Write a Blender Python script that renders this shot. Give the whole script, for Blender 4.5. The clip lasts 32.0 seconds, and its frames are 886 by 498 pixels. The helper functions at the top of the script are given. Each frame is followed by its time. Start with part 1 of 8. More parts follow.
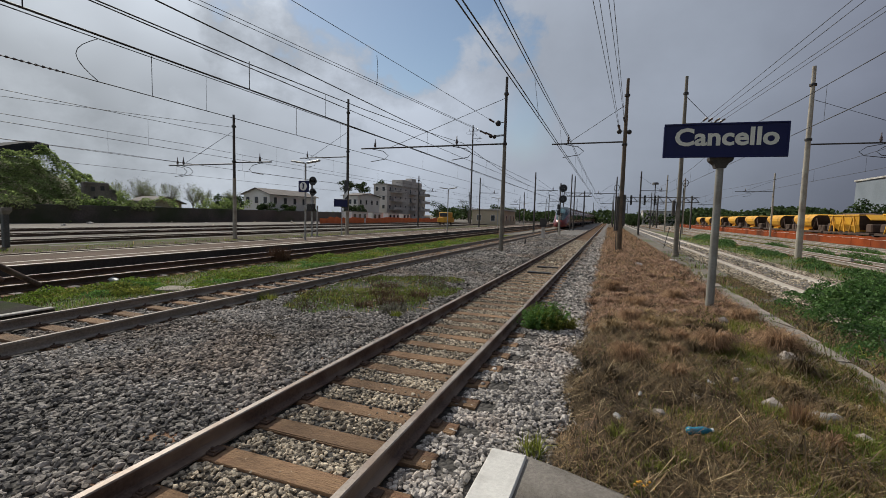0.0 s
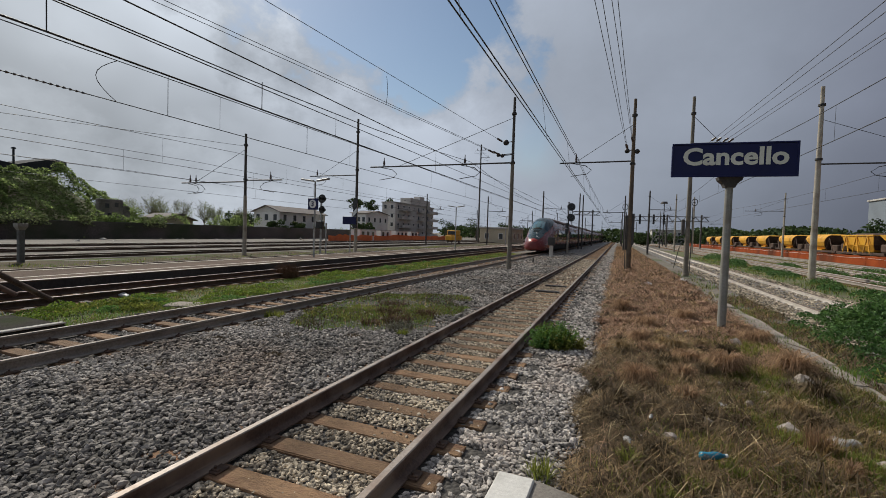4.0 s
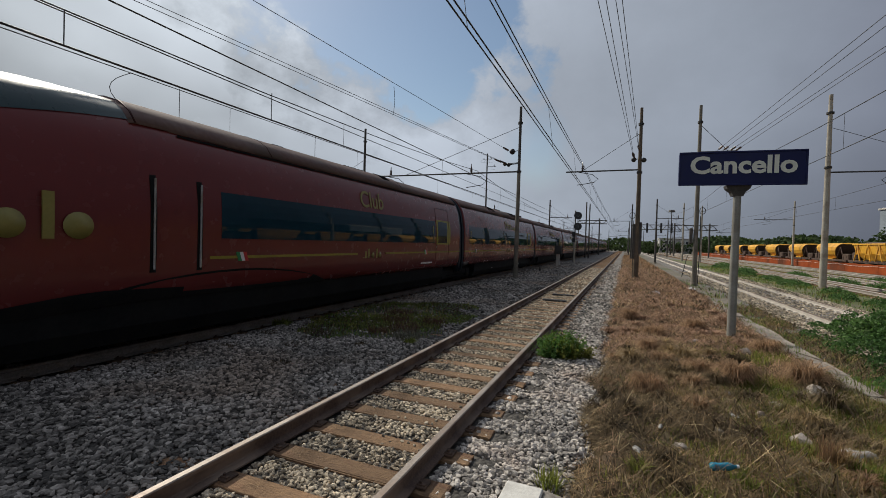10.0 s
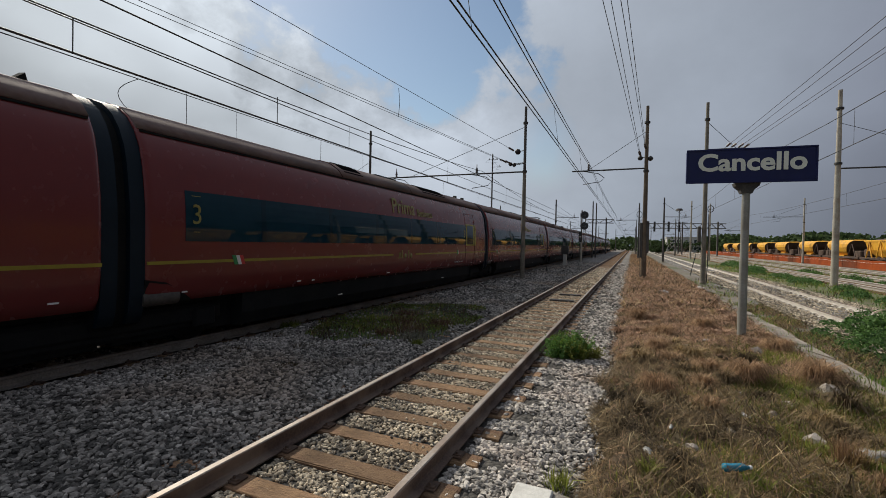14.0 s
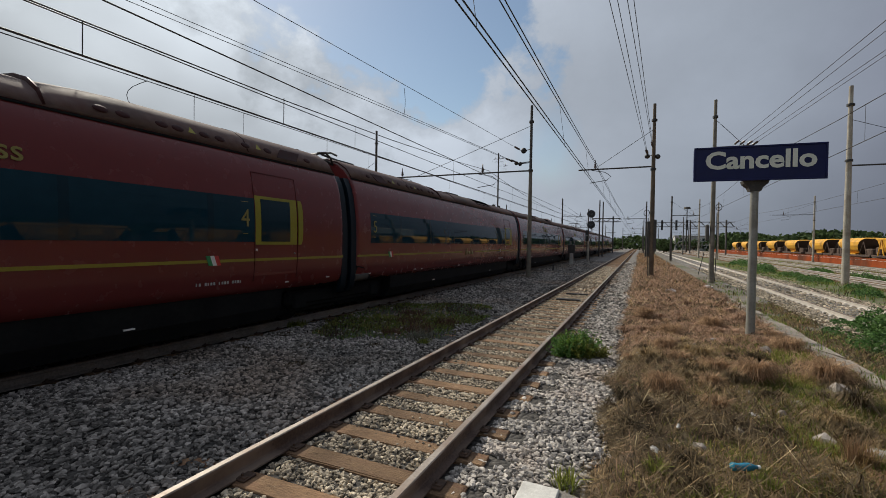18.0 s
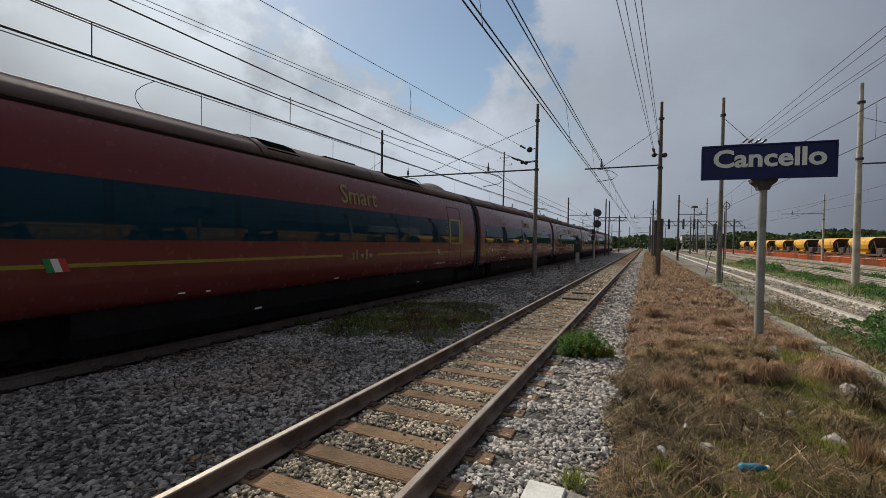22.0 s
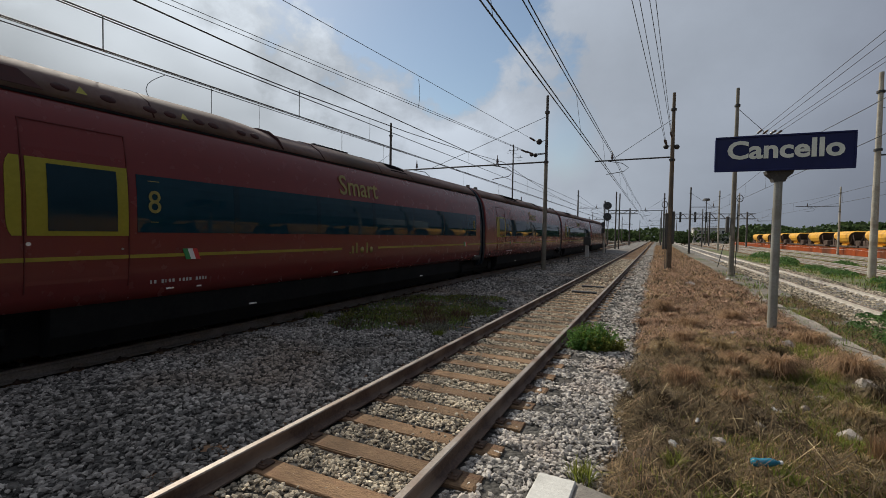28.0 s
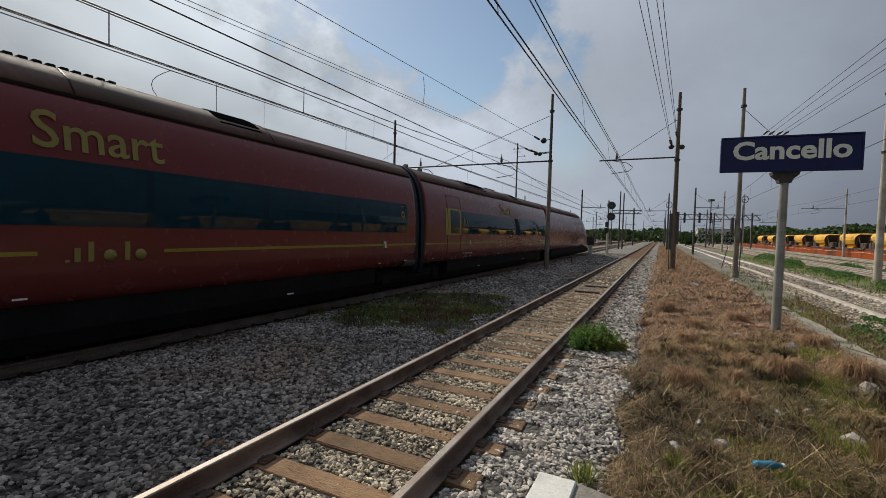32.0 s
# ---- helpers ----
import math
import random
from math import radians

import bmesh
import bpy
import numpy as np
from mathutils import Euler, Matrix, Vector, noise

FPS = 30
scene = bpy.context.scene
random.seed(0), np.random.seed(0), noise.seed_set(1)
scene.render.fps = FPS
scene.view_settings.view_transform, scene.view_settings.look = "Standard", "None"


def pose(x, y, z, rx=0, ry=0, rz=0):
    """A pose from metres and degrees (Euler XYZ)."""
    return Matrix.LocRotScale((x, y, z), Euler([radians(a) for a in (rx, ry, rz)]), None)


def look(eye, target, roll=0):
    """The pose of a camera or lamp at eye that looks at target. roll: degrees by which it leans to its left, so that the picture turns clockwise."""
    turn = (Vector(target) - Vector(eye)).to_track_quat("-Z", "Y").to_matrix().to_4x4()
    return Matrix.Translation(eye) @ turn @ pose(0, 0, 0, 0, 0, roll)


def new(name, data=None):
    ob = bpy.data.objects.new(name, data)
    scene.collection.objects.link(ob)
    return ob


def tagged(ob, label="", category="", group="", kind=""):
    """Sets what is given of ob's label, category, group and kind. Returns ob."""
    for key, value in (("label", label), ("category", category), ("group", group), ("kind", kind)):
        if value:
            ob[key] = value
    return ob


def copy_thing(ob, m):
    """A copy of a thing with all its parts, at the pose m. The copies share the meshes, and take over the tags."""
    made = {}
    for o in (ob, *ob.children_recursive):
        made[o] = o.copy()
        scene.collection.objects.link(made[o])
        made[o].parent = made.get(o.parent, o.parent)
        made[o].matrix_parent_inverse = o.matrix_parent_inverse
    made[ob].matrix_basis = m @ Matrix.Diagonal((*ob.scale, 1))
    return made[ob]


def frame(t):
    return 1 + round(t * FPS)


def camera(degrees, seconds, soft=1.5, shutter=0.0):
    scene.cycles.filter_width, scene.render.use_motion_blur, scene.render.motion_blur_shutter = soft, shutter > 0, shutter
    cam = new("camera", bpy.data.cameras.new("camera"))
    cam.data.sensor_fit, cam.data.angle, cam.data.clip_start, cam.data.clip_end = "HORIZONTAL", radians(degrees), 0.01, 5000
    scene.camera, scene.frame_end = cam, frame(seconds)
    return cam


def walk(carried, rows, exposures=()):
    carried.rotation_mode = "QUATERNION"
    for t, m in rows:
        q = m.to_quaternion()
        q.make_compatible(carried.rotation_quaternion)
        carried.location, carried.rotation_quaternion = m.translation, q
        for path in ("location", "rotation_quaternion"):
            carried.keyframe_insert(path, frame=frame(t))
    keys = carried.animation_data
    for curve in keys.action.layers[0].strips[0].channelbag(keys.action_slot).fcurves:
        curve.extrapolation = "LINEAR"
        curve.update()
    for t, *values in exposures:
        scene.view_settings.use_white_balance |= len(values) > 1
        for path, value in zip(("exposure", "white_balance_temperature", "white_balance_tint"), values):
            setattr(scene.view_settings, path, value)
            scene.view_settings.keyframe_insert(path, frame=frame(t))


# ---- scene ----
cam = camera(90.3, 32.0, soft=0.5)
PATH = [
    (0, (2.331, -3.145, 2.022), (1.632, -1.277, 1.869), 1.5),
    (0.5, (2.342, -3.159, 2.026), (1.627, -1.296, 1.886), 1.5),
    (1, (2.339, -3.144, 2.025), (1.616, -1.283, 1.898), 1.5),
    (1.5, (2.334, -3.136, 2.021), (1.608, -1.276, 1.907), 1.6),
    (2, (2.331, -3.132, 2.019), (1.603, -1.272, 1.916), 1.7),
    (2.5, (2.334, -3.131, 2.019), (1.603, -1.272, 1.927), 1.7),
    (3, (2.335, -3.131, 2.021), (1.603, -1.272, 1.936), 1.8),
    (3.5, (2.336, -3.139, 2.022), (1.602, -1.281, 1.943), 1.8),
    (5.5, (2.335, -3.141, 2.024), (1.594, -1.284, 1.967), 2.0),
    (6, (2.328, -3.134, 2.016), (1.584, -1.278, 1.962), 2.1),
    (6.5, (2.326, -3.131, 2.017), (1.582, -1.275, 1.967), 2.1),
    (7, (2.326, -3.142, 2.022), (1.58, -1.287, 1.976), 2.1),
    (7.5, (2.327, -3.144, 2.015), (1.58, -1.289, 1.976), 2.1),
    (8, (2.327, -3.147, 2.019), (1.577, -1.293, 1.983), 2.1),
    (8.5, (2.324, -3.153, 2.02), (1.571, -1.3, 1.984), 2.0),
    (9, (2.331, -3.161, 2.024), (1.574, -1.31, 1.988), 1.9),
    (9.5, (2.331, -3.159, 2.022), (1.571, -1.309, 1.984), 1.8),
    (10, (2.331, -3.171, 2.019), (1.568, -1.323, 1.985), 1.8),
    (10.5, (2.331, -3.175, 2.025), (1.564, -1.328, 1.993), 1.8),
    (11, (2.328, -3.18, 2.021), (1.558, -1.334, 1.991), 1.8),
    (11.5, (2.325, -3.187, 2.026), (1.553, -1.342, 1.997), 1.8),
    (12, (2.328, -3.186, 2.017), (1.552, -1.343, 1.992), 1.7),
    (12.5, (2.323, -3.182, 2.018), (1.545, -1.34, 1.991), 1.7),
    (13, (2.328, -3.186, 2.026), (1.546, -1.345, 1.999), 1.6),
    (13.5, (2.325, -3.169, 2.016), (1.539, -1.33, 1.989), 1.4),
    (14, (2.324, -3.166, 2.019), (1.535, -1.329, 1.989), 1.2),
    (14.5, (2.32, -3.158, 2.018), (1.527, -1.322, 1.986), 1.1),
    (16.5, (2.326, -3.178, 2.02), (1.521, -1.348, 1.984), 0.8),
    (17, (2.331, -3.176, 2.019), (1.522, -1.347, 1.982), 0.8),
    (17.5, (2.336, -3.176, 2.015), (1.524, -1.348, 1.98), 0.8),
    (18, (2.332, -3.173, 2.017), (1.517, -1.346, 1.984), 1.0),
    (18.5, (2.325, -3.151, 2.012), (1.507, -1.326, 1.981), 1.2),
    (19, (2.316, -3.149, 2.016), (1.496, -1.325, 1.985), 1.3),
    (19.5, (2.313, -3.148, 2.01), (1.49, -1.325, 1.981), 1.3),
    (20, (2.319, -3.143, 2.011), (1.492, -1.322, 1.982), 1.2),
    (20.5, (2.317, -3.144, 2.009), (1.49, -1.324, 1.977), 1.3),
    (21, (2.318, -3.157, 2.011), (1.487, -1.338, 1.977), 1.2),
    (21.5, (2.321, -3.169, 2.012), (1.487, -1.351, 1.976), 1.0),
    (22, (2.326, -3.178, 2.012), (1.489, -1.362, 1.975), 1.0),
    (22.5, (2.327, -3.175, 2.011), (1.487, -1.361, 1.97), 0.9),
    (23, (2.325, -3.169, 2.013), (1.482, -1.356, 1.967), 0.7),
    (23.5, (2.317, -3.162, 2.011), (1.471, -1.35, 1.959), 0.6),
    (24, (2.315, -3.177, 2.015), (1.466, -1.367, 1.959), 0.5),
    (24.5, (2.315, -3.178, 2.014), (1.463, -1.37, 1.954), 0.5),
    (25, (2.318, -3.177, 2.008), (1.462, -1.37, 1.947), 0.5),
    (25.5, (2.314, -3.179, 2.015), (1.457, -1.373, 1.951), 0.6),
    (27.5, (2.311, -3.168, 2.009), (1.441, -1.369, 1.94), 0.9),
    (28, (2.312, -3.166, 2.007), (1.44, -1.367, 1.938), 1.0),
    (28.5, (2.309, -3.16, 2.003), (1.436, -1.362, 1.933), 1.1),
    (29, (2.307, -3.168, 2.007), (1.432, -1.371, 1.934), 1.1),
    (29.5, (2.308, -3.164, 2.007), (1.431, -1.368, 1.932), 1.2),
    (30, (2.307, -3.154, 2.007), (1.428, -1.359, 1.93), 1.2),
    (30.5, (2.307, -3.164, 2.007), (1.427, -1.37, 1.928), 1.3),
    (31, (2.305, -3.163, 2.007), (1.424, -1.37, 1.928), 1.4),
    (31.5, (2.308, -3.159, 2.009), (1.425, -1.366, 1.93), 1.5),
    (32, (2.31, -3.16, 2.007), (1.426, -1.367, 1.929), 1.6),
]
walk(cam, [(t, look(eye, target, roll)) for t, eye, target, roll in PATH],
     exposures=[(0.0, 0.0, 6400, 8.5), (8.0, -0.06, 6400, 8.0), (10.0, -0.02, 6450, 7.5), (12.0, 0.12, 6500, 7.0), (32.0, 0.12, 6500, 7.0)])

# ---------------------------------------------------------------- light
SUN_EL, SUN_AZ = 40.0, 60.0      # degrees above the ground, degrees left of the track's direction


def make_world():
    w = bpy.data.worlds.new("sky")
    scene.world = w
    w.use_nodes = True
    nt = w.node_tree
    N, L = nt.nodes, nt.links
    N.clear()
    out = N.new("ShaderNodeOutputWorld")
    sky = N.new("ShaderNodeTexSky")
    sky.sky_type, sky.sun_disc = "NISHITA", False
    sky.sun_elevation, sky.sun_rotation = radians(SUN_EL), radians(-SUN_AZ)
    sky.air_density, sky.dust_density = 1.2, 0.5
    tc = N.new("ShaderNodeTexCoord")
    sep = N.new("ShaderNodeSeparateXYZ")
    L.new(tc.outputs["Generated"], sep.inputs[0])

    def m(op, a, b=None, c=None, clamp=False):
        if isinstance(c, bool):
            c, clamp = None, c
        n = N.new("ShaderNodeMath")
        n.operation, n.use_clamp = op, clamp
        for i, v in enumerate((a, b, c)):
            if v is None:
                continue
            if isinstance(v, (int, float)):
                n.inputs[i].default_value = v
            else:
                L.new(v, n.inputs[i])
        return n.outputs[0]
    X, Y, Z = sep.outputs[0], sep.outputs[1], sep.outputs[2]

    def noise_at(scale, detail, rough, shift, flat=1.0):
        mp = N.new("ShaderNodeMapping")
        mp.inputs["Location"].default_value = shift
        mp.inputs["Scale"].default_value = (1.0, 1.0, flat)
        L.new(tc.outputs["Generated"], mp.inputs["Vector"])
        n = N.new("ShaderNodeTexNoise")
        n.inputs["Scale"].default_value, n.inputs["Detail"].default_value, n.inputs["Roughness"].default_value = scale, detail, rough
        L.new(mp.outputs[0], n.inputs["Vector"])
        return n.outputs["Fac"]

    def ramp(fac, stops):
        r = N.new("ShaderNodeValToRGB")
        els = r.color_ramp.elements
        while len(els) < len(stops):
            els.new(0.5)
        for el, (p, c) in zip(els, stops):
            el.position, el.color = p, (*c, 1) if len(c) == 3 else c
        L.new(fac, r.inputs[0])
        return r.outputs[0]

    def ellipse(x0, z0, rx, rz):
        a, b = m("DIVIDE", m("SUBTRACT", X, x0), rx), m("DIVIDE", m("SUBTRACT", Z, z0), rz)
        return m("SQRT", m("ADD", m("MULTIPLY", a, a), m("MULTIPLY", b, b)))
    soft = noise_at(2.3, 3.0, 0.5, (3.1, 0.4, 0.0), 1.7)
    puff = noise_at(5.5, 8.0, 0.60, (0.3, 1.7, 2.0), 1.25)
    # cloud deck: bright towards the sun, slate grey away from it
    base = ramp(m("MULTIPLY_ADD", X, 0.5, 0.5), DECK)
    # the cloud tops round the clear gap
    wob = m("MULTIPLY", m("SUBTRACT", puff, 0.5), 2.0)
    ahead = m("MULTIPLY", Y, 5.0, True)
    g1 = m("ADD", ellipse(*GAP), wob)
    g2 = m("ADD", ellipse(*GAP_SMALL), wob)
    gap = m("MULTIPLY", m("SUBTRACT", 1.05, g1, True), 4.5, True)
    gap = m("MAXIMUM", m("MULTIPLY", gap, 0.95), m("MULTIPLY", m("SUBTRACT", 1.25, g2, True), 0.55, True))
    gap = m("MULTIPLY", gap, ahead)
    edge = m("MULTIPLY", m("SUBTRACT", 1.0, m("MULTIPLY", m("ABSOLUTE", m("SUBTRACT", g1, 1.35)), 1.7), True), ahead)
    sunward = m("MULTIPLY_ADD", X, -2.2, -0.25, True)
    bright = m("MULTIPLY_ADD", m("MULTIPLY", edge, sunward), 0.42, 1.0)
    rough_ = m("MULTIPLY_ADD", sunward, 0.85, 0.30)
    lumps = m("ADD", m("MULTIPLY", m("SUBTRACT", soft, 0.5), 1.1), m("MULTIPLY", m("SUBTRACT", puff, 0.5), 1.0))
    bright = m("MULTIPLY", bright, m("MULTIPLY_ADD", lumps, rough_, 1.0))
    # brighter overhead, a dull bank low down away from the sun
    bright = m("MULTIPLY", bright, m("MULTIPLY_ADD", m("SUBTRACT", Z, 0.30, True), 0.25, 1.0))
    lowbank = m("MULTIPLY", m("SUBTRACT", 1.0, m("MULTIPLY", Z, 4.2), True), m("MULTIPLY_ADD", X, 1.6, 0.18, True))
    bright = m("MULTIPLY", bright, m("MULTIPLY_ADD", lowbank, -0.55, 1.0))
    b1, b2 = N.new("ShaderNodeBackground"), N.new("ShaderNodeBackground")
    L.new(sky.outputs[0], b1.inputs[0])
    b1.inputs[1].default_value = SKY_STRENGTH
    L.new(base, b2.inputs[0])
    L.new(m("MULTIPLY", bright, CLOUD_STRENGTH), b2.inputs[1])
    mx = N.new("ShaderNodeMixShader")
    L.new(gap, mx.inputs[0])
    L.new(b2.outputs[0], mx.inputs[1])
    L.new(b1.outputs[0], mx.inputs[2])
    L.new(mx.outputs[0], out.inputs[0])


SKY_STRENGTH, CLOUD_STRENGTH = 0.082, 1.0
DECK = [(0.05, (0.47, 0.50, 0.54)), (0.25, (0.40, 0.435, 0.50)), (0.45, (0.355, 0.39, 0.46)), (0.60, (0.275, 0.305, 0.37)), (0.70, (0.20, 0.218, 0.28)), (0.95, (0.085, 0.09, 0.115))]
GAP, GAP_SMALL = (-0.43, 0.50, 0.27, 0.22), (-0.18, 0.19, 0.06, 0.075)
make_world()
sun = new("sun", bpy.data.lights.new("sun", "SUN"))
sun.data.energy, sun.data.angle, sun.data.color = 3.7, radians(1.5), (1.0, 0.92, 0.80)
sd = Vector((-math.sin(radians(SUN_AZ)) * math.cos(radians(SUN_EL)), math.cos(radians(SUN_AZ)) * math.cos(radians(SUN_EL)), math.sin(radians(SUN_EL))))
sun.matrix_world = Matrix.Translation((0, 0, 60)) @ sd.to_track_quat("Z", "Y").to_matrix().to_4x4()


# ---------------------------------------------------------------- materials
def mat(name, c1, c2, rough=0.7, metal=0.0, s1=1.5, s2=25.0, bump=0.15, bs=60.0, c3=None, rand=0.0, spec=0.5, coat=0.0, island=False, voronoi=0.0, stretch=None, lo=0.38, hi=0.62, s3=0.5, trans=0.0):
    m = bpy.data.materials.new(name)
    m.use_nodes = True
    nt = m.node_tree
    N, L = nt.nodes, nt.links
    b = N["Principled BSDF"]
    tc = N.new("ShaderNodeTexCoord")
    vec = tc.outputs["Object"]
    if stretch:
        mp = N.new("ShaderNodeMapping")
        mp.inputs["Scale"].default_value = stretch
        L.new(vec, mp.inputs[0])
        vec = mp.outputs[0]

    def noise_tex(scale, detail=4.0):
        n = N.new("ShaderNodeTexNoise")
        n.inputs["Scale"].default_value, n.inputs["Detail"].default_value = scale, detail
        L.new(vec, n.inputs["Vector"])
        return n.outputs["Fac"]

    def remap(fac, a, z):
        r = N.new("ShaderNodeMapRange")
        r.inputs["From Min"].default_value, r.inputs["From Max"].default_value = a, z
        L.new(fac, r.inputs["Value"])
        return r.outputs[0]

    def mix(fac, a, z, kind="MIX"):
        x = N.new("ShaderNodeMix")
        x.data_type, x.blend_type = "RGBA", kind
        for sock, v in ((x.inputs["Factor"], fac), (x.inputs["A"], a), (x.inputs["B"], z)):
            if isinstance(v, (int, float)):
                sock.default_value = v
            elif isinstance(v, tuple):
                sock.default_value = (*v, 1)
            else:
                L.new(v, sock)
        return x.outputs["Result"]
    n1, n2 = noise_tex(s1), noise_tex(s2, 6.0)
    add = N.new("ShaderNodeMath")
    add.operation = "MULTIPLY_ADD"
    add.inputs[1].default_value = 0.5
    L.new(n1, add.inputs[0])
    half = N.new("ShaderNodeMath")
    half.operation = "MULTIPLY"
    half.inputs[1].default_value = 0.5
    L.new(n2, half.inputs[0])
    L.new(half.outputs[0], add.inputs[2])
    col = mix(remap(add.outputs[0], lo, hi), c1, c2)
    if c3:
        n3 = noise_tex(s3, 5.0)
        col = mix(remap(n3, 0.5, 0.68), col, c3)
    hgt = noise_tex(bs, 3.0)
    if voronoi:
        v = N.new("ShaderNodeTexVoronoi")
        v.inputs["Scale"].default_value = voronoi
        L.new(vec, v.inputs["Vector"])
        sc = N.new("ShaderNodeSeparateColor")
        L.new(v.outputs["Color"], sc.inputs[0])
        k = remap(sc.outputs[0], -0.5, 1.1)
        g = N.new("ShaderNodeCombineColor")
        for i in range(3):
            L.new(k, g.inputs[i])
        col = mix(1.0, col, g.outputs[0], "MULTIPLY")
        d = remap(v.outputs["Distance"], 0.75, 0.1)
        hgt = d
    if rand or island:
        src = N.new("ShaderNodeNewGeometry").outputs["Random Per Island"] if island else N.new("ShaderNodeObjectInfo").outputs["Random"]
        k = N.new("ShaderNodeMapRange")
        k.inputs["To Min"].default_value, k.inputs["To Max"].default_value = 1 - (rand or 0.3), 1 + (rand or 0.3)
        L.new(src, k.inputs["Value"])
        hs = N.new("ShaderNodeHueSaturation")
        L.new(k.outputs[0], hs.inputs["Value"])
        L.new(col, hs.inputs["Color"])
        col = hs.outputs["Color"]
    L.new(col, b.inputs["Base Color"])
    rr = remap(n2, 0.2, 0.8)
    rm = N.new("ShaderNodeMapRange")
    rm.inputs["To Min"].default_value, rm.inputs["To Max"].default_value = max(0.02, rough - 0.08), min(1.0, rough + 0.08)
    L.new(rr, rm.inputs["Value"])
    L.new(rm.outputs[0], b.inputs["Roughness"])
    b.inputs["Metallic"].default_value = metal
    b.inputs["Specular IOR Level"].default_value = spec
    b.inputs["Coat Weight"].default_value = coat
    b.inputs["Coat Roughness"].default_value = 0.08
    if bump:
        bp = N.new("ShaderNodeBump")
        bp.inputs["Strength"].default_value = bump
        bp.inputs["Distance"].default_value = 0.02
        L.new(hgt, bp.inputs["Height"])
        L.new(bp.outputs[0], b.inputs["Normal"])
    if trans:
        tl, mx = N.new("ShaderNodeBsdfTranslucent"), N.new("ShaderNodeMixShader")
        L.new(col, tl.inputs[0])
        mx.inputs[0].default_value = trans
        L.new(b.outputs[0], mx.inputs[1])
        L.new(tl.outputs[0], mx.inputs[2])
        L.new(mx.outputs[0], N["Material Output"].inputs[0])
    return m


# Bed colour kept dark to paint the shade in gaps between loose stones.
M_BALLAST_SHADE = mat("ballast", (0.06, 0.053, 0.046), (0.13, 0.118, 0.105), 0.9, s1=0.7, s2=9, bump=0.9, voronoi=19, c3=(0.08, 0.062, 0.045), s3=0.35)
M_BALLASTF = mat("pale_ballast", (0.17, 0.155, 0.14), (0.34, 0.315, 0.285), 0.9, s1=0.5, s2=14, bump=0.9, voronoi=14, c3=(0.20, 0.165, 0.13), s3=0.3)
M_APRON = mat("yard_apron", (0.10, 0.088, 0.073), (0.20, 0.182, 0.157), 0.95, s1=0.3, s2=7, bump=0.5, bs=14, c3=(0.12, 0.105, 0.08), s3=0.15)
M_STONE = mat("ballast_stone", (0.20, 0.18, 0.158), (0.56, 0.51, 0.455), 0.88, s1=0.8, s2=14, bump=0.25, bs=90, island=True, rand=0.75, c3=(0.27, 0.215, 0.175), s3=0.8)
M_STONEB = mat("brown_ballast_stone", (0.19, 0.152, 0.105), (0.55, 0.465, 0.345), 0.88, s1=0.8, s2=14, bump=0.25, bs=90, island=True, rand=0.75)
M_FSTONE = mat("field_stone", (0.28, 0.24, 0.205), (0.46, 0.405, 0.35), 0.9, s1=4, s2=30, bump=0.4, bs=60)
M_STONED = mat("old_ballast_stone", (0.11, 0.099, 0.086), (0.36, 0.325, 0.288), 0.9, s1=0.5, s2=14, bump=0.25, bs=90, island=True, rand=0.8, c3=(0.22, 0.17, 0.13), s3=0.35)
M_DIRT = mat("yard_ground", (0.11, 0.092, 0.068), (0.21, 0.185, 0.15), 0.95, s1=0.25, s2=6, bump=0.5, bs=18, c3=(0.07, 0.085, 0.028), s3=0.12)
M_GRASSY = mat("grassy_soil", (0.07, 0.095, 0.025), (0.13, 0.13, 0.05), 0.95, s1=0.9, s2=20, bump=0.6, bs=40, c3=(0.14, 0.11, 0.08), s3=0.7)
M_VERGE = mat("weedy_soil", (0.052, 0.041, 0.024), (0.11, 0.09, 0.053), 0.95, s1=0.5, s2=9, bump=0.5, bs=20, c3=(0.06, 0.085, 0.022), s3=0.35, spec=0.1)
M_DRYSOIL = mat("dry_soil", (0.048, 0.032, 0.017), (0.14, 0.092, 0.05), 0.95, s1=1.2, s2=22, bump=0.9, bs=45, c3=(0.075, 0.062, 0.03), s3=0.8)
M_STRAW = mat("dry_grass", (0.23, 0.15, 0.06), (0.52, 0.38, 0.17), 0.85, s1=1.1, s2=9, bump=0, island=True, rand=0.65, spec=0.2, trans=0.35)
M_STRAW2 = mat("rusty_grass", (0.255, 0.152, 0.088), (0.46, 0.31, 0.185), 0.85, s1=1.1, s2=9, bump=0, island=True, rand=0.5, spec=0.2, trans=0.35)
M_STRAWD = mat("dead_grass", (0.045, 0.035, 0.019), (0.13, 0.094, 0.052), 0.9, s1=1.1, s2=9, bump=0, island=True, rand=0.55, spec=0.2, trans=0.25)
M_OLIVE = mat("olive_blades", (0.12, 0.13, 0.03), (0.26, 0.245, 0.07), 0.8, s1=1.2, s2=10, bump=0, island=True, rand=0.4, spec=0.2, trans=0.4)
M_BLADE2 = mat("yellow_green_blades", (0.13, 0.16, 0.028), (0.30, 0.31, 0.075), 0.75, s1=1.2, s2=10, bump=0, island=True, rand=0.45, spec=0.25, trans=0.45)
M_BLADE = mat("green_blades", (0.09, 0.155, 0.020), (0.22, 0.29, 0.05), 0.7, s1=1.2, s2=10, bump=0, island=True, rand=0.5, spec=0.3, trans=0.45)
M_LEAF = mat("weed_leaf", (0.07, 0.155, 0.035), (0.17, 0.29, 0.075), 0.6, s1=1.5, s2=10, bump=0, island=True, rand=0.45, spec=0.3, trans=0.45)
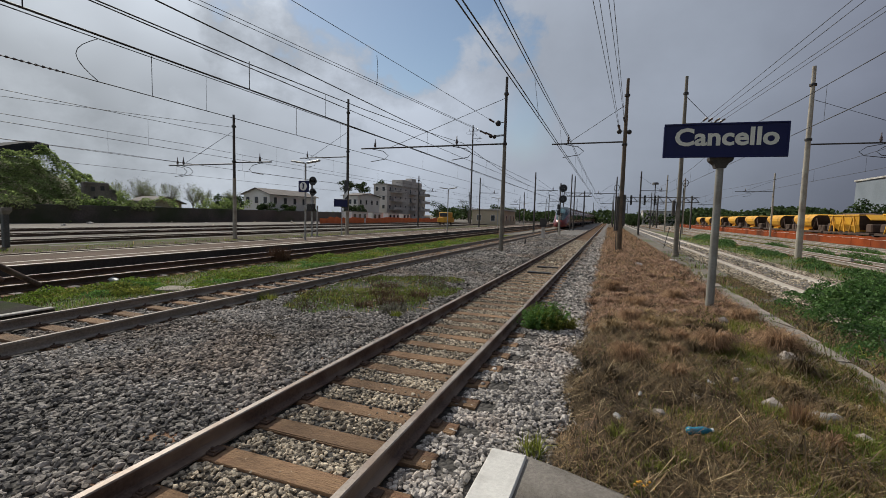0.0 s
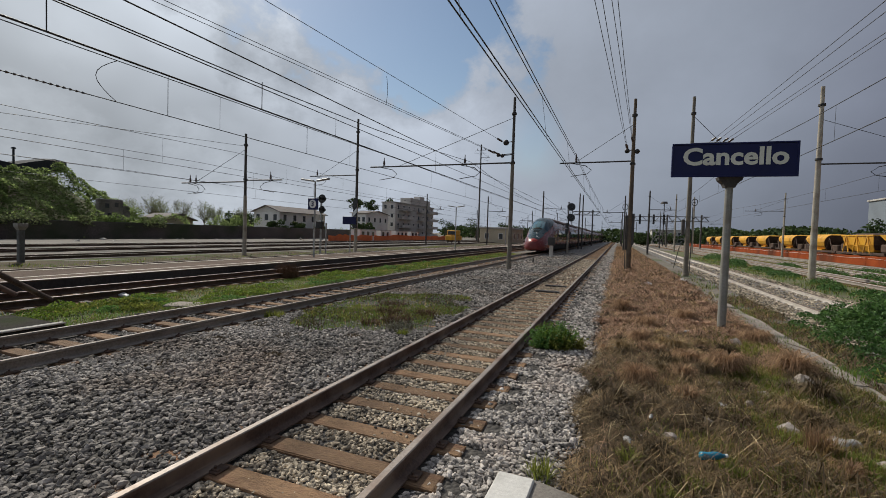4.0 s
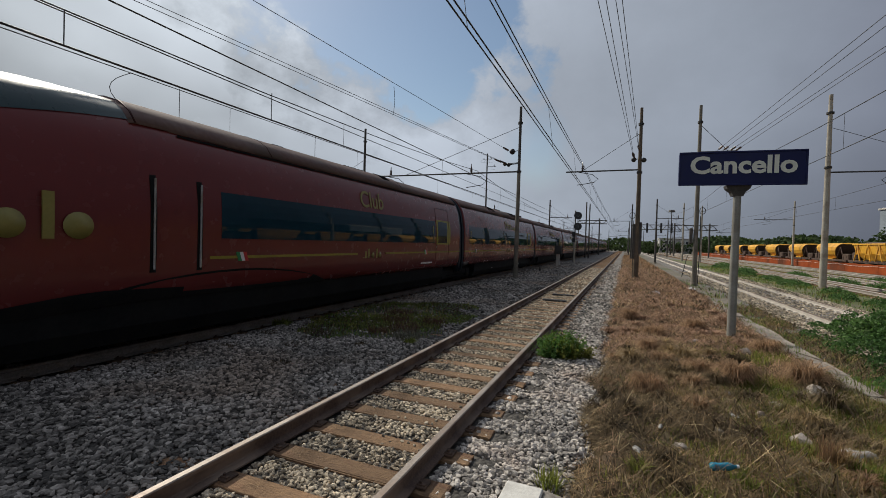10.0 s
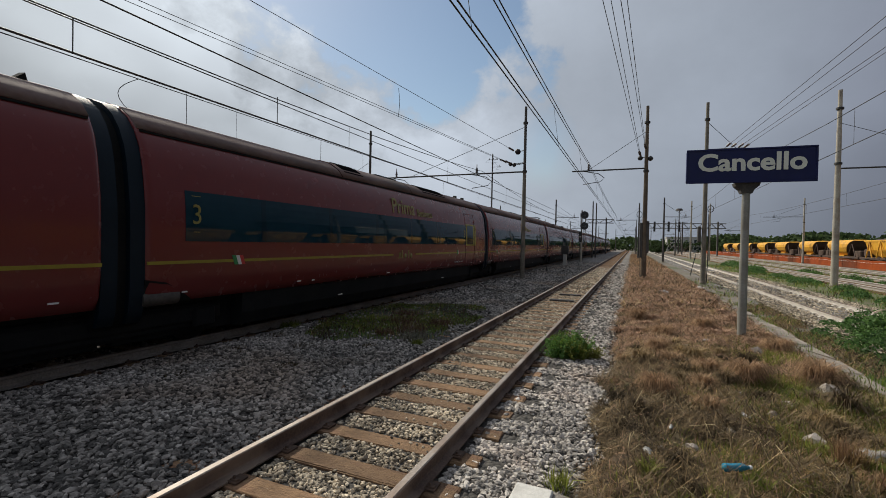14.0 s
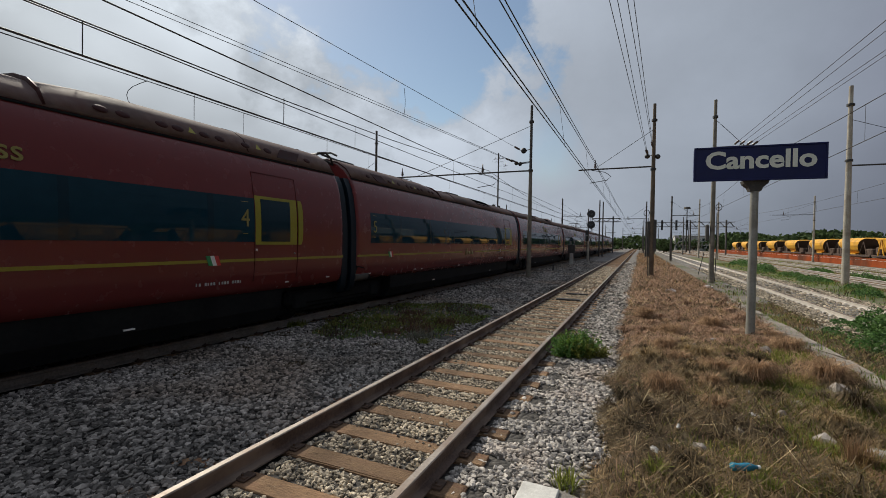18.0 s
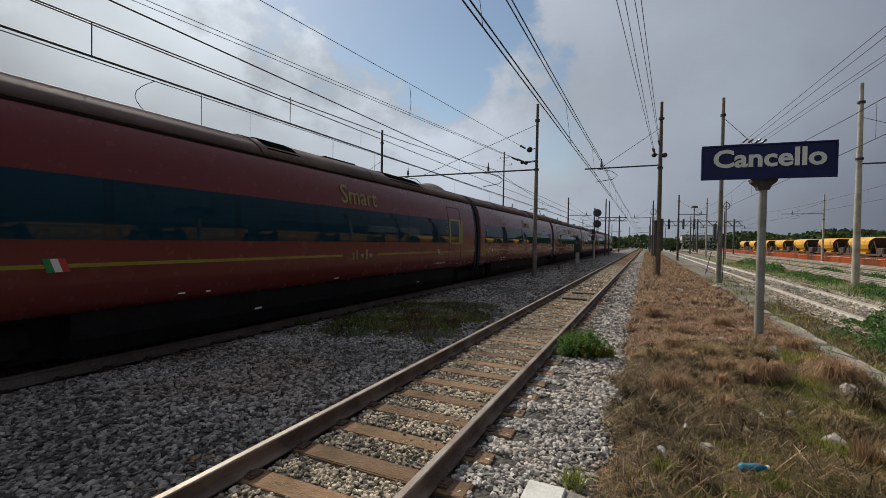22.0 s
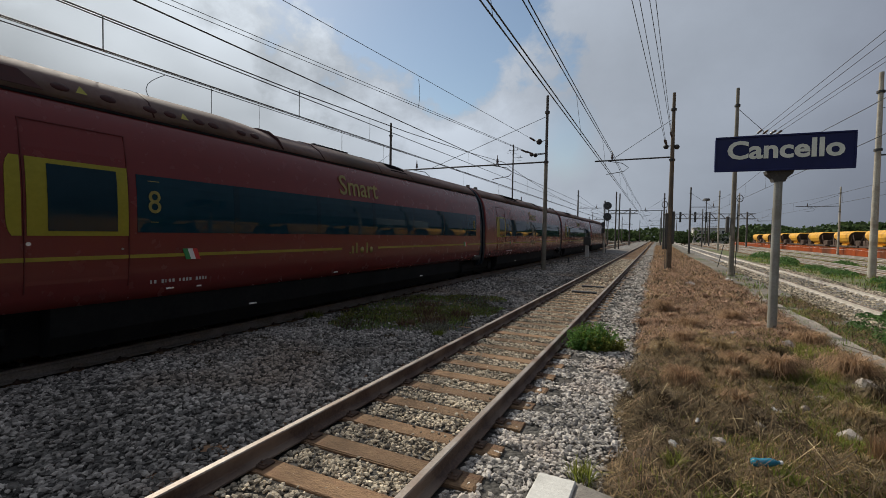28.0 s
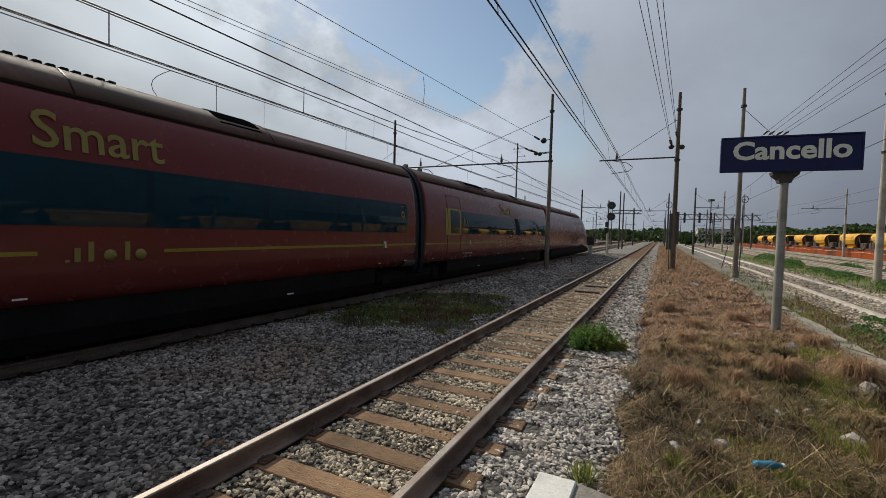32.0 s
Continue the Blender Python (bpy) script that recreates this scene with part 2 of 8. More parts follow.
M_WEED = mat("bank_weed", (0.05, 0.115, 0.03), (0.125, 0.215, 0.062), 0.6, s1=1.0, s2=7, bump=0, island=True, rand=0.55, spec=0.3, trans=0.4)
M_FOL = mat("foliage", (0.135, 0.195, 0.062), (0.31, 0.385, 0.145), 0.8, s1=0.22, s2=2, bump=0, island=True, rand=0.5, spec=0.2, trans=0.6)
# Creeper green lightened and greyed to paint the haze of distance.
M_FOL_HAZE = mat("hazed_foliage", (0.10, 0.125, 0.06), (0.22, 0.25, 0.12), 0.85, s1=0.25, s2=3, bump=0, island=True, rand=0.5, spec=0.2, trans=0.4)
M_FOLD = mat("dark_foliage", (0.028, 0.05, 0.018), (0.065, 0.095, 0.032), 0.8, s1=0.25, s2=3, bump=0, island=True, rand=0.5, spec=0.2, trans=0.3)
M_SPRING = mat("spring_leaf", (0.15, 0.18, 0.08), (0.26, 0.29, 0.15), 0.8, s1=0.3, s2=3, bump=0, island=True, rand=0.4, spec=0.2, trans=0.5)
M_BARE = mat("bare_twigs", (0.13, 0.12, 0.09), (0.22, 0.21, 0.15), 0.9, s1=0.4, s2=4, bump=0, island=True, rand=0.3, spec=0.2)
M_SHRUB = mat("dead_shrub", (0.09, 0.05, 0.03), (0.17, 0.10, 0.06), 0.9, s1=1.4, s2=10, bump=0, island=True, rand=0.4, spec=0.2)
M_RAILTOP = mat("rail_head", (0.23, 0.185, 0.15), (0.37, 0.32, 0.275), 0.55, 0.25, s1=3, s2=40, bump=0.05, c3=(0.20, 0.13, 0.09), s3=1.5)
M_RAILTOPD = mat("dull_rail_head", (0.15, 0.115, 0.09), (0.24, 0.20, 0.165), 0.65, 0.1, s1=3, s2=40, bump=0.05)
M_RUST = mat("rail_rust", (0.075, 0.047, 0.037), (0.155, 0.108, 0.083), 0.85, 0.1, s1=2, s2=40, bump=0.25, bs=120, c3=(0.25, 0.19, 0.145), s3=1.0)
M_RUSTD = mat("dark_rust", (0.045, 0.028, 0.02), (0.10, 0.06, 0.04), 0.9, 0.0, s1=1, s2=12, bump=0.2)
M_RAILMID = mat("dusty_rail", (0.17, 0.145, 0.12), (0.30, 0.265, 0.23), 0.85, 0.0, s1=2, s2=40, bump=0.2, bs=120)
M_RAILPALE = mat("pale_rail", (0.44, 0.40, 0.35), (0.62, 0.57, 0.51), 0.75, 0.1, s1=2, s2=40, bump=0.2, bs=120)
M_SLEEPER = mat("sleeper_wood", (0.15, 0.086, 0.046), (0.30, 0.185, 0.098), 0.92, s1=1.4, s2=14, bump=0.8, bs=30, rand=0.3, c3=(0.17, 0.078, 0.045), s3=0.9, stretch=(1, 5, 5))
M_CONC = mat("concrete", (0.36, 0.34, 0.31), (0.52, 0.50, 0.46), 0.9, s1=0.8, s2=25, bump=0.35, bs=70, c3=(0.27, 0.25, 0.22), s3=1.1)
M_CONCW = mat("pale_concrete", (0.55, 0.53, 0.49), (0.70, 0.68, 0.63), 0.85, s1=2, s2=30, bump=0.3, bs=90, c3=(0.42, 0.40, 0.36), s3=2.5)
M_CONCD = mat("dark_platform_concrete", (0.025, 0.024, 0.022), (0.065, 0.06, 0.055), 0.92, s1=0.5, s2=12, bump=0.35, bs=50)
M_KERB = mat("kerb_concrete", (0.20, 0.17, 0.14), (0.40, 0.345, 0.285), 0.92, s1=1.2, s2=18, bump=0.5, bs=50, c3=(0.12, 0.105, 0.07), s3=1.4)
M_GRIT = mat("gritty_concrete", (0.16, 0.14, 0.12), (0.27, 0.245, 0.21), 0.95, s1=1.0, s2=40, bump=0.6, bs=110, c3=(0.11, 0.095, 0.075), s3=1.6)
M_SLABD = mat("damp_slab", (0.024, 0.023, 0.021), (0.055, 0.05, 0.042), 0.95, s1=1.2, s2=18, bump=0.4, bs=50, spec=0.05, c3=(0.03, 0.04, 0.016), s3=0.9)
M_POLE = mat("mast_concrete", (0.30, 0.27, 0.22), (0.44, 0.40, 0.33), 0.85, s1=1.5, s2=20, bump=0.2, bs=60, c3=(0.20, 0.16, 0.12), s3=1.2)
M_POLEM = mat("mast_dark_concrete", (0.13, 0.118, 0.092), (0.23, 0.205, 0.165), 0.85, s1=1.5, s2=20, bump=0.2, bs=60, c3=(0.10, 0.08, 0.06), s3=1.2)
M_POLED = mat("mast_steel", (0.045, 0.042, 0.04), (0.10, 0.09, 0.08), 0.75, 0.2, s1=2, s2=20, bump=0.1)
M_POLER = mat("mast_rusty", (0.085, 0.06, 0.04), (0.17, 0.13, 0.09), 0.85, 0.1, s1=1.5, s2=18, bump=0.2, c3=(0.06, 0.055, 0.045), s3=0.9)
M_GALV = mat("galvanised_steel", (0.30, 0.31, 0.31), (0.46, 0.47, 0.46), 0.5, 0.6, s1=3, s2=40, bump=0.05, c3=(0.24, 0.22, 0.19), s3=2)
M_IRON = mat("dark_iron", (0.03, 0.03, 0.032), (0.07, 0.065, 0.06), 0.6, 0.5, s1=3, s2=30, bump=0.1)
M_POSTG = mat("sign_post_paint", (0.21, 0.205, 0.18), (0.30, 0.295, 0.265), 0.6, 0.1, s1=2, s2=30, bump=0.05, c3=(0.17, 0.15, 0.12), s3=1.4)
M_POSTD = mat("damp_concrete", (0.085, 0.09, 0.085), (0.15, 0.155, 0.145), 0.9, s1=1, s2=12, bump=0.3)
M_WIRE = mat("wire", (0.035, 0.035, 0.038), (0.07, 0.065, 0.06), 0.6, 0.4, s1=1, s2=10, bump=0)
M_INSUL = mat("insulator", (0.05, 0.03, 0.025), (0.09, 0.06, 0.05), 0.3, s1=3, s2=30, bump=0)
M_SIGNW = mat("sign_lettering", (0.58, 0.59, 0.50), (0.68, 0.68, 0.59), 0.5, s1=3, s2=40, bump=0.02)
M_SIGNB = mat("sign_blue", (0.004, 0.007, 0.052), (0.006, 0.011, 0.075), 0.42, s1=2, s2=60, bump=0.02, c3=(0.008, 0.012, 0.06), s3=3, spec=0.3)
M_WHITE = mat("white_paint", (0.72, 0.72, 0.70), (0.84, 0.84, 0.82), 0.5, s1=3, s2=40, bump=0.02)
M_RED = mat("train_red", (0.142, 0.026, 0.026), (0.16, 0.031, 0.030), 0.24, 0.0, s1=0.5, s2=5, bump=0.0, spec=0.33, coat=0.1, lo=0.2, hi=0.8)
# Same paint as the body; the brighter red paints light on the upper face.
M_RED_LIT = mat("train_red_lit", (0.30, 0.028, 0.02), (0.36, 0.04, 0.028), 0.35, 0.0, s1=0.8, s2=8, bump=0.0, spec=0.3)
M_ROOF = mat("train_roof", (0.14, 0.092, 0.085), (0.20, 0.152, 0.14), 0.75, 0.0, s1=0.6, s2=8, bump=0.05, spec=0.12, c3=(0.12, 0.10, 0.09), s3=0.5)
M_RECESS = mat("roof_recess_red", (0.03, 0.009, 0.009), (0.05, 0.014, 0.013), 0.6, 0.0, s1=2, s2=12, bump=0.0, spec=0.2)
M_JOINT = mat("door_joint", (0.085, 0.018, 0.018), (0.10, 0.021, 0.021), 0.6, 0.0, s1=2, s2=12, bump=0.0, spec=0.2)
M_TEAL = mat("window_band", (0.006, 0.032, 0.050), (0.009, 0.041, 0.062), -0.05, 0.0, s1=0.6, s2=5, bump=0.0, spec=0.2)
M_TEALD = mat("window_band_post", (0.005, 0.024, 0.037), (0.007, 0.030, 0.046), 0.05, 0.0, s1=0.6, s2=5, bump=0.0, spec=0.25)
M_SHIELD = mat("hood_black", (0.013, 0.034, 0.040), (0.021, 0.047, 0.054), 0.30, 0.0, s1=0.6, s2=5, bump=0.0, spec=0.3)
M_GANG = mat("gangway_rubber", (0.003, 0.010, 0.018), (0.005, 0.014, 0.024), 0.55, s1=2, s2=20, bump=0.05, spec=0.2)
M_UNDER = mat("underframe_black", (0.007, 0.008, 0.009), (0.015, 0.016, 0.016), 0.8, 0.0, s1=1.5, s2=15, bump=0.1, spec=0.15)
M_VENT = mat("vent_black", (0.004, 0.004, 0.005), (0.008, 0.008, 0.008), 0.95, 0.0, s1=1.5, s2=15, bump=0.0, spec=0.0)
M_YEL = mat("livery_yellow", (0.27, 0.23, 0.02), (0.32, 0.27, 0.03), 0.45, 0.1, s1=2, s2=20, bump=0.0)
M_GOLD = mat("livery_gold", (0.235, 0.205, 0.05), (0.28, 0.245, 0.065), 0.4, 0.0, s1=2, s2=20, bump=0.0)
M_YDOOR = mat("door_yellow", (0.26, 0.24, 0.012), (0.31, 0.28, 0.02), 0.4, 0.1, s1=2, s2=20, bump=0.0)
M_WAGON = mat("wagon_yellow", (0.62, 0.30, 0.012), (0.72, 0.38, 0.03), 0.6, 0.0, s1=0.8, s2=9, bump=0.1, c3=(0.42, 0.20, 0.03), s3=0.9)
M_ORANGE = mat("orange_mesh", (0.20, 0.036, 0.006), (0.30, 0.060, 0.010), 0.9, s1=0.7, s2=12, bump=0.3, bs=25, c3=(0.10, 0.03, 0.012), s3=0.2, spec=0.2)
M_ORANGEL = mat("bright_orange_mesh", (0.55, 0.12, 0.035), (0.72, 0.19, 0.06), 0.85, s1=0.7, s2=12, bump=0.3, bs=25)
M_PLAST = mat("plaster_grey", (0.46, 0.44, 0.41), (0.60, 0.57, 0.54), 0.9, s1=0.3, s2=4, bump=0.1, c3=(0.38, 0.355, 0.33), s3=0.25)
M_PLASTW = mat("plaster_white", (0.64, 0.63, 0.60), (0.76, 0.75, 0.72), 0.9, s1=0.3, s2=4, bump=0.1)
M_PLASTB = mat("sheet_blue_grey", (0.15, 0.175, 0.20), (0.20, 0.23, 0.26), 0.8, s1=0.3, s2=4, bump=0.1)
M_PLASTO = mat("plaster_ochre", (0.40, 0.34, 0.24), (0.50, 0.43, 0.31), 0.9, s1=0.3, s2=4, bump=0.1)
M_TILE = mat("roof_tile", (0.13, 0.115, 0.105), (0.20, 0.175, 0.16), 0.9, s1=0.6, s2=8, bump=0.3, bs=12)
M_PANE = mat("dark_pane", (0.03, 0.035, 0.04), (0.05, 0.055, 0.06), 0.15, s1=1, s2=10, bump=0.0)
M_WALL = mat("boundary_wall", (0.07, 0.06, 0.055), (0.14, 0.12, 0.105), 0.95, s1=0.25, s2=5, bump=0.3, bs=10, c3=(0.05, 0.06, 0.03), s3=0.15)
M_BLUEP = mat("bottle_blue", (0.018, 0.15, 0.24), (0.035, 0.22, 0.32), 0.15, s1=8, s2=60, bump=0.3, bs=40)
M_BAG = mat("plastic_bag", (0.36, 0.36, 0.35), (0.56, 0.56, 0.55), 0.55, s1=8, s2=60, bump=0.3, bs=30)
# Blue base colour stands in for part of the sky's reflection.
M_SCREEN = mat("windscreen_sky_glass", (0.045, 0.12, 0.14), (0.06, 0.15, 0.17), 0.08, 0.0, s1=0.6, s2=5, bump=0.0, spec=0.8, coat=0.3)
M_LENS = mat("dark_lens", (0.012, 0.012, 0.013), (0.02, 0.02, 0.02), 0.25, s1=8, s2=60, bump=0.0)
M_ITG = mat("flag_green", (0.02, 0.22, 0.07), (0.03, 0.26, 0.09), 0.5, bump=0)
M_ITR = mat("flag_red", (0.50, 0.03, 0.03), (0.55, 0.04, 0.04), 0.5, bump=0)
# Dark glass with a greyer base that paints sky reflected in it.
M_LAMPG = mat("lamp_cover_glass", (0.035, 0.06, 0.065), (0.05, 0.08, 0.085), 0.10, 0.0, s1=0.6, s2=5, bump=0.0, spec=0.5)


# ---------------------------------------------------------------- mesh helpers
class MB:
    """Collects vertices and faces of one mesh."""

    def __init__(self):
        self.v, self.f, self.smooth = [], [], []

    def add(self, verts, faces, smooth=False):
        o = len(self.v)
        self.v += [tuple(p) for p in verts]
        self.f += [tuple(i + o for i in f) for f in faces]
        self.smooth += [smooth] * len(faces)
        return self

    def box(self, x0, x1, y0, y1, z0, z1, bev=0.0, m=None):
        if bev <= 0:
            v = [(x, y, z) for z in (z0, z1) for y in (y0, y1) for x in (x0, x1)]
            f = [(0, 2, 3, 1), (4, 5, 7, 6), (0, 1, 5, 4), (2, 6, 7, 3), (0, 4, 6, 2), (1, 3, 7, 5)]
        else:
            b = min(bev, (x1 - x0) * 0.45, (y1 - y0) * 0.45, (z1 - z0) * 0.45)
            v, f = [], []
            for z, i in ((z0, b), (z0 + b, 0), (z1 - b, 0), (z1, b)):
                v += [(x0 + i, y0 + b, z), (x0 + b, y0 + i, z), (x1 - b, y0 + i, z), (x1 - i, y0 + b, z),
                      (x1 - i, y1 - b, z), (x1 - b, y1 - i, z), (x0 + b, y1 - i, z), (x0 + i, y1 - b, z)]
            for k in range(3):
                for j in range(8):
                    a, c = k * 8 + j, k * 8 + (j + 1) % 8
                    f.append((a, c, c + 8, a + 8))
            f += [tuple(reversed(range(8))), tuple(range(24, 32))]
        if m is not None:
            v = [m @ Vector(p) for p in v]
        return self.add(v, f)

    def tube(self, p, q, r, r2=None, n=8, caps=True, smooth=True):
        p, q = Vector(p), Vector(q)
        r2 = r if r2 is None else r2
        d = (q - p).normalized()
        a = d.cross(Vector((0, 0, 1)) if abs(d.z) < 0.9 else Vector((1, 0, 0))).normalized()
        b = d.cross(a)
        v = []
        for c, rad in ((p, r), (q, r2)):
            v += [c + (a * math.cos(2 * math.pi * i / n) + b * math.sin(2 * math.pi * i / n)) * rad for i in range(n)]
        self.add(v, [(i, (i + 1) % n, (i + 1) % n + n, i + n) for i in range(n)], smooth)
        if caps:
            self.add(v, [tuple(reversed(range(n))), tuple(range(n, 2 * n))])
        return self

    def path(self, pts, r, n=5):
        """A round rod through the points."""
        pts = [Vector(p) for p in pts]
        rings = []
        for i, c in enumerate(pts):
            d = (pts[min(i + 1, len(pts) - 1)] - pts[max(i - 1, 0)]).normalized()
            a = d.cross(Vector((0, 0, 1)) if abs(d.z) < 0.95 else Vector((1, 0, 0))).normalized()
            b = d.cross(a)
            rings.append([c + (a * math.cos(2 * math.pi * k / n) + b * math.sin(2 * math.pi * k / n)) * r for k in range(n)])
        v = [p for ring in rings for p in ring]
        f = [(i * n + k, i * n + (k + 1) % n, (i + 1) * n + (k + 1) % n, (i + 1) * n + k) for i in range(len(pts) - 1) for k in range(n)]
        return self.add(v, f, True).add(v, [tuple(range(n)), tuple(reversed(range(len(v) - n, len(v))))])

    def loft(self, sections, closed=True, smooth=True, caps=True):
        n = len(sections[0])
        v = [p for s in sections for p in s]
        last = n if closed else n - 1
        f = [(i * n + k, i * n + (k + 1) % n, (i + 1) * n + (k + 1) % n, (i + 1) * n + k) for i in range(len(sections) - 1) for k in range(last)]
        self.add(v, f, smooth)
        if caps and closed:
            self.add(sections[0], [tuple(reversed(range(n)))])
            self.add(sections[-1], [tuple(range(n))])
        return self

    def lathe(self, profile, m=None, n=12):
        secs = []
        for r, z in profile:
            s = [Vector((max(r, 1e-4) * math.cos(2 * math.pi * k / n), max(r, 1e-4) * math.sin(2 * math.pi * k / n), z)) for k in range(n)]
            secs.append([m @ p for p in s] if m is not None else s)
        return self.loft(secs)

    def mesh(self, name, material):
        me = bpy.data.meshes.new(name)
        me.from_pydata([tuple(p) for p in self.v], [], self.f)
        me.polygons.foreach_set("use_smooth", self.smooth)
        me.materials.append(material)
        me.update()
        return me


def part(name, mb, material, parent=None, label="", m=None):
    """Links a built mesh as one object, under a thing or a part where one is given."""
    ob = new(name, mb if isinstance(mb, bpy.types.Mesh) else mb.mesh(name, material))
    if m is not None:
        ob.matrix_basis = m
    if parent is not None:
        ob.parent = parent
    if label:
        ob["label"] = label
    return ob


def thing(name, at, label, category, group="", kind=""):
    ob = new(name)
    ob.empty_display_size = 0.2
    ob.matrix_basis = at if isinstance(at, Matrix) else Matrix.Translation(at)
    return tagged(ob, label, category, group, kind)


def setting(name, mb, material, label, category, kind="structure"):
    return tagged(part(name, mb, material), label, category, kind=kind)


def mesh_np(name, verts, faces, material, smooth=False):
    """A large mesh from arrays; all faces have the same number of corners."""
    me = bpy.data.meshes.new(name)
    nv, nf, k = len(verts), len(faces), faces.shape[1]
    me.vertices.add(nv)
    me.vertices.foreach_set("co", np.asarray(verts, dtype=np.float32).ravel())
    me.loops.add(nf * k)
    me.loops.foreach_set("vertex_index", np.asarray(faces, dtype=np.int32).ravel())
    me.polygons.add(nf)
    me.polygons.foreach_set("loop_start", np.arange(nf, dtype=np.int32) * k)
    me.polygons.foreach_set("use_smooth", np.full(nf, smooth))
    me.materials.append(material)
    me.update(calc_edges=True)
    return me


def fnoise(x, y, s, seed=0.0):
    """Cheap smooth noise from a few waves, -1 to 1."""
    return (np.sin(x * 1.7 * s + 1.3 + seed) * np.cos(y * 1.3 * s + 0.7 * seed) + np.sin(x * 0.9 * s - y * 1.9 * s + 2.1 * seed + 0.5) + np.cos(x * 2.9 * s + y * 2.3 * s + seed * 1.7)) / 3


def sheet(name, xs, ys, zfun, material):
    X, Y = np.meshgrid(np.asarray(xs, float), np.asarray(ys, float))
    Z = zfun(X, Y)
    v = np.stack([X.ravel(), Y.ravel(), np.broadcast_to(Z, X.shape).ravel()], 1)
    nx, ny = len(xs), len(ys)
    i, j = np.meshgrid(np.arange(nx - 1), np.arange(ny - 1))
    a = (j * nx + i).ravel()
    return mesh_np(name, v, np.stack([a, a + 1, a + nx + 1, a + nx], 1), material, True)


# ---------------------------------------------------------------- ground
rng = np.random.default_rng(7)
T1, T2, T3, T4, T5 = 0.0, -5.85, -11.1, -17.7, 8.4


def steps(*runs):
    out = []
    for a, b, s in runs:
        out += list(np.arange(a, b - 1e-6, s))
    return out + [runs[-1][1]]


def bal(X, Y):
    """Height of the ballast bed."""
    z = -0.045 + 0.012 * fnoise(X, Y, 6.0) + 0.012 * fnoise(X, Y, 1.1, 2.0)
    z = z - 0.12 * np.clip((X - 1.95) / 0.25, 0, 1) - 0.12 * np.clip((-7.6 - X) / 0.7, 0, 1)
    side = np.clip((-0.95 - X) / 0.2, 0, 1) * np.clip((X + 4.95) / 0.2, 0, 1)
    four = np.clip((0.70 - np.abs(X)) / 0.06, 0, 1)
    shoulder = np.clip((X - 0.84) / 0.1, 0, 1) * np.clip((1.9 - X) / 0.2, 0, 1)
    return z + 0.045 * side + 0.024 * four + 0.016 * shoulder + 0.03 * np.exp(-((X + 2.9) / 1.0) ** 2)


def strip(X, Y):
    """Height of the disused platform strip."""
    rise = np.clip((X - 1.95 - 0.22 * fnoise(0 * X, Y, 1.9) - 0.1 * fnoise(X, Y, 5.0)) / 0.4, 0, 1)
    return -0.13 + 0.2 * rise * rise * (3 - 2 * rise) + (0.05 * fnoise(X, Y, 2.3) + 0.032 * fnoise(X, Y, 5.3, 4.0)) * rise + 0.014 * fnoise(X, Y, 11.0, 1.0) - 0.13 * np.clip((0.22 - 0.42 * (X - 1.8) - Y) / 0.3, 0, 1)


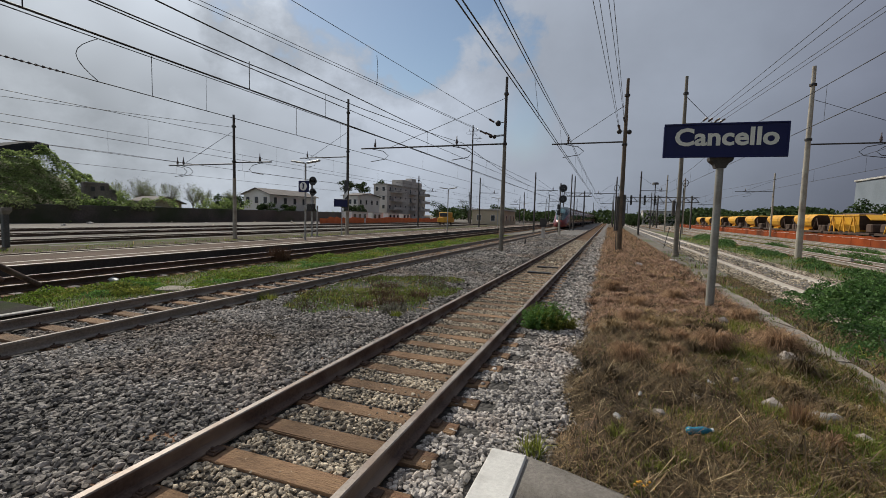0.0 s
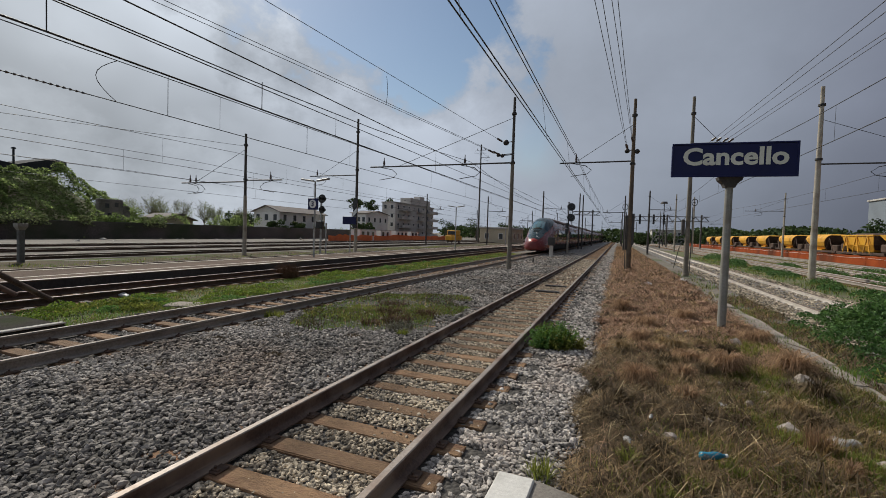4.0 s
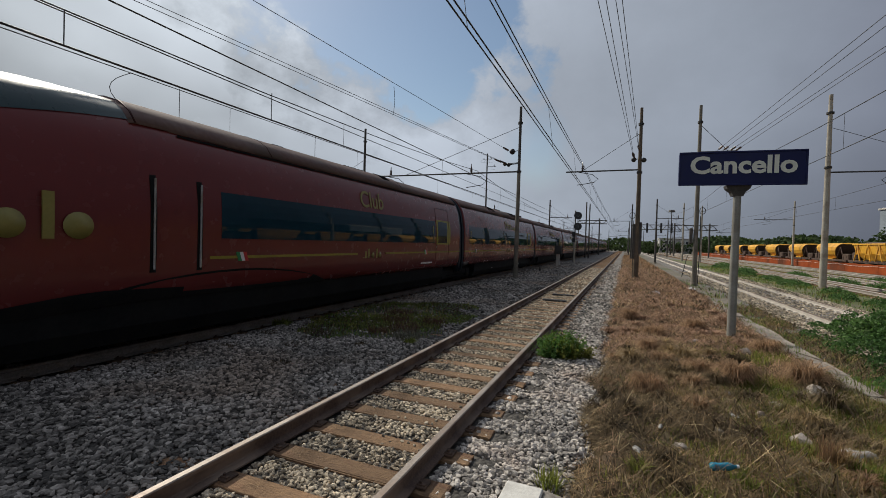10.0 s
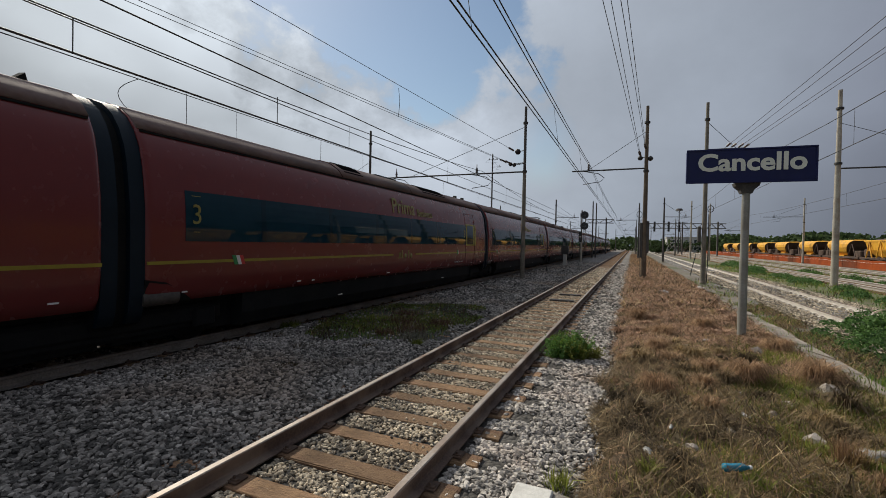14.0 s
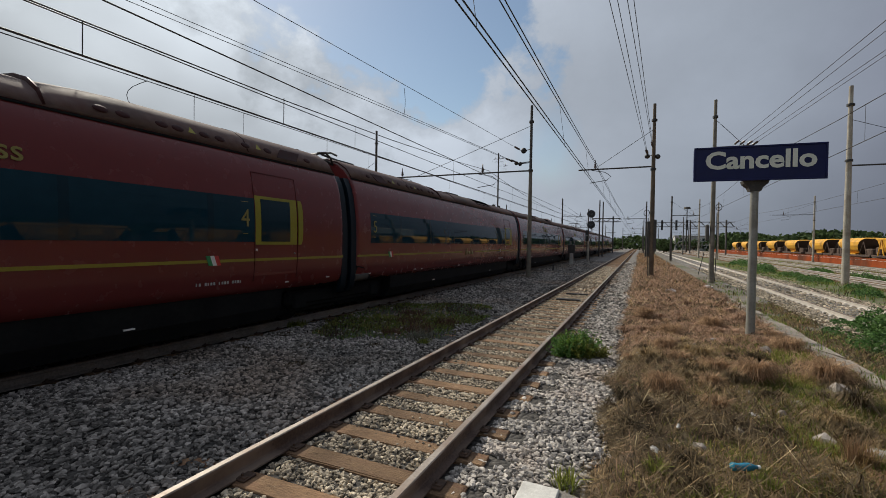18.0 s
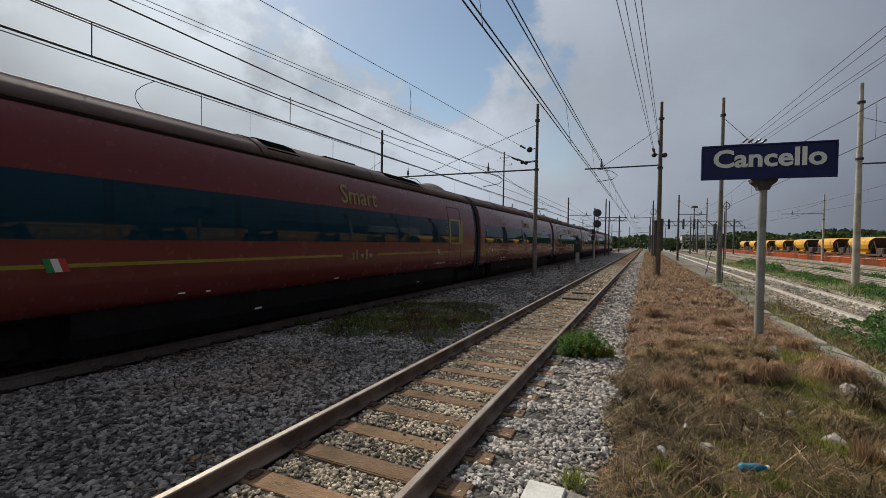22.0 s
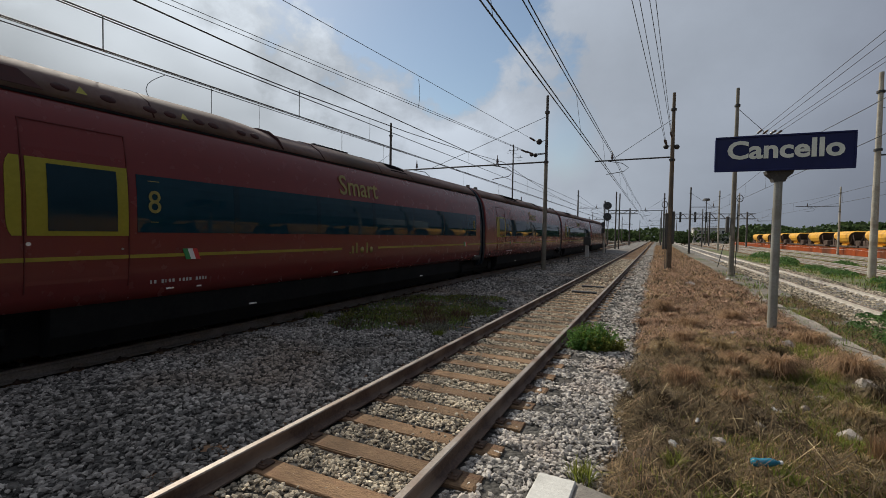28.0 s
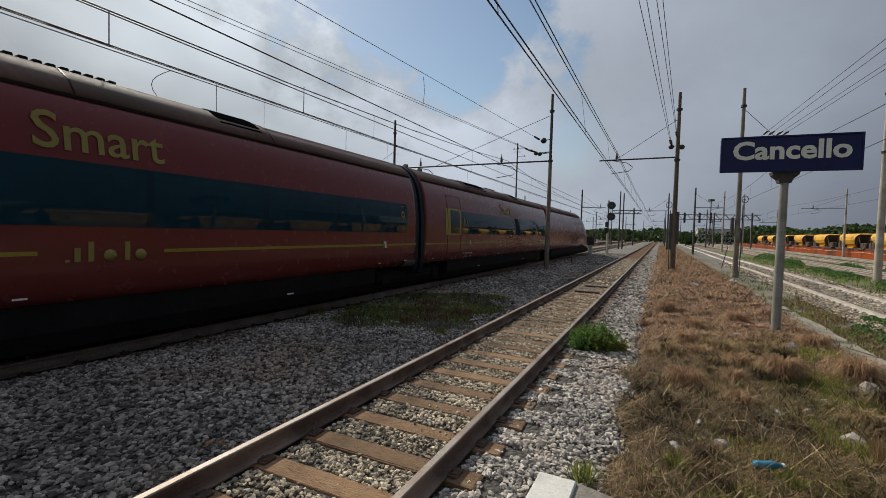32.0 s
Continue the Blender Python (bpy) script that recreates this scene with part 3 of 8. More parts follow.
def build_ground():
    far = [-2500, -900, -400, -200, -120]
    xs = far + steps((-80, 80, 4)) + [120, 200, 400, 900, 2500]
    ys = [-2500, -600, -100, -30] + steps((-10, 60, 2), (60, 200, 10)) + [260, 400, 700, 1200, 2500]
    setting("ground", sheet("ground", xs, ys, lambda X, Y: -0.16 + 0.02 * fnoise(X, Y, 0.5), M_DIRT), M_DIRT,
            "grey-brown gravelly yard ground with weeds", "ground")
    xs = steps((-8.3, 2.2, 0.14))
    setting("ballast_bed", sheet("ballast_bed", xs, steps((-8, 26, 0.16)), bal, M_BALLAST_SHADE), M_BALLAST_SHADE, "crushed-stone ballast bed, darkened for the shade between loose stones", "ballast")
    setting("ballast_bed", sheet("ballast_bed", xs, steps((26, 60, 0.6), (60, 230, 4)), bal, M_BALLASTF), M_BALLASTF, "grey crushed-stone ballast further along the line", "ballast")
    for x, w, y0 in ((T5, 1.75, 9.0), (T3, 1.6, -8), (T4, 1.7, -8)):
        xs = steps((x - w, x + w, 0.3))
        setting("ballast_bed", sheet("ballast_bed", xs, steps((-8, 40, 0.5), (40, 230, 5)),
                lambda X, Y: (0.03 if x == T5 else -0.06) + 0.02 * fnoise(X, Y, 4.0) - 0.1 * np.clip((np.abs(X - x) - w + 0.5) / 0.5, 0, 1), M_BALLASTF), M_BALLASTF,
                "grey ballast under a side track", "ballast")
    # disused platform strip, overgrown with dry grass
    xs = steps((1.75, 5.5, 0.075))
    ys = steps((-8, -1, 0.3), (-1, 12, 0.075), (12, 20, 0.15), (20, 60, 0.8), (60, 170, 5))

    setting("grass_strip", sheet("grass_strip", xs, ys, strip, M_DRYSOIL), M_DRYSOIL, "dry brown soil strip of a disused platform", "soil")
    setting("verge", sheet("verge", steps((5.5, 6.95, 0.08)), steps((-6, 25, 0.1), (25, 60, 0.4)), lambda X, Y: -0.08 + 0.035 * fnoise(X, Y, 2.5) + 0.02 * fnoise(X, Y, 7.0, 2.0), M_DIRT), M_DIRT, "brown weedy soil beside the kerb", "soil")
    # grassy patches beside the through track
    for x0, x1, y0, y1 in ((-10.1, -7.4, 0.5, 34), (10.2, 14.5, 6, 90), (-4.9, -1.5, 3.6, 9.5)):
        def patch(X, Y):
            e = np.minimum(np.minimum(X - x0, x1 - X) / 0.5, np.minimum(Y - y0, y1 - Y) / 1.2)
            return -0.2 + (0.2 if x0 == -4.9 else 0.15) * np.clip(e + 0.35 * fnoise(X, Y, 1.7), 0, 1) + 0.015 * fnoise(X, Y, 5.0)
        setting("grass_patch", sheet("grass_patch", steps((x0, x1, 0.25)), steps((y0, y1, 0.3)), patch, M_GRASSY), M_GRASSY, "patchy green grass between tracks", "grass")


build_ground()


# ---------------------------------------------------------------- tracks
RAIL = [(-0.075, 0.0), (0.075, 0.0), (0.075, 0.014), (0.018, 0.032), (0.010, 0.045), (0.010, 0.115), (0.034, 0.130), (0.036, 0.158), (0.028, 0.168),
        (-0.028, 0.168), (-0.036, 0.158), (-0.034, 0.130), (-0.010, 0.115), (-0.010, 0.045), (-0.018, 0.032), (-0.075, 0.014)]


def rail_mesh(y0, y1, rust, head):
    mb = MB()
    secs = [[(x, y, z + 0.004) for x, z in RAIL] for y in (y0, y1)]
    mb.loft(secs, smooth=False)
    me = mb.mesh("rail", rust)
    me.materials.append(head)
    for p in me.polygons:
        if p.center.z > 0.166:
            p.material_index = 1
    return me


def sleeper_mesh(seed):
    r = random.Random(seed)
    mb = MB()
    mb.box(-1.5, 1.08, 0.0, 0.235, -0.14, 0.0, 0.012)
    mb.v = [(x + r.uniform(-0.012, 0.012), y + r.uniform(-0.006, 0.006), z + (r.uniform(-0.006, 0.0) if z > -0.05 else 0)) for x, y, z in mb.v]
    return mb.mesh("sleeper", M_SLEEPER)


SLEEPERS = [sleeper_mesh(i) for i in range(5)]
clip = MB()
clip.box(-0.055, 0.055, -0.07, 0.07, 0.0, 0.022, 0.006)
clip.tube((0, -0.03, 0.02), (0, -0.03, 0.055), 0.013, n=6)
clip.box(-0.03, 0.045, -0.05, -0.01, 0.02, 0.034, 0.004)
CLIP = clip.mesh("rail_clip", M_RUSTD)


pale = MB()
pale.box(-0.10, 0.08, -0.10, 0.10, 0.0, 0.05, 0.012)
pale.box(-0.05, 0.05, -0.06, 0.06, 0.045, 0.085, 0.012)
PALE_CLIP = pale.mesh("rail_clip", M_RAILPALE)


def track(x, y0, y1, label, rust=M_RUST, head=M_RAILTOP, singles=0, clips=0, phase=0.0, sleepers=True, holder=CLIP):
    t = thing("railway_track", (x, 0, 0), label, "railway track", "railway tracks", "structure")
    rm = rail_mesh(y0, y1, rust, head)
    for s in (-0.7525, 0.7525):
        part("rail", rm, None, t, m=pose(s, 0, 0))
    if not sleepers:
        return t
    ys = np.arange(math.floor(y0 / 0.6) * 0.6 + phase, y1, 0.6)
    near = [y for y in ys if y > -3.5][:singles]
    rest = [y for y in ys if y not in set(near)]
    for i, y in enumerate(near):
        part("sleeper", SLEEPERS[(i * 3 + i // 5) % 5], None, t, m=pose(random.uniform(-0.02, 0.02), y + random.uniform(-0.012, 0.012), random.uniform(-0.006, 0.002), 0, 0, random.uniform(-0.5, 0.5)))
        if i < clips:
            for s in (-0.7525, 0.7525):
                part("rail_clip", holder, None, t, m=pose(s - 0.1, y + 0.12, 0.0, 0, 0, 180))
                part("rail_clip", holder, None, t, m=pose(s + 0.1, y + 0.12, 0.0))
    mb = MB()
    for y in rest:
        mb.box(-1.3, 1.3, y, y + 0.235, -0.14, 0.0)
    ob = part("sleepers", mb, M_SLEEPER, t, "row of wooden sleepers")
    ob["kind"] = "stuff"
    return t


track(T1, -6, 240, "single railway track with worn rails on brown wooden sleepers", singles=230, clips=45)
track(T2, -6, 240, "through railway track with dusty pale-sided rails on wooden sleepers", rust=M_RAILMID, head=M_RAILTOPD, singles=140, clips=30)
# dark rust on these rails also paints the shadow beside the platform
track(T3, -6, 240, "platform railway track, rails darkened for the shade beside the platform", rust=M_RUSTD, singles=60)
track(T4, -6, 240, "platform railway track beyond the low platform", singles=0)
track(T5, -6, 240, "side railway track with pale rails on ballast", rust=M_RAILPALE, head=M_RUST, singles=90, clips=60, holder=PALE_CLIP)
for x in (-26.0, -32.6, -39.3):
    track(x, -6, 240, "yard railway track with dull rails sunk in pale gravel", rust=M_RUSTD, sleepers=False)
for x in (14.6, 18.3, 22.6, 29.8):
    track(x, -2, 240, "yard siding track with pale rails among weeds", rust=M_RAILMID, head=M_RAILPALE)

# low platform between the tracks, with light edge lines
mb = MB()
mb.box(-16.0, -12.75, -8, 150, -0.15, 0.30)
plat = setting("platform", mb, M_CONCD, "low station platform with dark sides", "platform")
part("paving", MB().box(-15.99, -12.76, -8, 150, 0.30, 0.34, 0.01), mat("platform_asphalt", (0.075, 0.052, 0.038), (0.135, 0.096, 0.072), 0.95, s1=0.6, s2=20, bump=0.3, bs=80, spec=0.15), plat)
M_LINE = mat("worn_line_paint", (0.42, 0.37, 0.30), (0.74, 0.68, 0.59), 0.8, s1=1.5, s2=18, bump=0.1, c3=(0.20, 0.16, 0.13), s3=0.7)
for x, w in ((-12.88, 0.10), (-13.75, 0.06), (-15.85, 0.08)):
    part("edge_line", MB().box(x - w, x + w, -8, 150, 0.341, 0.346), M_LINE, plat, "worn pale edge line")
# pale gravel apron beside the boundary wall
setting("yard_apron", sheet("yard_apron", steps((-57.9, -23.3, 0.9)), steps((-20, 230, 2.5)), lambda X, Y: -0.06 + 0.045 * fnoise(X, Y, 0.8) + 0.05 * fnoise(X, Y, 0.23, 3.0), M_APRON), M_APRON, "pale gravel of the yard between the tracks and the wall", "ground")
setting("yard_verge", sheet("yard_verge", steps((-24.9, -19.4, 0.5)), steps((-8, 110, 1.0)), lambda X, Y: -0.03 + 0.04 * fnoise(X, Y, 1.5), M_VERGE), M_VERGE, "brown weedy strip beyond the platform track", "ground")

# concrete kerb of the disused platform
kerb = thing("kerb", (0, 0, 0), "cracked pale concrete kerb along the dry grass", "kerb", kind="structure")
r = random.Random(3)
y = -6.0
while y < 16:
    ln = r.uniform(0.85, 1.25)
    kb = MB().box(-0.22, 0.20, 0, ln - 0.02, -0.16, 0.0, 0.03)
    kb.v = [(a + r.uniform(-0.03, 0.03), b + r.uniform(-0.02, 0.02), c + (r.uniform(-0.03, 0.012) if c > -0.1 else 0)) for a, b, c in kb.v]
    part("kerb_stone", kb, M_KERB, kerb, m=pose(5.45 - 0.012 * max(0, y - 9) ** 1.5 + r.uniform(-0.02, 0.02), y, 0.13 + r.uniform(-0.012, 0.012), r.uniform(-0.6, 0.6), r.uniform(-1, 1), r.uniform(-0.8, 0.8)))
    y += ln

# paved end of the platform where the camera stands
pm = MB()
poly = [(1.775, -8), (5.3, -8), (5.3, -1.2), (4.2, -0.75), (3.4, -0.35), (2.95, -0.06), (2.62, 0.07), (2.36, 0.16), (2.11, 0.25), (1.93, 0.30), (1.775, 0.34)]
pm.add([(x, y, 0.088) for x, y in poly] + [(x, y, -0.1) for x, y in poly],
       [tuple(range(len(poly)))] + [(i, i + len(poly), (i + 1) % len(poly) + len(poly), (i + 1) % len(poly)) for i in range(len(poly))])
setting("pavement", pm, M_GRIT, "worn gritty concrete platform paving with a broken edge", "pavement")
slab = thing("edge_slab", (1.435, -2.0, 0.115), "pale concrete edging slab beside the track", "slab", kind="structure")
for i in range(2):
    part("slab", MB().box(0, 0.29, 0, 1.985, -0.14, 0.0, 0.01), M_CONCW, slab, m=pose(0.05, 0.325 - i * 2.0, 0.0, 0, 0, -1.0))
sl2 = thing("edge_slab", (-7.6, 1.2, 0.0), "low concrete crossing slab beside the rails in grass", "slab", kind="structure")
part("slab", MB().box(-1.6, 0.1, -1.2, 0.8, -0.1, 0.06, 0.02), M_SLABD, sl2)
part("slab_side", MB().box(0.104, 0.20, -1.2, 0.8, -0.1, 0.05, 0.01), M_SLABD, sl2)
part("slab_edge", MB().box(0.06, 0.215, -1.2, 0.8, 0.062, 0.095, 0.012), M_CONC, sl2, "pale worn concrete edge")
fs = thing("flat_slab", (-7.85, 4.85, -0.04), "flat grey concrete slab lying in the grass", "slab")
part("slab", MB().box(-0.4, 0.4, -0.3, 0.3, 0.0, 0.05, 0.015), M_KERB, fs, m=pose(0, 0, 0, 1, 2, 30))


# ---------------------------------------------------------------- masts and overhead line
def arm_bits(t, x0, x1, z, drops, mast_z=None):
    """A cross arm from x0 to x1 (from the mast's foot) with upright insulators and registration arms."""
    part("cross_arm", MB().tube((x0, 0, z), (x1, 0, z - 0.02), 0.045, n=8), M_IRON, t)
    if mast_z:
        part("stay_rod", MB().tube((x0, 0, mast_z), (x0 + (x1 - x0) * 0.78, 0, z), 0.015, n=5), M_IRON, t)
    for d in drops:
        part("insulator", MB().lathe([(0.02, 0), (0.09, 0.04), (0.05, 0.08), (0.09, 0.14), (0.05, 0.2), (0.07, 0.26), (0.03, 0.32), (0.025, 0.52), (0.0, 0.53)], pose(d, 0, z + 0.04), 10), M_INSUL, t)
        s = 1 if x1 > x0 else -1
        part("steady_arm", MB().path([(d + s * 0.25, 0, z - 0.05), (d - s * 0.6, 0, z - 0.22), (d - s * 0.95, 0, z - 0.5), (d - s * 0.7, 0, z - 0.72), (d + s * 0.3, 0, z - 0.86)], 0.022, 5), M_IRON, t)


def mast(x, y, h, r0, r1, material, label, arms=(), z0=-0.05, dark_from=None, gear=(), coil=None, balls=()):
    t = thing("catenary_mast", (x, y, z0), label, "catenary mast", "overhead line masts")
    if dark_from:
        part("lower_pole", MB().tube((0, 0, 0), (0, 0, dark_from), r0, r0 + (r1 - r0) * dark_from / h, n=12), material, t)
        part("upper_pole", MB().tube((0, 0, dark_from), (0, 0, h), r0 + (r1 - r0) * dark_from / h - 0.015, r1, n=12), M_POLED, t)
    else:
        part("pole", MB().tube((0, 0, 0), (0, 0, h), r0, r1, n=14), material, t)
    part("base_block", MB().tube((0, 0, -0.1), (0, 0, 0.07), r0 * 1.5, r0 * 1.25, n=10), M_KERB, t)
    for x0, x1, z, drops, mz in arms:
        arm_bits(t, x0, x1, z, drops, mz)
    for bx, z, r in balls:
        part("ball_insulator", MB().lathe([(0, -r), (r * 0.6, -r * 0.8), (r, -r * 0.2), (r, r * 0.2), (r * 0.6, r * 0.8), (0, r)], pose(bx, 0, z), 14).tube((bx, 0, z), (0, 0, z + 0.05), 0.025, n=5), M_IRON, t, "dark round insulator weight")
    for gx, a, b in gear:
        part("equipment_box", MB().box(gx - 0.085, gx + 0.085, -0.12, 0.12, a, b, 0.03), M_POLED, t, "dark equipment box")
    if coil:
        part("cable_coil", MB().path([(coil[0] + 0.15 * math.cos(k * 0.5236), -0.1, coil[1] + 0.19 * math.sin(k * 0.5236)) for k in range(13)], 0.022, 5), M_IRON, t, "coiled black cable")
        part("cable", MB().path([(coil[0] * 0.6, -0.1, 0.0), (coil[0] * 0.75, -0.12, coil[1] * 0.5), (coil[0] * 0.7, -0.1, coil[1] - 0.3)], 0.025, 5), M_IRON, t)
    for z in (h * 0.62, h * 0.9):
        part("clamp", MB().tube((0, 0, z), (0, 0, z + 0.12), r0 * 1.0, r0 * 1.0, n=12), M_IRON, t)
    return t


mast(-3.48, 22.0, 9.95, 0.14, 0.075, M_POLEM, "tall tapered concrete mast with a dark upper part", [(0, -9.4, 6.23, (-8.4, -2.9), 8.8)], dark_from=6.3, balls=((-0.42, 7.4, 0.17), (-0.62, 6.65, 0.12), (-0.84, 6.7, 0.12)))
mast(2.97, 26.0, 10.4, 0.16, 0.085, M_POLER, "rust-streaked round mast with a bracket over the track", [(0, -4.3, 6.68, (-3.3,), 8.9)], z0=0.05, balls=((-0.34, 7.3, 0.15), (0.22, 7.25, 0.15)), gear=((-0.18, 1.3, 3.4), (0.17, 1.6, 3.5)), coil=(-0.3, 3.9))
mast(6.1, 26.1, 10.3, 0.14, 0.08, M_POLEM, "slender concrete mast on the dry grass strip", [(0, 1.85, 7.6, (), 9.2)], z0=0.05, gear=((-0.25, 2.3, 3.2),), coil=(0.28, 4.2))
mast(13.2, 29.5, 11.4, 0.19, 0.10, M_POLE, "tall grey concrete mast with a long bracket", [(0, 8.5, 6.85, (3.4, 4.2), 9.5)])
mast(-22.65, 21.1, 8.7, 0.15, 0.08, M_POLE, "concrete mast with dark top and twin brackets", [(0, -6.4, 5.3, (-5.5, -4.9), 7.6), (0, 3.3, 5.4, (2.3,), None)], dark_from=4.3)
mast(-19.0, 29.9, 11.7, 0.16, 0.09, M_POLE, "concrete mast with dark upper part beside the platform", [(0, -5.0, 6.87, (-4.2,), 9.0)], dark_from=4.4)
mast(-30.9, 105.0, 24.8, 0.24, 0.15, M_POLED, "very tall dark lighting mast", [(-1.2, 1.4, 23.4, (-0.9, 0.2, 1.1), None), (0, 2.4, 21.5, (1.9,), 23.0)])
mast(-3.75, 73.0, 9.3, 0.12, 0.09, M_POLED, "slim dark steel mast between the tracks", [])
mast(-3.3, 74.0, 9.1, 0.12, 0.09, M_POLED, "slim dark steel mast between the tracks", [])
mast(11.8, 86.0, 10.3, 0.16, 0.1, M_POLE, "concrete mast by the siding", [])
mast(13.4, 77.0, 9.0, 0.16, 0.1, M_POLE, "concrete mast by the siding", [])
mast(27.6, 85.0, 10.4, 0.16, 0.1, M_POLE, "concrete mast beside the hopper wagons", [(0, -5.5, 7.4, (-4.0,), 9.2)])


def wire(pts, r=0.012, sag=0.0, n=5):
    """One straight or sagging wire."""
    p, q = Vector(pts[0]), Vector(pts[-1])
    if sag:
        pts = [p.lerp(q, k / 8) - Vector((0, 0, sag * 4 * (k / 8) * (1 - k / 8))) for k in range(9)]
    mb = MB().path(pts, r, n)
    ob = part("overhead_wire", mb, M_WIRE)
    return tagged(ob, "thin dark overhead line wire above the tracks", "wire", "overhead wires")


def catenary(x, zc, zm, y0=-25, y1=240, spans=(26,), r=0.014, sag=0.35, pitch=45.0, first=26.0, drops=True, mx=0.0, contact=True):
    """Contact wire and messenger with droppers over one track."""
    t = thing("overhead_line", (x, 0, 0), "contact wire and carrier wire with droppers over a track", "overhead line", "overhead lines")
    k0, k1 = math.floor((y0 - first) / pitch), math.ceil((y1 - first) / pitch)
    mp, cp = [], []
    for k in range(k0, k1):
        for j in range(8):
            u = j / 8
            y = first + (k + u) * pitch
            mp.append((mx, y, zm - sag * 4 * u * (1 - u)))
            cp.append((0, y, zc))
    part("messenger_wire", MB().path(mp, r, 5), M_WIRE, t)
    if contact:
        part("contact_wire", MB().path([cp[0], cp[-1]], r, 5), M_WIRE, t)
    if drops:
        for k in range(k0, k1):
            for u in (0.12, 0.3, 0.5, 0.7, 0.88):
                y = first + (k + u) * pitch
                if y < 110:
                    part("dropper", MB().tube((0, y, zc), (mx, y, zm - sag * 4 * u * (1 - u)), 0.006, n=4, caps=False), M_WIRE, t)
    return t


catenary(-0.12, 5.43, 7.05, first=26.0, sag=0.22, mx=-0.2)
catenary(-0.03, 5.44, 7.06, first=26.0, sag=0.17, mx=-0.22, drops=False)
catenary(-6.0, 4.94, 6.3, first=22.0, sag=0.82)
catenary(-10.88, 5.4, 6.62, first=22.0, sag=0.08)
catenary(-23.6, 5.73, 7.35, first=21.0, sag=0.25)
catenary(-27.2, 5.35, 6.75, first=21.0, sag=0.15)
catenary(-35.0, 5.15, 6.3, first=21.0, sag=0.1)
catenary(9.1, 5.62, 7.45, first=29.5, sag=0.75)
catenary(18.3, 5.7, 7.0, first=29.5, sag=0.35)
for x, z in ((-7.0, 5.88), (-7.08, 6.5), (-7.0, 6.47), (-11.0, 6.68)):
    wire([(x, -25, z), (x, 22, z - 0.02), (x, 200, z)], 0.014)


wire([(-24.85, -7.5, 5.62), (-23.6, 8.8, 6.85), (-22.65, 21.1, 7.78)], 0.012)


def feeder(p, q, label="feeder cable strung to a mast", back=1.2, beads=0):
    """A cable from the mast's fitting q through p and on overhead."""
    p, q = Vector(p), Vector(q)
    far = q + (p - q) * back
    t = thing("feeder_cable", q, label, "cable", "feeder cables")
    part("cable", MB().path([(0, 0, 0), (far - q) * 0.5 - Vector((0, 0, 0.05)), far - q], 0.010, 5), M_WIRE, t)
    d = (far - q).normalized()
    for k in range(beads):
        c = d * (0.5 + 0.13 * k)
        part("insulator", MB().tube(c, c + d * 0.07, 0.06, 0.03, n=8), M_INSUL, t)
    return t


feeder((-10.06, 5.27, 8.3), (-4.3, 22, 6.66), back=2.6, beads=5)
feeder((-9.72, 5.38, 8.3), (-4.0, 22, 6.55), back=2.6, beads=5)
feeder((-6.97, 6.27, 8.3), (-3.95, 22, 7.31), back=2.6, beads=5)
for p, q in (((1.49, 9.01, 8.3), (2.62, 26, 7.45)), ((1.68, 9.07, 8.3), (2.66, 26, 7.4)), ((1.91, 9.15, 8.3), (2.9, 26, 7.9)), ((2.06, 9.2, 8.3), (2.93, 26, 7.8))):
    feeder(p, q, back=2.2, beads=6)
for p, q in (((8.38, 11.64, 8.3), (6.95, 26.0, 7.66)), ((8.68, 12.35, 8.3), (7.2, 26.0, 7.62)), ((9.32, 13.84, 8.3), (7.5, 26.0, 7.58)), ((9.51, 14.27, 8.3), (7.75, 26.0, 7.54))):
    feeder(p, q, back=2.6, beads=5)


def hanger(y, x, z0, z1, bow=0.0, label="thin looped jumper wire between overhead wires"):
    pts = [(x, y + bow * math.sin(math.pi * k / 8), z0 + (z1 - z0) * k / 8) for k in range(9)]
    tagged(part("jumper_wire", MB().path(pts, 0.01, 5), M_WIRE), label, "wire", "jumper wires")


hanger(5.08, -10.9, 5.4, 6.55, -0.55)
hanger(12.5, -6.5, 7.05, 8.2, 0.1)
for y, x, a, b in ((6.58, -10.9, 5.4, 6.6), (13.2, -10.9, 5.4, 6.6), (5.43, -6.0, 4.94, 5.6), (1.0, -6.0, 4.94, 5.5)):
    hanger(y, x, a, b)


# strings of small insulators on the two wires over the platform track
for x, z, ya, yb, n in ((-10.98, 6.68, 2.2, 3.5, 16), (-10.88, 5.4, 2.5, 4.2, 13)):
    t = thing("insulator_string", (x, ya, z), "string of small dark insulators on a wire", "insulators", "insulator strings")
    for k in range(n):
        y = (yb - ya) * k / (n - 1)
        part("insulator", MB().tube((0, y, 0), (0, y + 0.05, 0), 0.035, 0.02, n=6), M_INSUL, t)


# ---------------------------------------------------------------- station sign
def text(s, size, material, parent, m, name="lettering", bold=0.0, squeeze=1.0, label=""):
    cu = bpy.data.curves.new(name, "FONT")
    cu.body, cu.size, cu.extrude, cu.offset = s, size, 0.004, bold
    cu.align_x, cu.align_y = "CENTER", "CENTER"
    cu.resolution_u = 3
    tmp = bpy.data.objects.new(name, cu)
    scene.collection.objects.link(tmp)
    dg = bpy.context.evaluated_depsgraph_get()
    me = bpy.data.meshes.new_from_object(tmp.evaluated_get(dg))
    bpy.data.objects.remove(tmp)
    me.materials.clear()
    me.materials.append(material)
    ob = new(name, me)
    ob.parent = parent
    ob.matrix_basis = m @ Matrix.Diagonal((squeeze, 1, 1, 1))
    if label:
        ob["label"] = label
    return ob


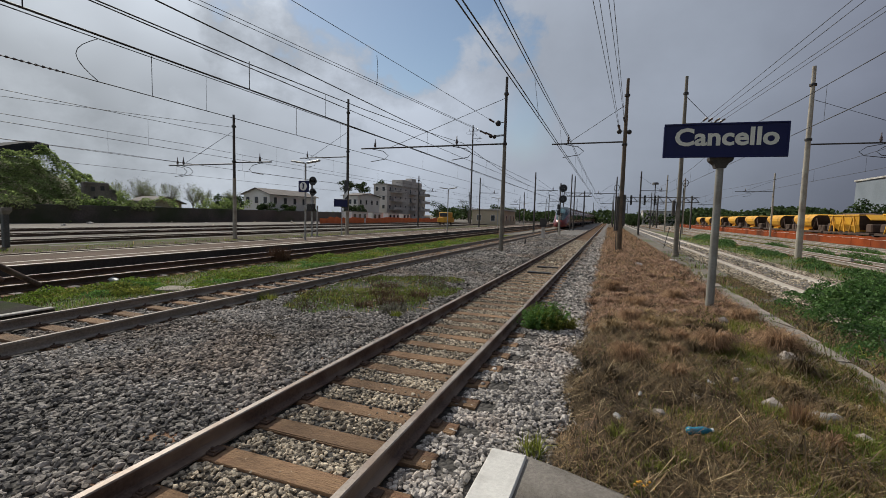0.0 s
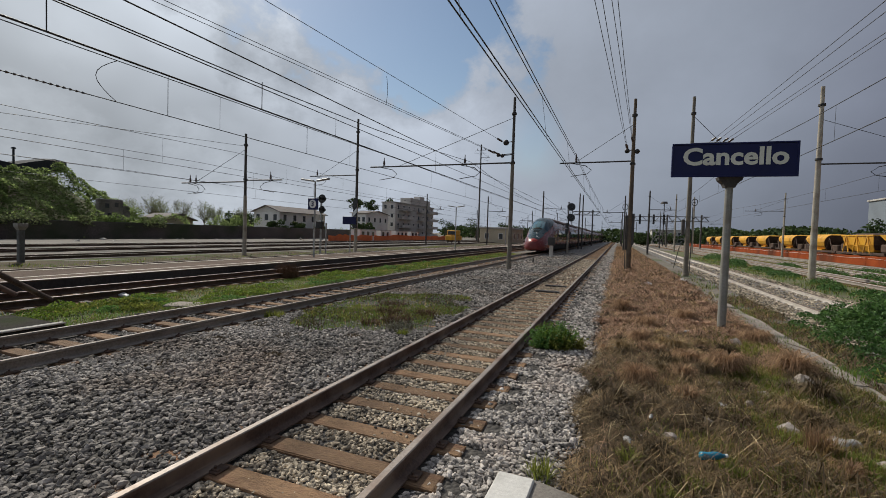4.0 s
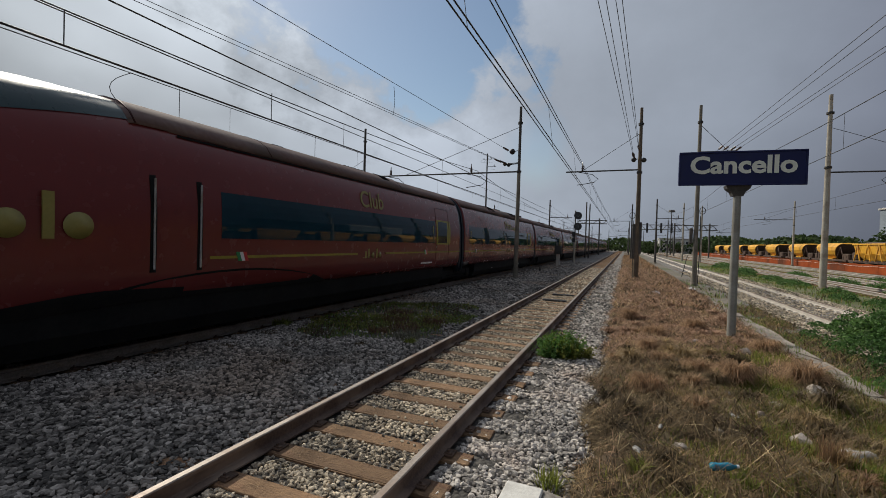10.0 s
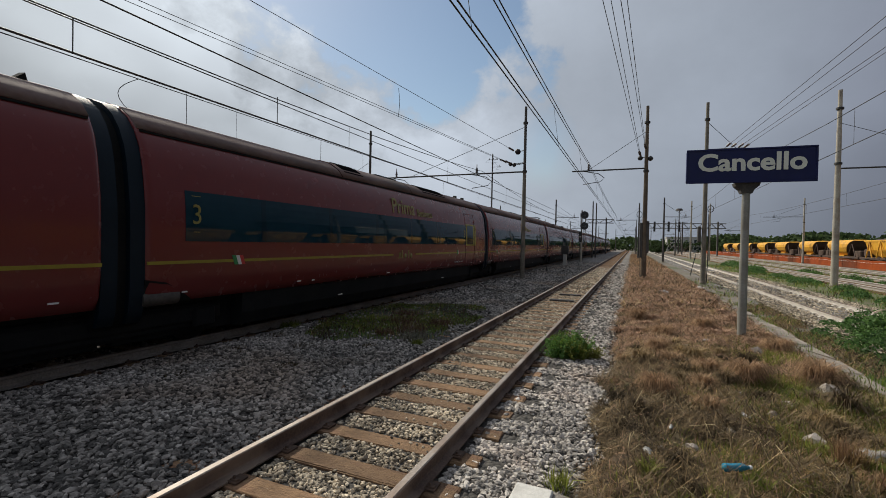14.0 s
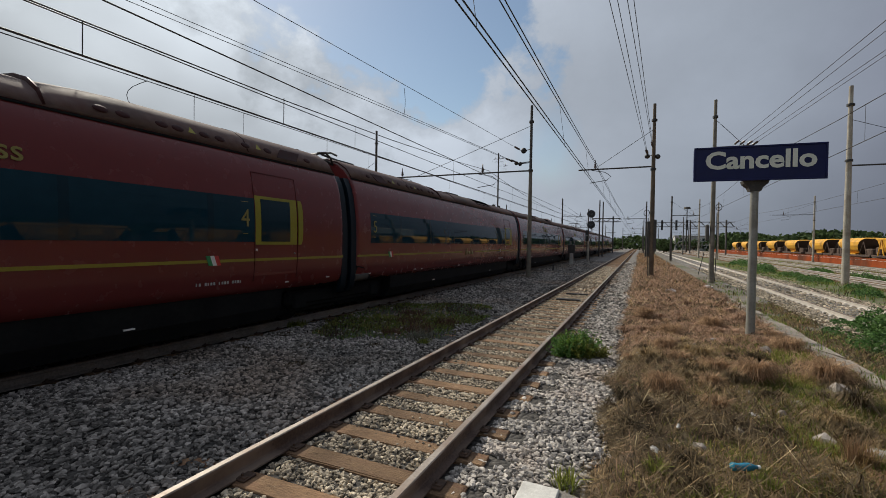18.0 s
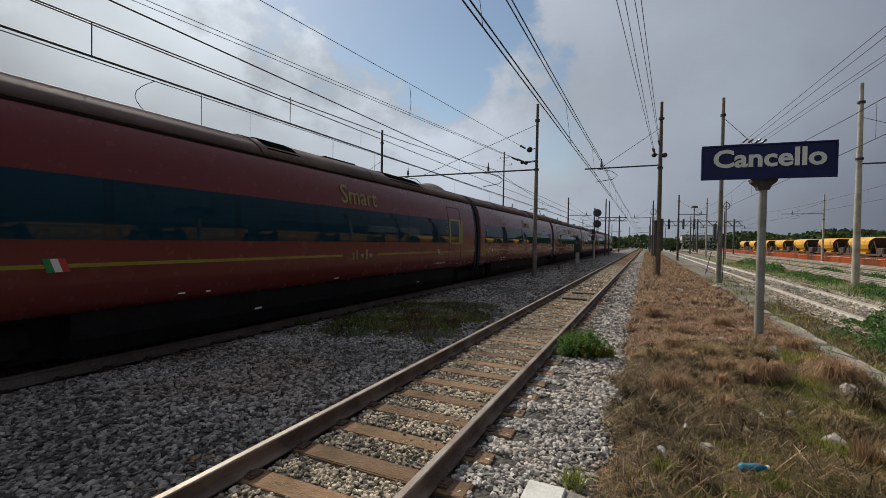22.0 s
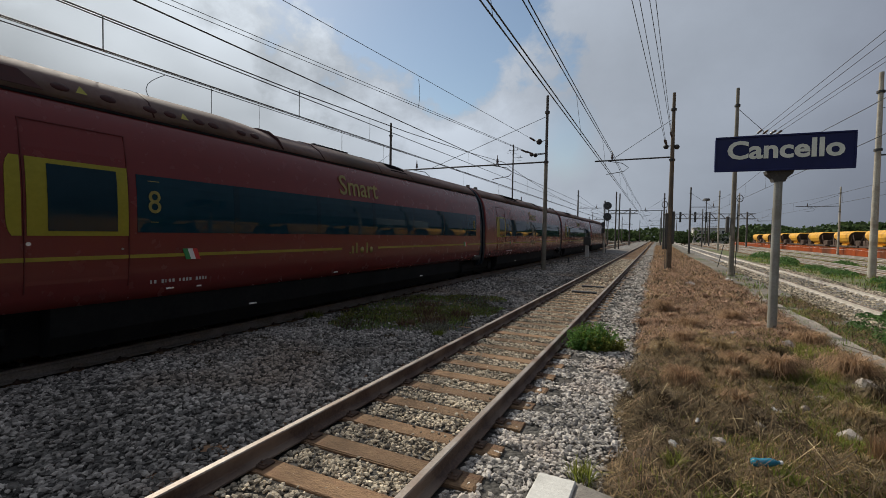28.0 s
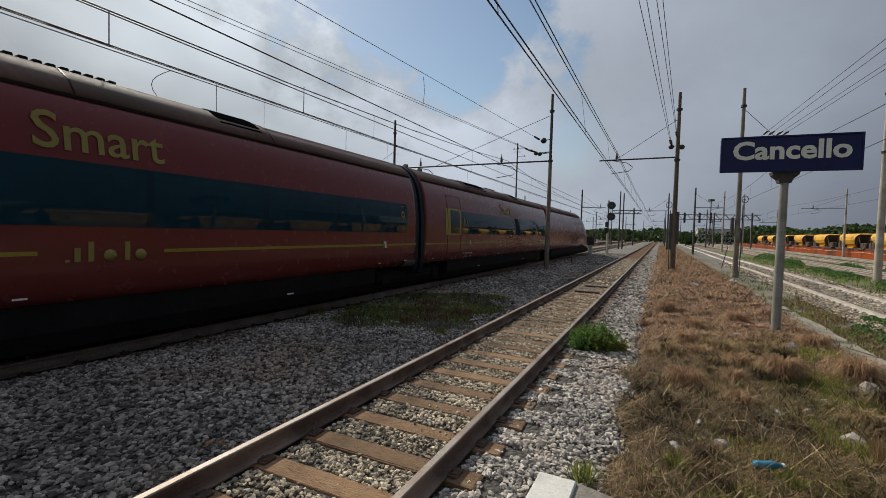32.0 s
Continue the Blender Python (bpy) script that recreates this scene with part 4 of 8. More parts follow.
def station_sign():
    a = math.degrees(math.atan2(8.19 - 8.03, 5.76 - 3.41))
    t = thing("station_sign", pose(4.57, 8.3, 0.02, 0, 0, a), "dark blue station name board on a grey steel post", "sign")
    part("board", MB().box(-1.19, 1.19, -0.20, -0.06, 3.43, 4.14, 0.02), M_SIGNB, t)
    part("rim", MB().box(-1.2, 1.2, -0.215, -0.19, 3.415, 3.45, 0.005).box(-1.2, 1.2, -0.215, -0.19, 4.125, 4.16, 0.005).box(-1.2, -1.165, -0.214, -0.19, 3.45, 4.125, 0.004).box(1.165, 1.2, -0.214, -0.19, 3.45, 4.125, 0.004), M_SIGNB, t)
    text("Cancello", 0.52, M_SIGNW, t, pose(0.02, -0.205, 3.845, 90, 0, 0), bold=0.015, squeeze=1.09, label="white lettering that reads Cancello")
    part("post", MB().tube((0, 0, -0.1), (0, -0.02, 3.30), 0.088, 0.075, n=16), M_POSTG, t)
    part("bracket", MB().loft([[(x * w, y * w2, z) for x, y in ((-1, -1), (1, -1), (1, 1), (-1, 1))] for w, w2, z in ((0.10, 0.10, 3.2), (0.13, 0.11, 3.28), (0.22, 0.12, 3.36), (0.24, 0.13, 3.43))], smooth=False), M_POLED, t)
    return t


station_sign()

# ---------------------------------------------------------------- the train
PITCH, CARX = 17.1, T2
PROFILE = [(1.38, 0.98), (1.45, 1.15), (1.487, 1.45), (1.49, 1.6), (1.49, 2.0), (1.4895, 2.2), (1.484, 2.4), (1.471, 2.6), (1.445, 2.8), (1.39, 3.15), (1.315, 3.42), (1.19, 3.66), (1.02, 3.86), (0.76, 4.03), (0.42, 4.13), (0.0, 4.17)]


def side_x(z):
    return float(np.interp(z, [p[1] for p in PROFILE], [p[0] for p in PROFILE]))


def ring(prof, y, sx=1.0, dz=0.0):
    pts = [(x * sx, y, z + dz) for x, z in prof]
    return pts + [(-x, yy, z) for x, yy, z in reversed(pts[:-1])]


def strip_on_side(z0, z1, y0, y1, off, n=6, thick=0.02):
    """A panel that follows the body's side, standing proud of it."""
    mb = MB()
    zs = [z0 + (z1 - z0) * k / n for k in range(n + 1)]
    out = [(side_x(z) + off, z) for z in zs]
    inn = [(side_x(z) + off - thick, z) for z in zs]
    loop = out + inn[::-1]
    mb.loft([[(x, y0, z) for x, z in loop], [(x, y1, z) for x, z in loop]], smooth=False)
    return mb


def on_side(y, z, off=0.008):
    """Pose for lettering on the side that faces +x, leaning with the body."""
    e = 0.05
    lean = math.atan2(side_x(z - e) - side_x(z + e), 2 * e)
    return pose(side_x(z) + off, y, z) @ Matrix.Rotation(-lean, 4, "Y") @ pose(0, 0, 0, 90, 0, 90)


def bogie(car, y, side=1):
    b = part("bogie", MB().box(-1.15, 1.15, y - 1.75, y + 1.75, 0.42, 0.62, 0.06), M_UNDER, car)
    for s in (-1, 1):
        part("side_frame", MB().box(s * 1.09 - 0.11, s * 1.09 + 0.11, y - 1.9, y + 1.9, 0.5, 0.86, 0.08), M_UNDER, b)
        part("axle_box", MB().box(s * 1.20 - 0.05, s * 1.20 + 0.05, y - 1.72, y - 1.28, 0.44, 0.80, 0.05), M_UNDER, b)
        part("axle_box", MB().box(s * 1.20 - 0.05, s * 1.20 + 0.05, y + 1.28, y + 1.72, 0.44, 0.80, 0.05), M_UNDER, b)
    for dy in (-1.5, 1.5):
        for s in (-1, 1):
            part("wheel", MB().tube((s * 0.68, y + dy, 0.62), (s * 0.82, y + dy, 0.62), 0.45, n=20).tube((s * 0.66, y + dy, 0.62), (s * 0.69, y + dy, 0.62), 0.475, n=20), M_UNDER, b)
    if not side:
        return
    part("damper", MB().tube((1.345, y + side * 0.28, 1.06), (1.345, y + side * 0.86, 1.06), 0.125, n=16), M_POLED, b, "grey cylindrical damper")


def car_body(car, y0, y1, roof=True):
    e = 0.06
    ys = [y0, y0 + 0.02, y0 + e, y0 + e + 0.05, y1 - e - 0.05, y1 - e, y1 - 0.02, y1]
    k = [0.975, 0.992, 1.0, 1.0, 1.0, 1.0, 0.992, 0.975]
    body = [ring(PROFILE, y, s) for y, s in zip(ys, k)]
    part("body", MB().loft(body, closed=True), M_RED, car)
    if roof:
        rp = [(x + 0.004, z + 0.005) for x, z in PROFILE if z >= 3.66]
        part("roof", MB().loft([ring(rp, y0 + 0.02), ring(rp, y1 - 0.02)], closed=True), M_ROOF, car, "dull red roof with a dark gutter line")
        g = MB()
        for s in (1, -1):
            g.box(s * 1.215 - 0.014, s * 1.215 + 0.014, y0 + 0.05, y1 - 0.05, 3.615, 3.65)
        part("gutter", g, M_UNDER, car)
    part("underframe", MB().box(-1.05, 1.05, y0 - 0.2, y1 + 0.2, 0.34, 0.98, 0.03), M_UNDER, car)
    part("skirt", MB().loft([[(x, y, z) for x, z in ((-1.36, 1.0), (1.36, 1.0), (1.34, 0.6), (1.2, 0.345), (-1.2, 0.345), (-1.34, 0.6))] for y in (y0 + 1.9, y1 - 1.9)], smooth=False), M_UNDER, car)


def yellow_door(car, y0, y1, window_first):
    """Door leaf with a rounded yellow surround that runs on past the leaf at one end."""
    d = part("door", strip_on_side(1.30, 3.30, y0, y1, 0.003), M_RED, car)
    a, b = (y0, y1 - 0.02) if window_first else (y0 + 0.02, y1)
    part("door_frame", strip_on_side(1.90, 2.84, a, b, 0.012), M_YDOOR, d, "yellow door surround")
    e = 0.17
    ends = (y1 + 0.03, y1 + e) if window_first else (y0 - 0.03, y0 - e)
    side_ = MB()
    cols = [(0.0, 0.0), (0.62, 0.0), (0.85, 0.06), (0.96, 0.14), (1.0, 0.25)]
    rows = []
    for k, cut in cols:
        y = ends[0] + (ends[1] - ends[0]) * k
        zs = [1.90 + cut + (0.94 - 2 * cut) * i / 6 for i in range(7)]
        rows.append([(side_x(z) + 0.012, y, z) for z in zs] + [(side_x(z) - 0.006, y, z) for z in reversed(zs)])
    side_.loft(rows, smooth=False)
    part("door_panel", side_, M_YDOOR, d, "rounded yellow end panel")
    w0, w1 = (a + 0.14, b - 0.20) if window_first else (a + 0.20, b - 0.14)
    part("door_window", strip_on_side(1.96, 2.78, w0, w1, 0.018), M_TEALD, d)
    for y in (y0 - 0.012, y1 + 0.002):
        part("door_joint", strip_on_side(1.2, 3.30, y, y + 0.012, 0.014), M_JOINT, d)
    part("door_joint", strip_on_side(3.29, 3.302, y0 - 0.012, y1 + 0.014, 0.014, 1), M_JOINT, d)
    for y, z, r_, m_ in ((y0 + 0.03, 1.80, 0.024, M_WHITE), (y1 - 0.08, 1.72, 0.016, M_GALV)):
        part("door_button", MB().tube((side_x(z), y, z), (side_x(z) + 0.02, y, z), r_, n=10), m_, d)


def flag(car, y, z):
    def stripe(a):
        h = 0.085
        return MB().loft([[(side_x(z + s * h) + o, y + a + dy - s * 0.03, z + s * h) for o, dy in ((0.012, 0.0), (0.012, 0.08), (-0.01, 0.08), (-0.01, 0.0))] for s in (-1, 1)], smooth=False)
    t = part("flag", stripe(-0.12), M_ITG, car, "small slanted green, white and red flag mark")
    part("flag_stripe", stripe(-0.04), M_WHITE, t)
    part("flag_stripe", stripe(0.04), M_ITR, t)


def brand_mark(car, y, z, h, w):
    """The operator's mark as plain bars and discs, not letters."""
    bar = lambda a, b, z0, z1: strip_on_side(z + h * z0, z + h * z1, y + w * a, y + w * b, 0.010, 2)

    def disc(a, r):
        return MB().lathe([(0.0, 0.0), (r, 0.0), (r, 0.006), (0.0, 0.006)], pose(side_x(z) + 0.005, y + w * a, z - h * 0.2, 0, 90, 0), 18)
    t = part("side_mark", bar(-0.50, -0.45, -0.5, -0.38), M_GOLD, car, "plain gold mark of bars and discs on the side")
    for mb in (bar(-0.40, -0.33, -0.5, 0.2), bar(-0.24, -0.17, -0.5, 0.5), bar(0.22, 0.29, -0.5, 0.5), disc(0.03, h * 0.30), disc(0.44, h * 0.30)):
        part("side_mark_stroke", mb, M_GOLD, t)


def pantograph(car, y, up=0.0):
    """Folded current collector and jumper cables over the joint between two cars."""
    t = part("pantograph_base", MB().box(-0.45, 0.45, y + 0.3, y + 1.3, 4.20, 4.26, 0.02), M_IRON, car)
    for dx in (-0.3, 0.3):
        part("insulator", MB().lathe([(0.03, 0), (0.08, 0.03), (0.045, 0.07), (0.08, 0.11), (0.03, 0.15)], pose(dx, y - 0.9, 4.12), 8), M_INSUL, t)
        part("lower_arm", MB().tube((dx * 0.6, y + 1.2, 4.27), (dx * 0.8, y + 0.1, 4.33 + up * 0.5), 0.03, n=6), M_IRON, t)
        if up:
            part("upper_arm", MB().tube((dx * 0.8, y + 0.1, 4.33 + up * 0.5), (dx * 0.9, y + 0.9, 4.33 + up), 0.022, n=6), M_IRON, t)
        part("jumper_cable", MB().path([(dx + 0.35, y - 0.75, 4.02), (dx + 0.4, y - 0.6, 4.2), (dx + 0.42, y - 0.32, 4.26), (dx + 0.4, y - 0.08, 4.16), (dx + 0.36, y + 0.05, 4.0)], 0.028), M_IRON, t)
    part("bus_bar", MB().path([(0.5, y - 0.62, 4.16), (0.62, y - 0.35, 4.05), (0.5, y - 0.1, 4.12), (0.66, y + 0.05, 4.02)], 0.035), M_IRON, t)
    yc, zc = (y + 0.9, 4.35 + up) if up else (y + 0.1, 4.35)
    part("contact_strip", MB().path([(-0.75, yc, zc - 0.09), (-0.55, yc, zc), (0.55, yc, zc), (0.75, yc, zc - 0.09)], 0.028), M_IRON, t)


def carriage(n, word, door_at, word2=""):
    c = thing("train_carriage", (CARX, 0, 0), "dark red train carriage with dark window band and yellow line", "train carriage", "train carriages")
    car_body(c, 0.30, PITCH - 0.30)
    wide = n in (5, 8)
    top = 3.75 if wide else 9.0
    gp = [(x * 0.975, 0.72 + (z - 0.98) * 1.082) for x, z in PROFILE if z <= top]
    if wide:
        gp = gp + [(0.0, gp[-1][1])]
    for a, b in ((-0.30, -0.085), (0.085, 0.30)):
        part("gangway_shell", MB().loft([ring(gp, a), ring(gp, b)], closed=True), M_GANG, c, "dark blue-black gangway fairing")
    part("gangway", MB().loft([ring([(x * 0.93, z - 0.05) for x, z in gp], y) for y in (-0.32, 0.32)], closed=True), M_UNDER, c, "dark rubber gangway between carriages")
    s = -1 if n >= 8 else 1
    arch = MB()
    loop = [(s * 0.29, 1.36), (s * 0.62, 1.30), (s * 0.92, 1.12), (s * 1.12, 0.975)]
    arch.loft([[(side_x(z) + 0.004, y, z), (side_x(1.0) + 0.004, y, 0.975), (side_x(1.0) - 0.05, y, 0.975), (side_x(z) - 0.05, y, z)] for y, z in loop], smooth=False)
    part("bogie_recess", arch, M_UNDER, c)
    for y, z, w in ((0.9, 1.12, 0.1), (3.6, 1.1, 0.12), (4.1, 1.09, 0.08), (7.5, 1.07, 0.14), (PITCH - 2.2, 1.12, 0.1), (PITCH - 0.9, 1.14, 0.12)):
        part("small_mark", MB().box(side_x(z), side_x(z) + 0.01, y, y + w, z - 0.012, z + 0.012), M_WHITE, c)
    # short white dashes on the black skirt
    for y in (5.2, 11.8):
        part("step_light", MB().box(1.335, 1.36, y, y + 0.16, 0.63, 0.655), M_WHITE, c)
    rear = door_at == "rear"
    wy0, wy1 = (0.92, PITCH - 3.05) if rear else (3.16, PITCH - 0.84)
    if door_at == "none":
        wy0, wy1 = 0.92, PITCH - 0.9
    part("window_band", strip_on_side(1.95, 2.78, wy0, wy1, 0.006), M_TEAL, c, "dark tinted window band")
    for k in range(6):
        y = wy0 + 1.6 + (wy1 - wy0 - 2.6) * k / 5
        part("window_post", strip_on_side(1.96, 2.77, y, y + 0.12, 0.0075), M_TEALD, c)
    if rear:
        yellow_door(c, 14.06, 15.19, True)
        flags, nums, wy = (1.98, PITCH - 3.94), (1.12, PITCH - 3.27), 8.47
    elif door_at == "front":
        yellow_door(c, 1.91, 3.04, False)
        flags, nums, wy = (3.97, 15.13), (3.4, 16.0), 8.46
    else:
        flags, nums, wy = (1.98, PITCH - 1.8), (1.12, PITCH - 1.2), 8.64
    for y in flags:
        flag(c, y, 1.62)
    for y in nums:
        text(str(n), 0.47, M_GOLD, c, on_side(y, 2.38, 0.014), "number", 0.0, 0.88, label="gold carriage number")
        for z, w in ((2.695, 0.16), (2.10, 0.11)):
            part("lettering_bar", strip_on_side(z, z + 0.011, y - w / 2, y + w / 2, 0.010, 1), M_GOLD, c, "tiny gold line of writing")
    mark = wy
    part("yellow_line", strip_on_side(1.585, 1.635, 0.31, mark - 0.75, 0.007, 1), M_YEL, c)
    part("yellow_line", strip_on_side(1.585, 1.635, mark + 0.75, PITCH - 0.31, 0.007, 1), M_YEL, c)
    brand_mark(c, mark, 1.62, 0.26, 0.95)
    if word:
        text(word, 0.66, M_GOLD, c, on_side(wy, 3.1, 0.012), "lettering", 0.006, label="gold lettering that reads " + word)
    if word2:
        text(word2, 0.36, M_GOLD, c, on_side(wy + 1.55, 3.0, 0.012), "lettering", 0.003, label="gold lettering that reads " + word2)
    # registration line as plain bars
    bars = MB()
    yb = PITCH - 4.24 if rear else 3.35
    for k in range(18):
        if k % 5 != 2:
            bars.box(side_x(1.22), side_x(1.22) + 0.008, yb + k * 0.055, yb + k * 0.055 + (0.032 if k % 4 else 0.018), 1.195, 1.245)
    part("lettering_bar", bars, M_BAG, c, "small pale bars of writing")
    # roof equipment
    rp = [(x, z) for x, z in PROFILE if z >= 3.66]
    front = n >= 8
    flip = lambda a, b: (a, b) if front else (PITCH - b, PITCH - a)
    panels = {"pods": [flip(4.25, 11.6)], "vents": [flip(4.4, 6.7), flip(10.35, 11.45)], "grille": flip(7.7, 9.05)}
    if n == 8:
        panels = {"pods": [(0.34, 6.2), (7.4, 11.6)], "vents": [(10.35, 11.45)], "grille": (7.7, 9.05)}
    elif n == 5:
        panels = {"pods": [(0.34, 6.2), (7.7, 12.85)], "vents": [(10.4, 12.7)], "grille": (8.0, 9.35)}
    elif n in (4, 7):
        panels = {"pods": [(PITCH - 6.2, PITCH - 0.34), (3.65, 10.0)], "vents": [], "grille": (7.8, 9.8)}
    for a, b in panels["pods"]:
        tall = 0.085 if a < 1 or b > PITCH - 1 else 0.03
        steps_ = [(a, -0.01), (a + 0.03, 0.6 * tall), (a + 0.14, 0.94 * tall), (a + 0.5, tall), (b - 0.5, tall), (b - 0.14, 0.94 * tall), (b - 0.03, 0.6 * tall), (b, -0.01)]
        if a < 1:
            steps_[-4:] = [(b - 1.2, tall), (b - 0.7, 0.7 * tall), (b - 0.2, 0.2 * tall), (b, -0.01)]
        elif b > PITCH - 1:
            steps_[:4] = [(a, -0.01), (a + 0.2, 0.2 * tall), (a + 0.7, 0.7 * tall), (a + 1.2, tall)]
        shape = lambda d: [(x + d * (0.55 if z > 3.7 else 0.25), z + d * (1.0 if z > 3.8 else 0.4)) for x, z in rp]
        part("roof_pod", MB().loft([ring(shape(d), y) for y, d in steps_], closed=True), M_ROOF, c, "rounded roof equipment cover")
        for y in (a + 0.03, (a + b) / 2 + 0.3, b - 0.03):
            part("roof_seam", MB().loft([ring([(x + 0.004, z + 0.004) for x, z in shape(tall if a + 0.1 < y < b - 0.1 else 0.6 * tall)], yy) for yy in (y - 0.012, y + 0.012)], closed=True), M_RECESS, c)
        if n in (4, 5, 7, 8) and (a < 1 or b > PITCH - 1):
            mir = lambda u: u if a < 1 else PITCH - u
            tilt = pose(0, 0, 0, 0, 60, 0)
            # dents drawn as raised discs, their shade put into the dark red
            for u in (1.25, 2.42, 2.98, 3.55, 3.86, 4.35, 4.62, 5.2, 5.5):
                part("roof_louvre", MB().lathe([(0.085, 0.0), (0.075, 0.012), (0.03, 0.016), (0.0, 0.016)], pose(1.139, mir(u), 3.822) @ tilt @ Matrix.Diagonal((0.75, 1.25, 1, 1)), 12), M_RECESS, c)
            for u in (2.66, 4.1):
                part("warning_triangle", MB().loft([[(1.144 + o, mir(u) - 0.07, 3.80), (1.144 + o, mir(u) + 0.07, 3.80), (1.078 + o, mir(u), 3.912)] for o in (0.0, 0.008)], smooth=False), M_YDOOR, c, "small yellow warning triangle")
            u0, u1 = sorted((mir(1.55), mir(2.12)))
            sk = 0.10 if a < 1 else -0.10
            # panel lies on the roof; its dark red paints the shade of a recess
            part("roof_recess", MB().loft([[(1.205 + o, u0 + sk, 3.72), (1.205 + o, u1 + sk, 3.72), (1.078 + o, u1 - sk, 3.935), (1.078 + o, u0 - sk, 3.935)] for o in (-0.01, 0.008)], smooth=False), M_RECESS, c, "roof panel in dark red that paints a recess's shade")
    for a, b in panels["vents"]:
        part("roof_vent", MB().loft([[(x, y, float(np.interp(-x, [-1.19, -1.02, -0.76, -0.42], [3.66, 3.86, 4.03, 4.13])) + u) for x in (0.60, 0.8, 0.95, 1.08)] + [(1.06, y, 3.7), (0.60, y, 3.95)] for y, u in ((a, 0.02), (a + 0.12, 0.055), (b - 0.12, 0.055), (b, 0.02))], smooth=False), M_VENT, c, "dark roof vent")
    ga, gb = panels["grille"]
    for k in range(9):
        y = ga + (gb - ga) * (k + 0.5) / 9
        part("roof_grille", MB().box(0.30, 0.60, y - 0.05, y + 0.05, 4.06, 4.155, 0.01), M_UNDER, c)
    if n == 6:
        part("roof_dome", MB().lathe([(0.0, 0.28), (0.3, 0.265), (0.55, 0.20), (0.78, 0.10), (0.95, 0.0), (1.0, -0.06), (0.0, -0.06)], pose(0, 15.15, 4.06) @ Matrix.Diagonal((0.75, 0.85, 1, 1)), 20), M_ROOF, c, "low rounded dome on the roof")
    if n not in (4, 6, 7, 8):
        for u in (0.77, 1.73):
            y = u if front else PITCH - u
            part("roof_horn", MB().loft([[(0.30, y - 0.1, 4.10), (0.30, y + 0.1, 4.10), (0.30, y + 0.06, 4.25)], [(0.46, y - 0.1, 4.08), (0.46, y + 0.1, 4.08), (0.46, y + 0.06, 4.23)]], smooth=False), M_UNDER, c, "small dark roof fin")
    if n in (5, 8):
        pantograph(c, 0.25, 0.45 if n == 8 else 0.0)
    bogie(c, 0.0, s)
    return c


def lead_car(tail=False):
    c = thing("train_power_car", (CARX, 0, 0), "dark red streamlined high-speed train end car with a long sloping nose", "train carriage", "train carriages")
    L = 21.85
    d_ = [0.0, 0.015, 0.05, 0.2, 0.43, 0.71, 1.02, 1.35, 1.76, 2.18, 2.7, 3.1, 3.4, 3.85, 4.5, 5.25, 6.1, 6.9, 7.6, 8.6]
    zt = [1.20, 1.33, 1.44, 1.60, 1.73, 1.92, 2.11, 2.28, 2.47, 2.66, 2.92, 3.17, 3.34, 3.54, 3.79, 3.99, 4.12, 4.16, 4.17, 4.17]
    hw = [0.14, 0.26, 0.42, 0.68, 0.88, 1.03, 1.14, 1.22, 1.31, 1.345, 1.38, 1.40, 1.415, 1.435, 1.455, 1.468, 1.48, 1.488, 1.49, 1.49]
    zb = [0.76, 0.68, 0.62, 0.55, 0.52, 0.50, 0.48, 0.46, 0.44, 0.43, 0.42, 0.43, 0.45, 0.48, 0.56, 0.70, 0.86, 0.92, 0.96, 0.98]
    nz = [(x / 1.49, (z - 0.98) / 3.19) for x, z in PROFILE]

    def sec(d, off=0.0, lo=0.0, hi=1.0):
        t, w, b = np.interp(d, d_, zt), np.interp(d, d_, hw), np.interp(d, d_, zb)
        blend = float(np.clip(d / 8.0, 0, 1))
        pts = []
        for x, z in nz:
            a = (1 - z) ** 0.5
            xx = (x * blend + (1 - blend) * max(0.0, 1 - z ** 2.2) ** 0.55 * (0.86 + 0.14 * min(1, z * 5))) * w
            pts.append((xx + off * (0.3 + a), b + (t - b) * z + off * z))
        return ring(pts, -L + d)
    ds = [0.0, 0.015, 0.03, 0.05, 0.09, 0.14, 0.2, 0.3, 0.43, 0.56, 0.7, 1.0, 1.4, 1.8, 2.3, 2.8, 3.3, 3.8, 4.3, 4.8, 5.2, 5.6, 6.1, 6.6, 7.1, 7.6, 8.1, 8.6]
    secs = [sec(d) for d in ds] + [ring(PROFILE, -L + 8.7), ring(PROFILE, -0.42), ring(PROFILE, -0.36), ring(PROFILE, -0.30, 0.97)]
    part("body", MB().loft(secs, closed=True), M_RED, c)

    m_ = len(PROFILE) - 1

    def half(d, off):
        return sec(d, off)[:m_ + 1]

    def z_at_x(d, xl):
        h = half(d, 0.0)[4:]
        return float(np.interp(-xl, [-p[0] for p in h], [p[2] for p in h]))

    def cap(d0, d1, zlo, zhi, off, material, name, label="", n=16, q=9):
        """Shell over the nose between two heights; with no upper height it runs over the top."""
        sides = (1,) if zhi is None else (1, -1)
        for sd in sides:
            rows = []
            for i in range(n + 1):
                d = d0 + (d1 - d0) * i / n
                h = half(d, off)
                zz = [p[2] for p in h]
                a = min(zlo(d), zz[-1] - 0.02)
                b = zz[-1] if zhi is None else min(zhi(d), zz[-1])
                r = []
                for k in range(q + 1):
                    z = b - (b - a) * (1 - k / q) ** 1.6 if zhi is None else a + (b - a) * k / q
                    r.append((float(np.interp(z, zz, [p[0] for p in h])), h[0][1], z))
                if zhi is None:
                    r = r + [(-x, y, z) for x, y, z in reversed(r[:-1])]
                rows.append([(x * sd, y, z) for x, y, z in r])
            mb = MB().loft(rows, closed=False, caps=False)
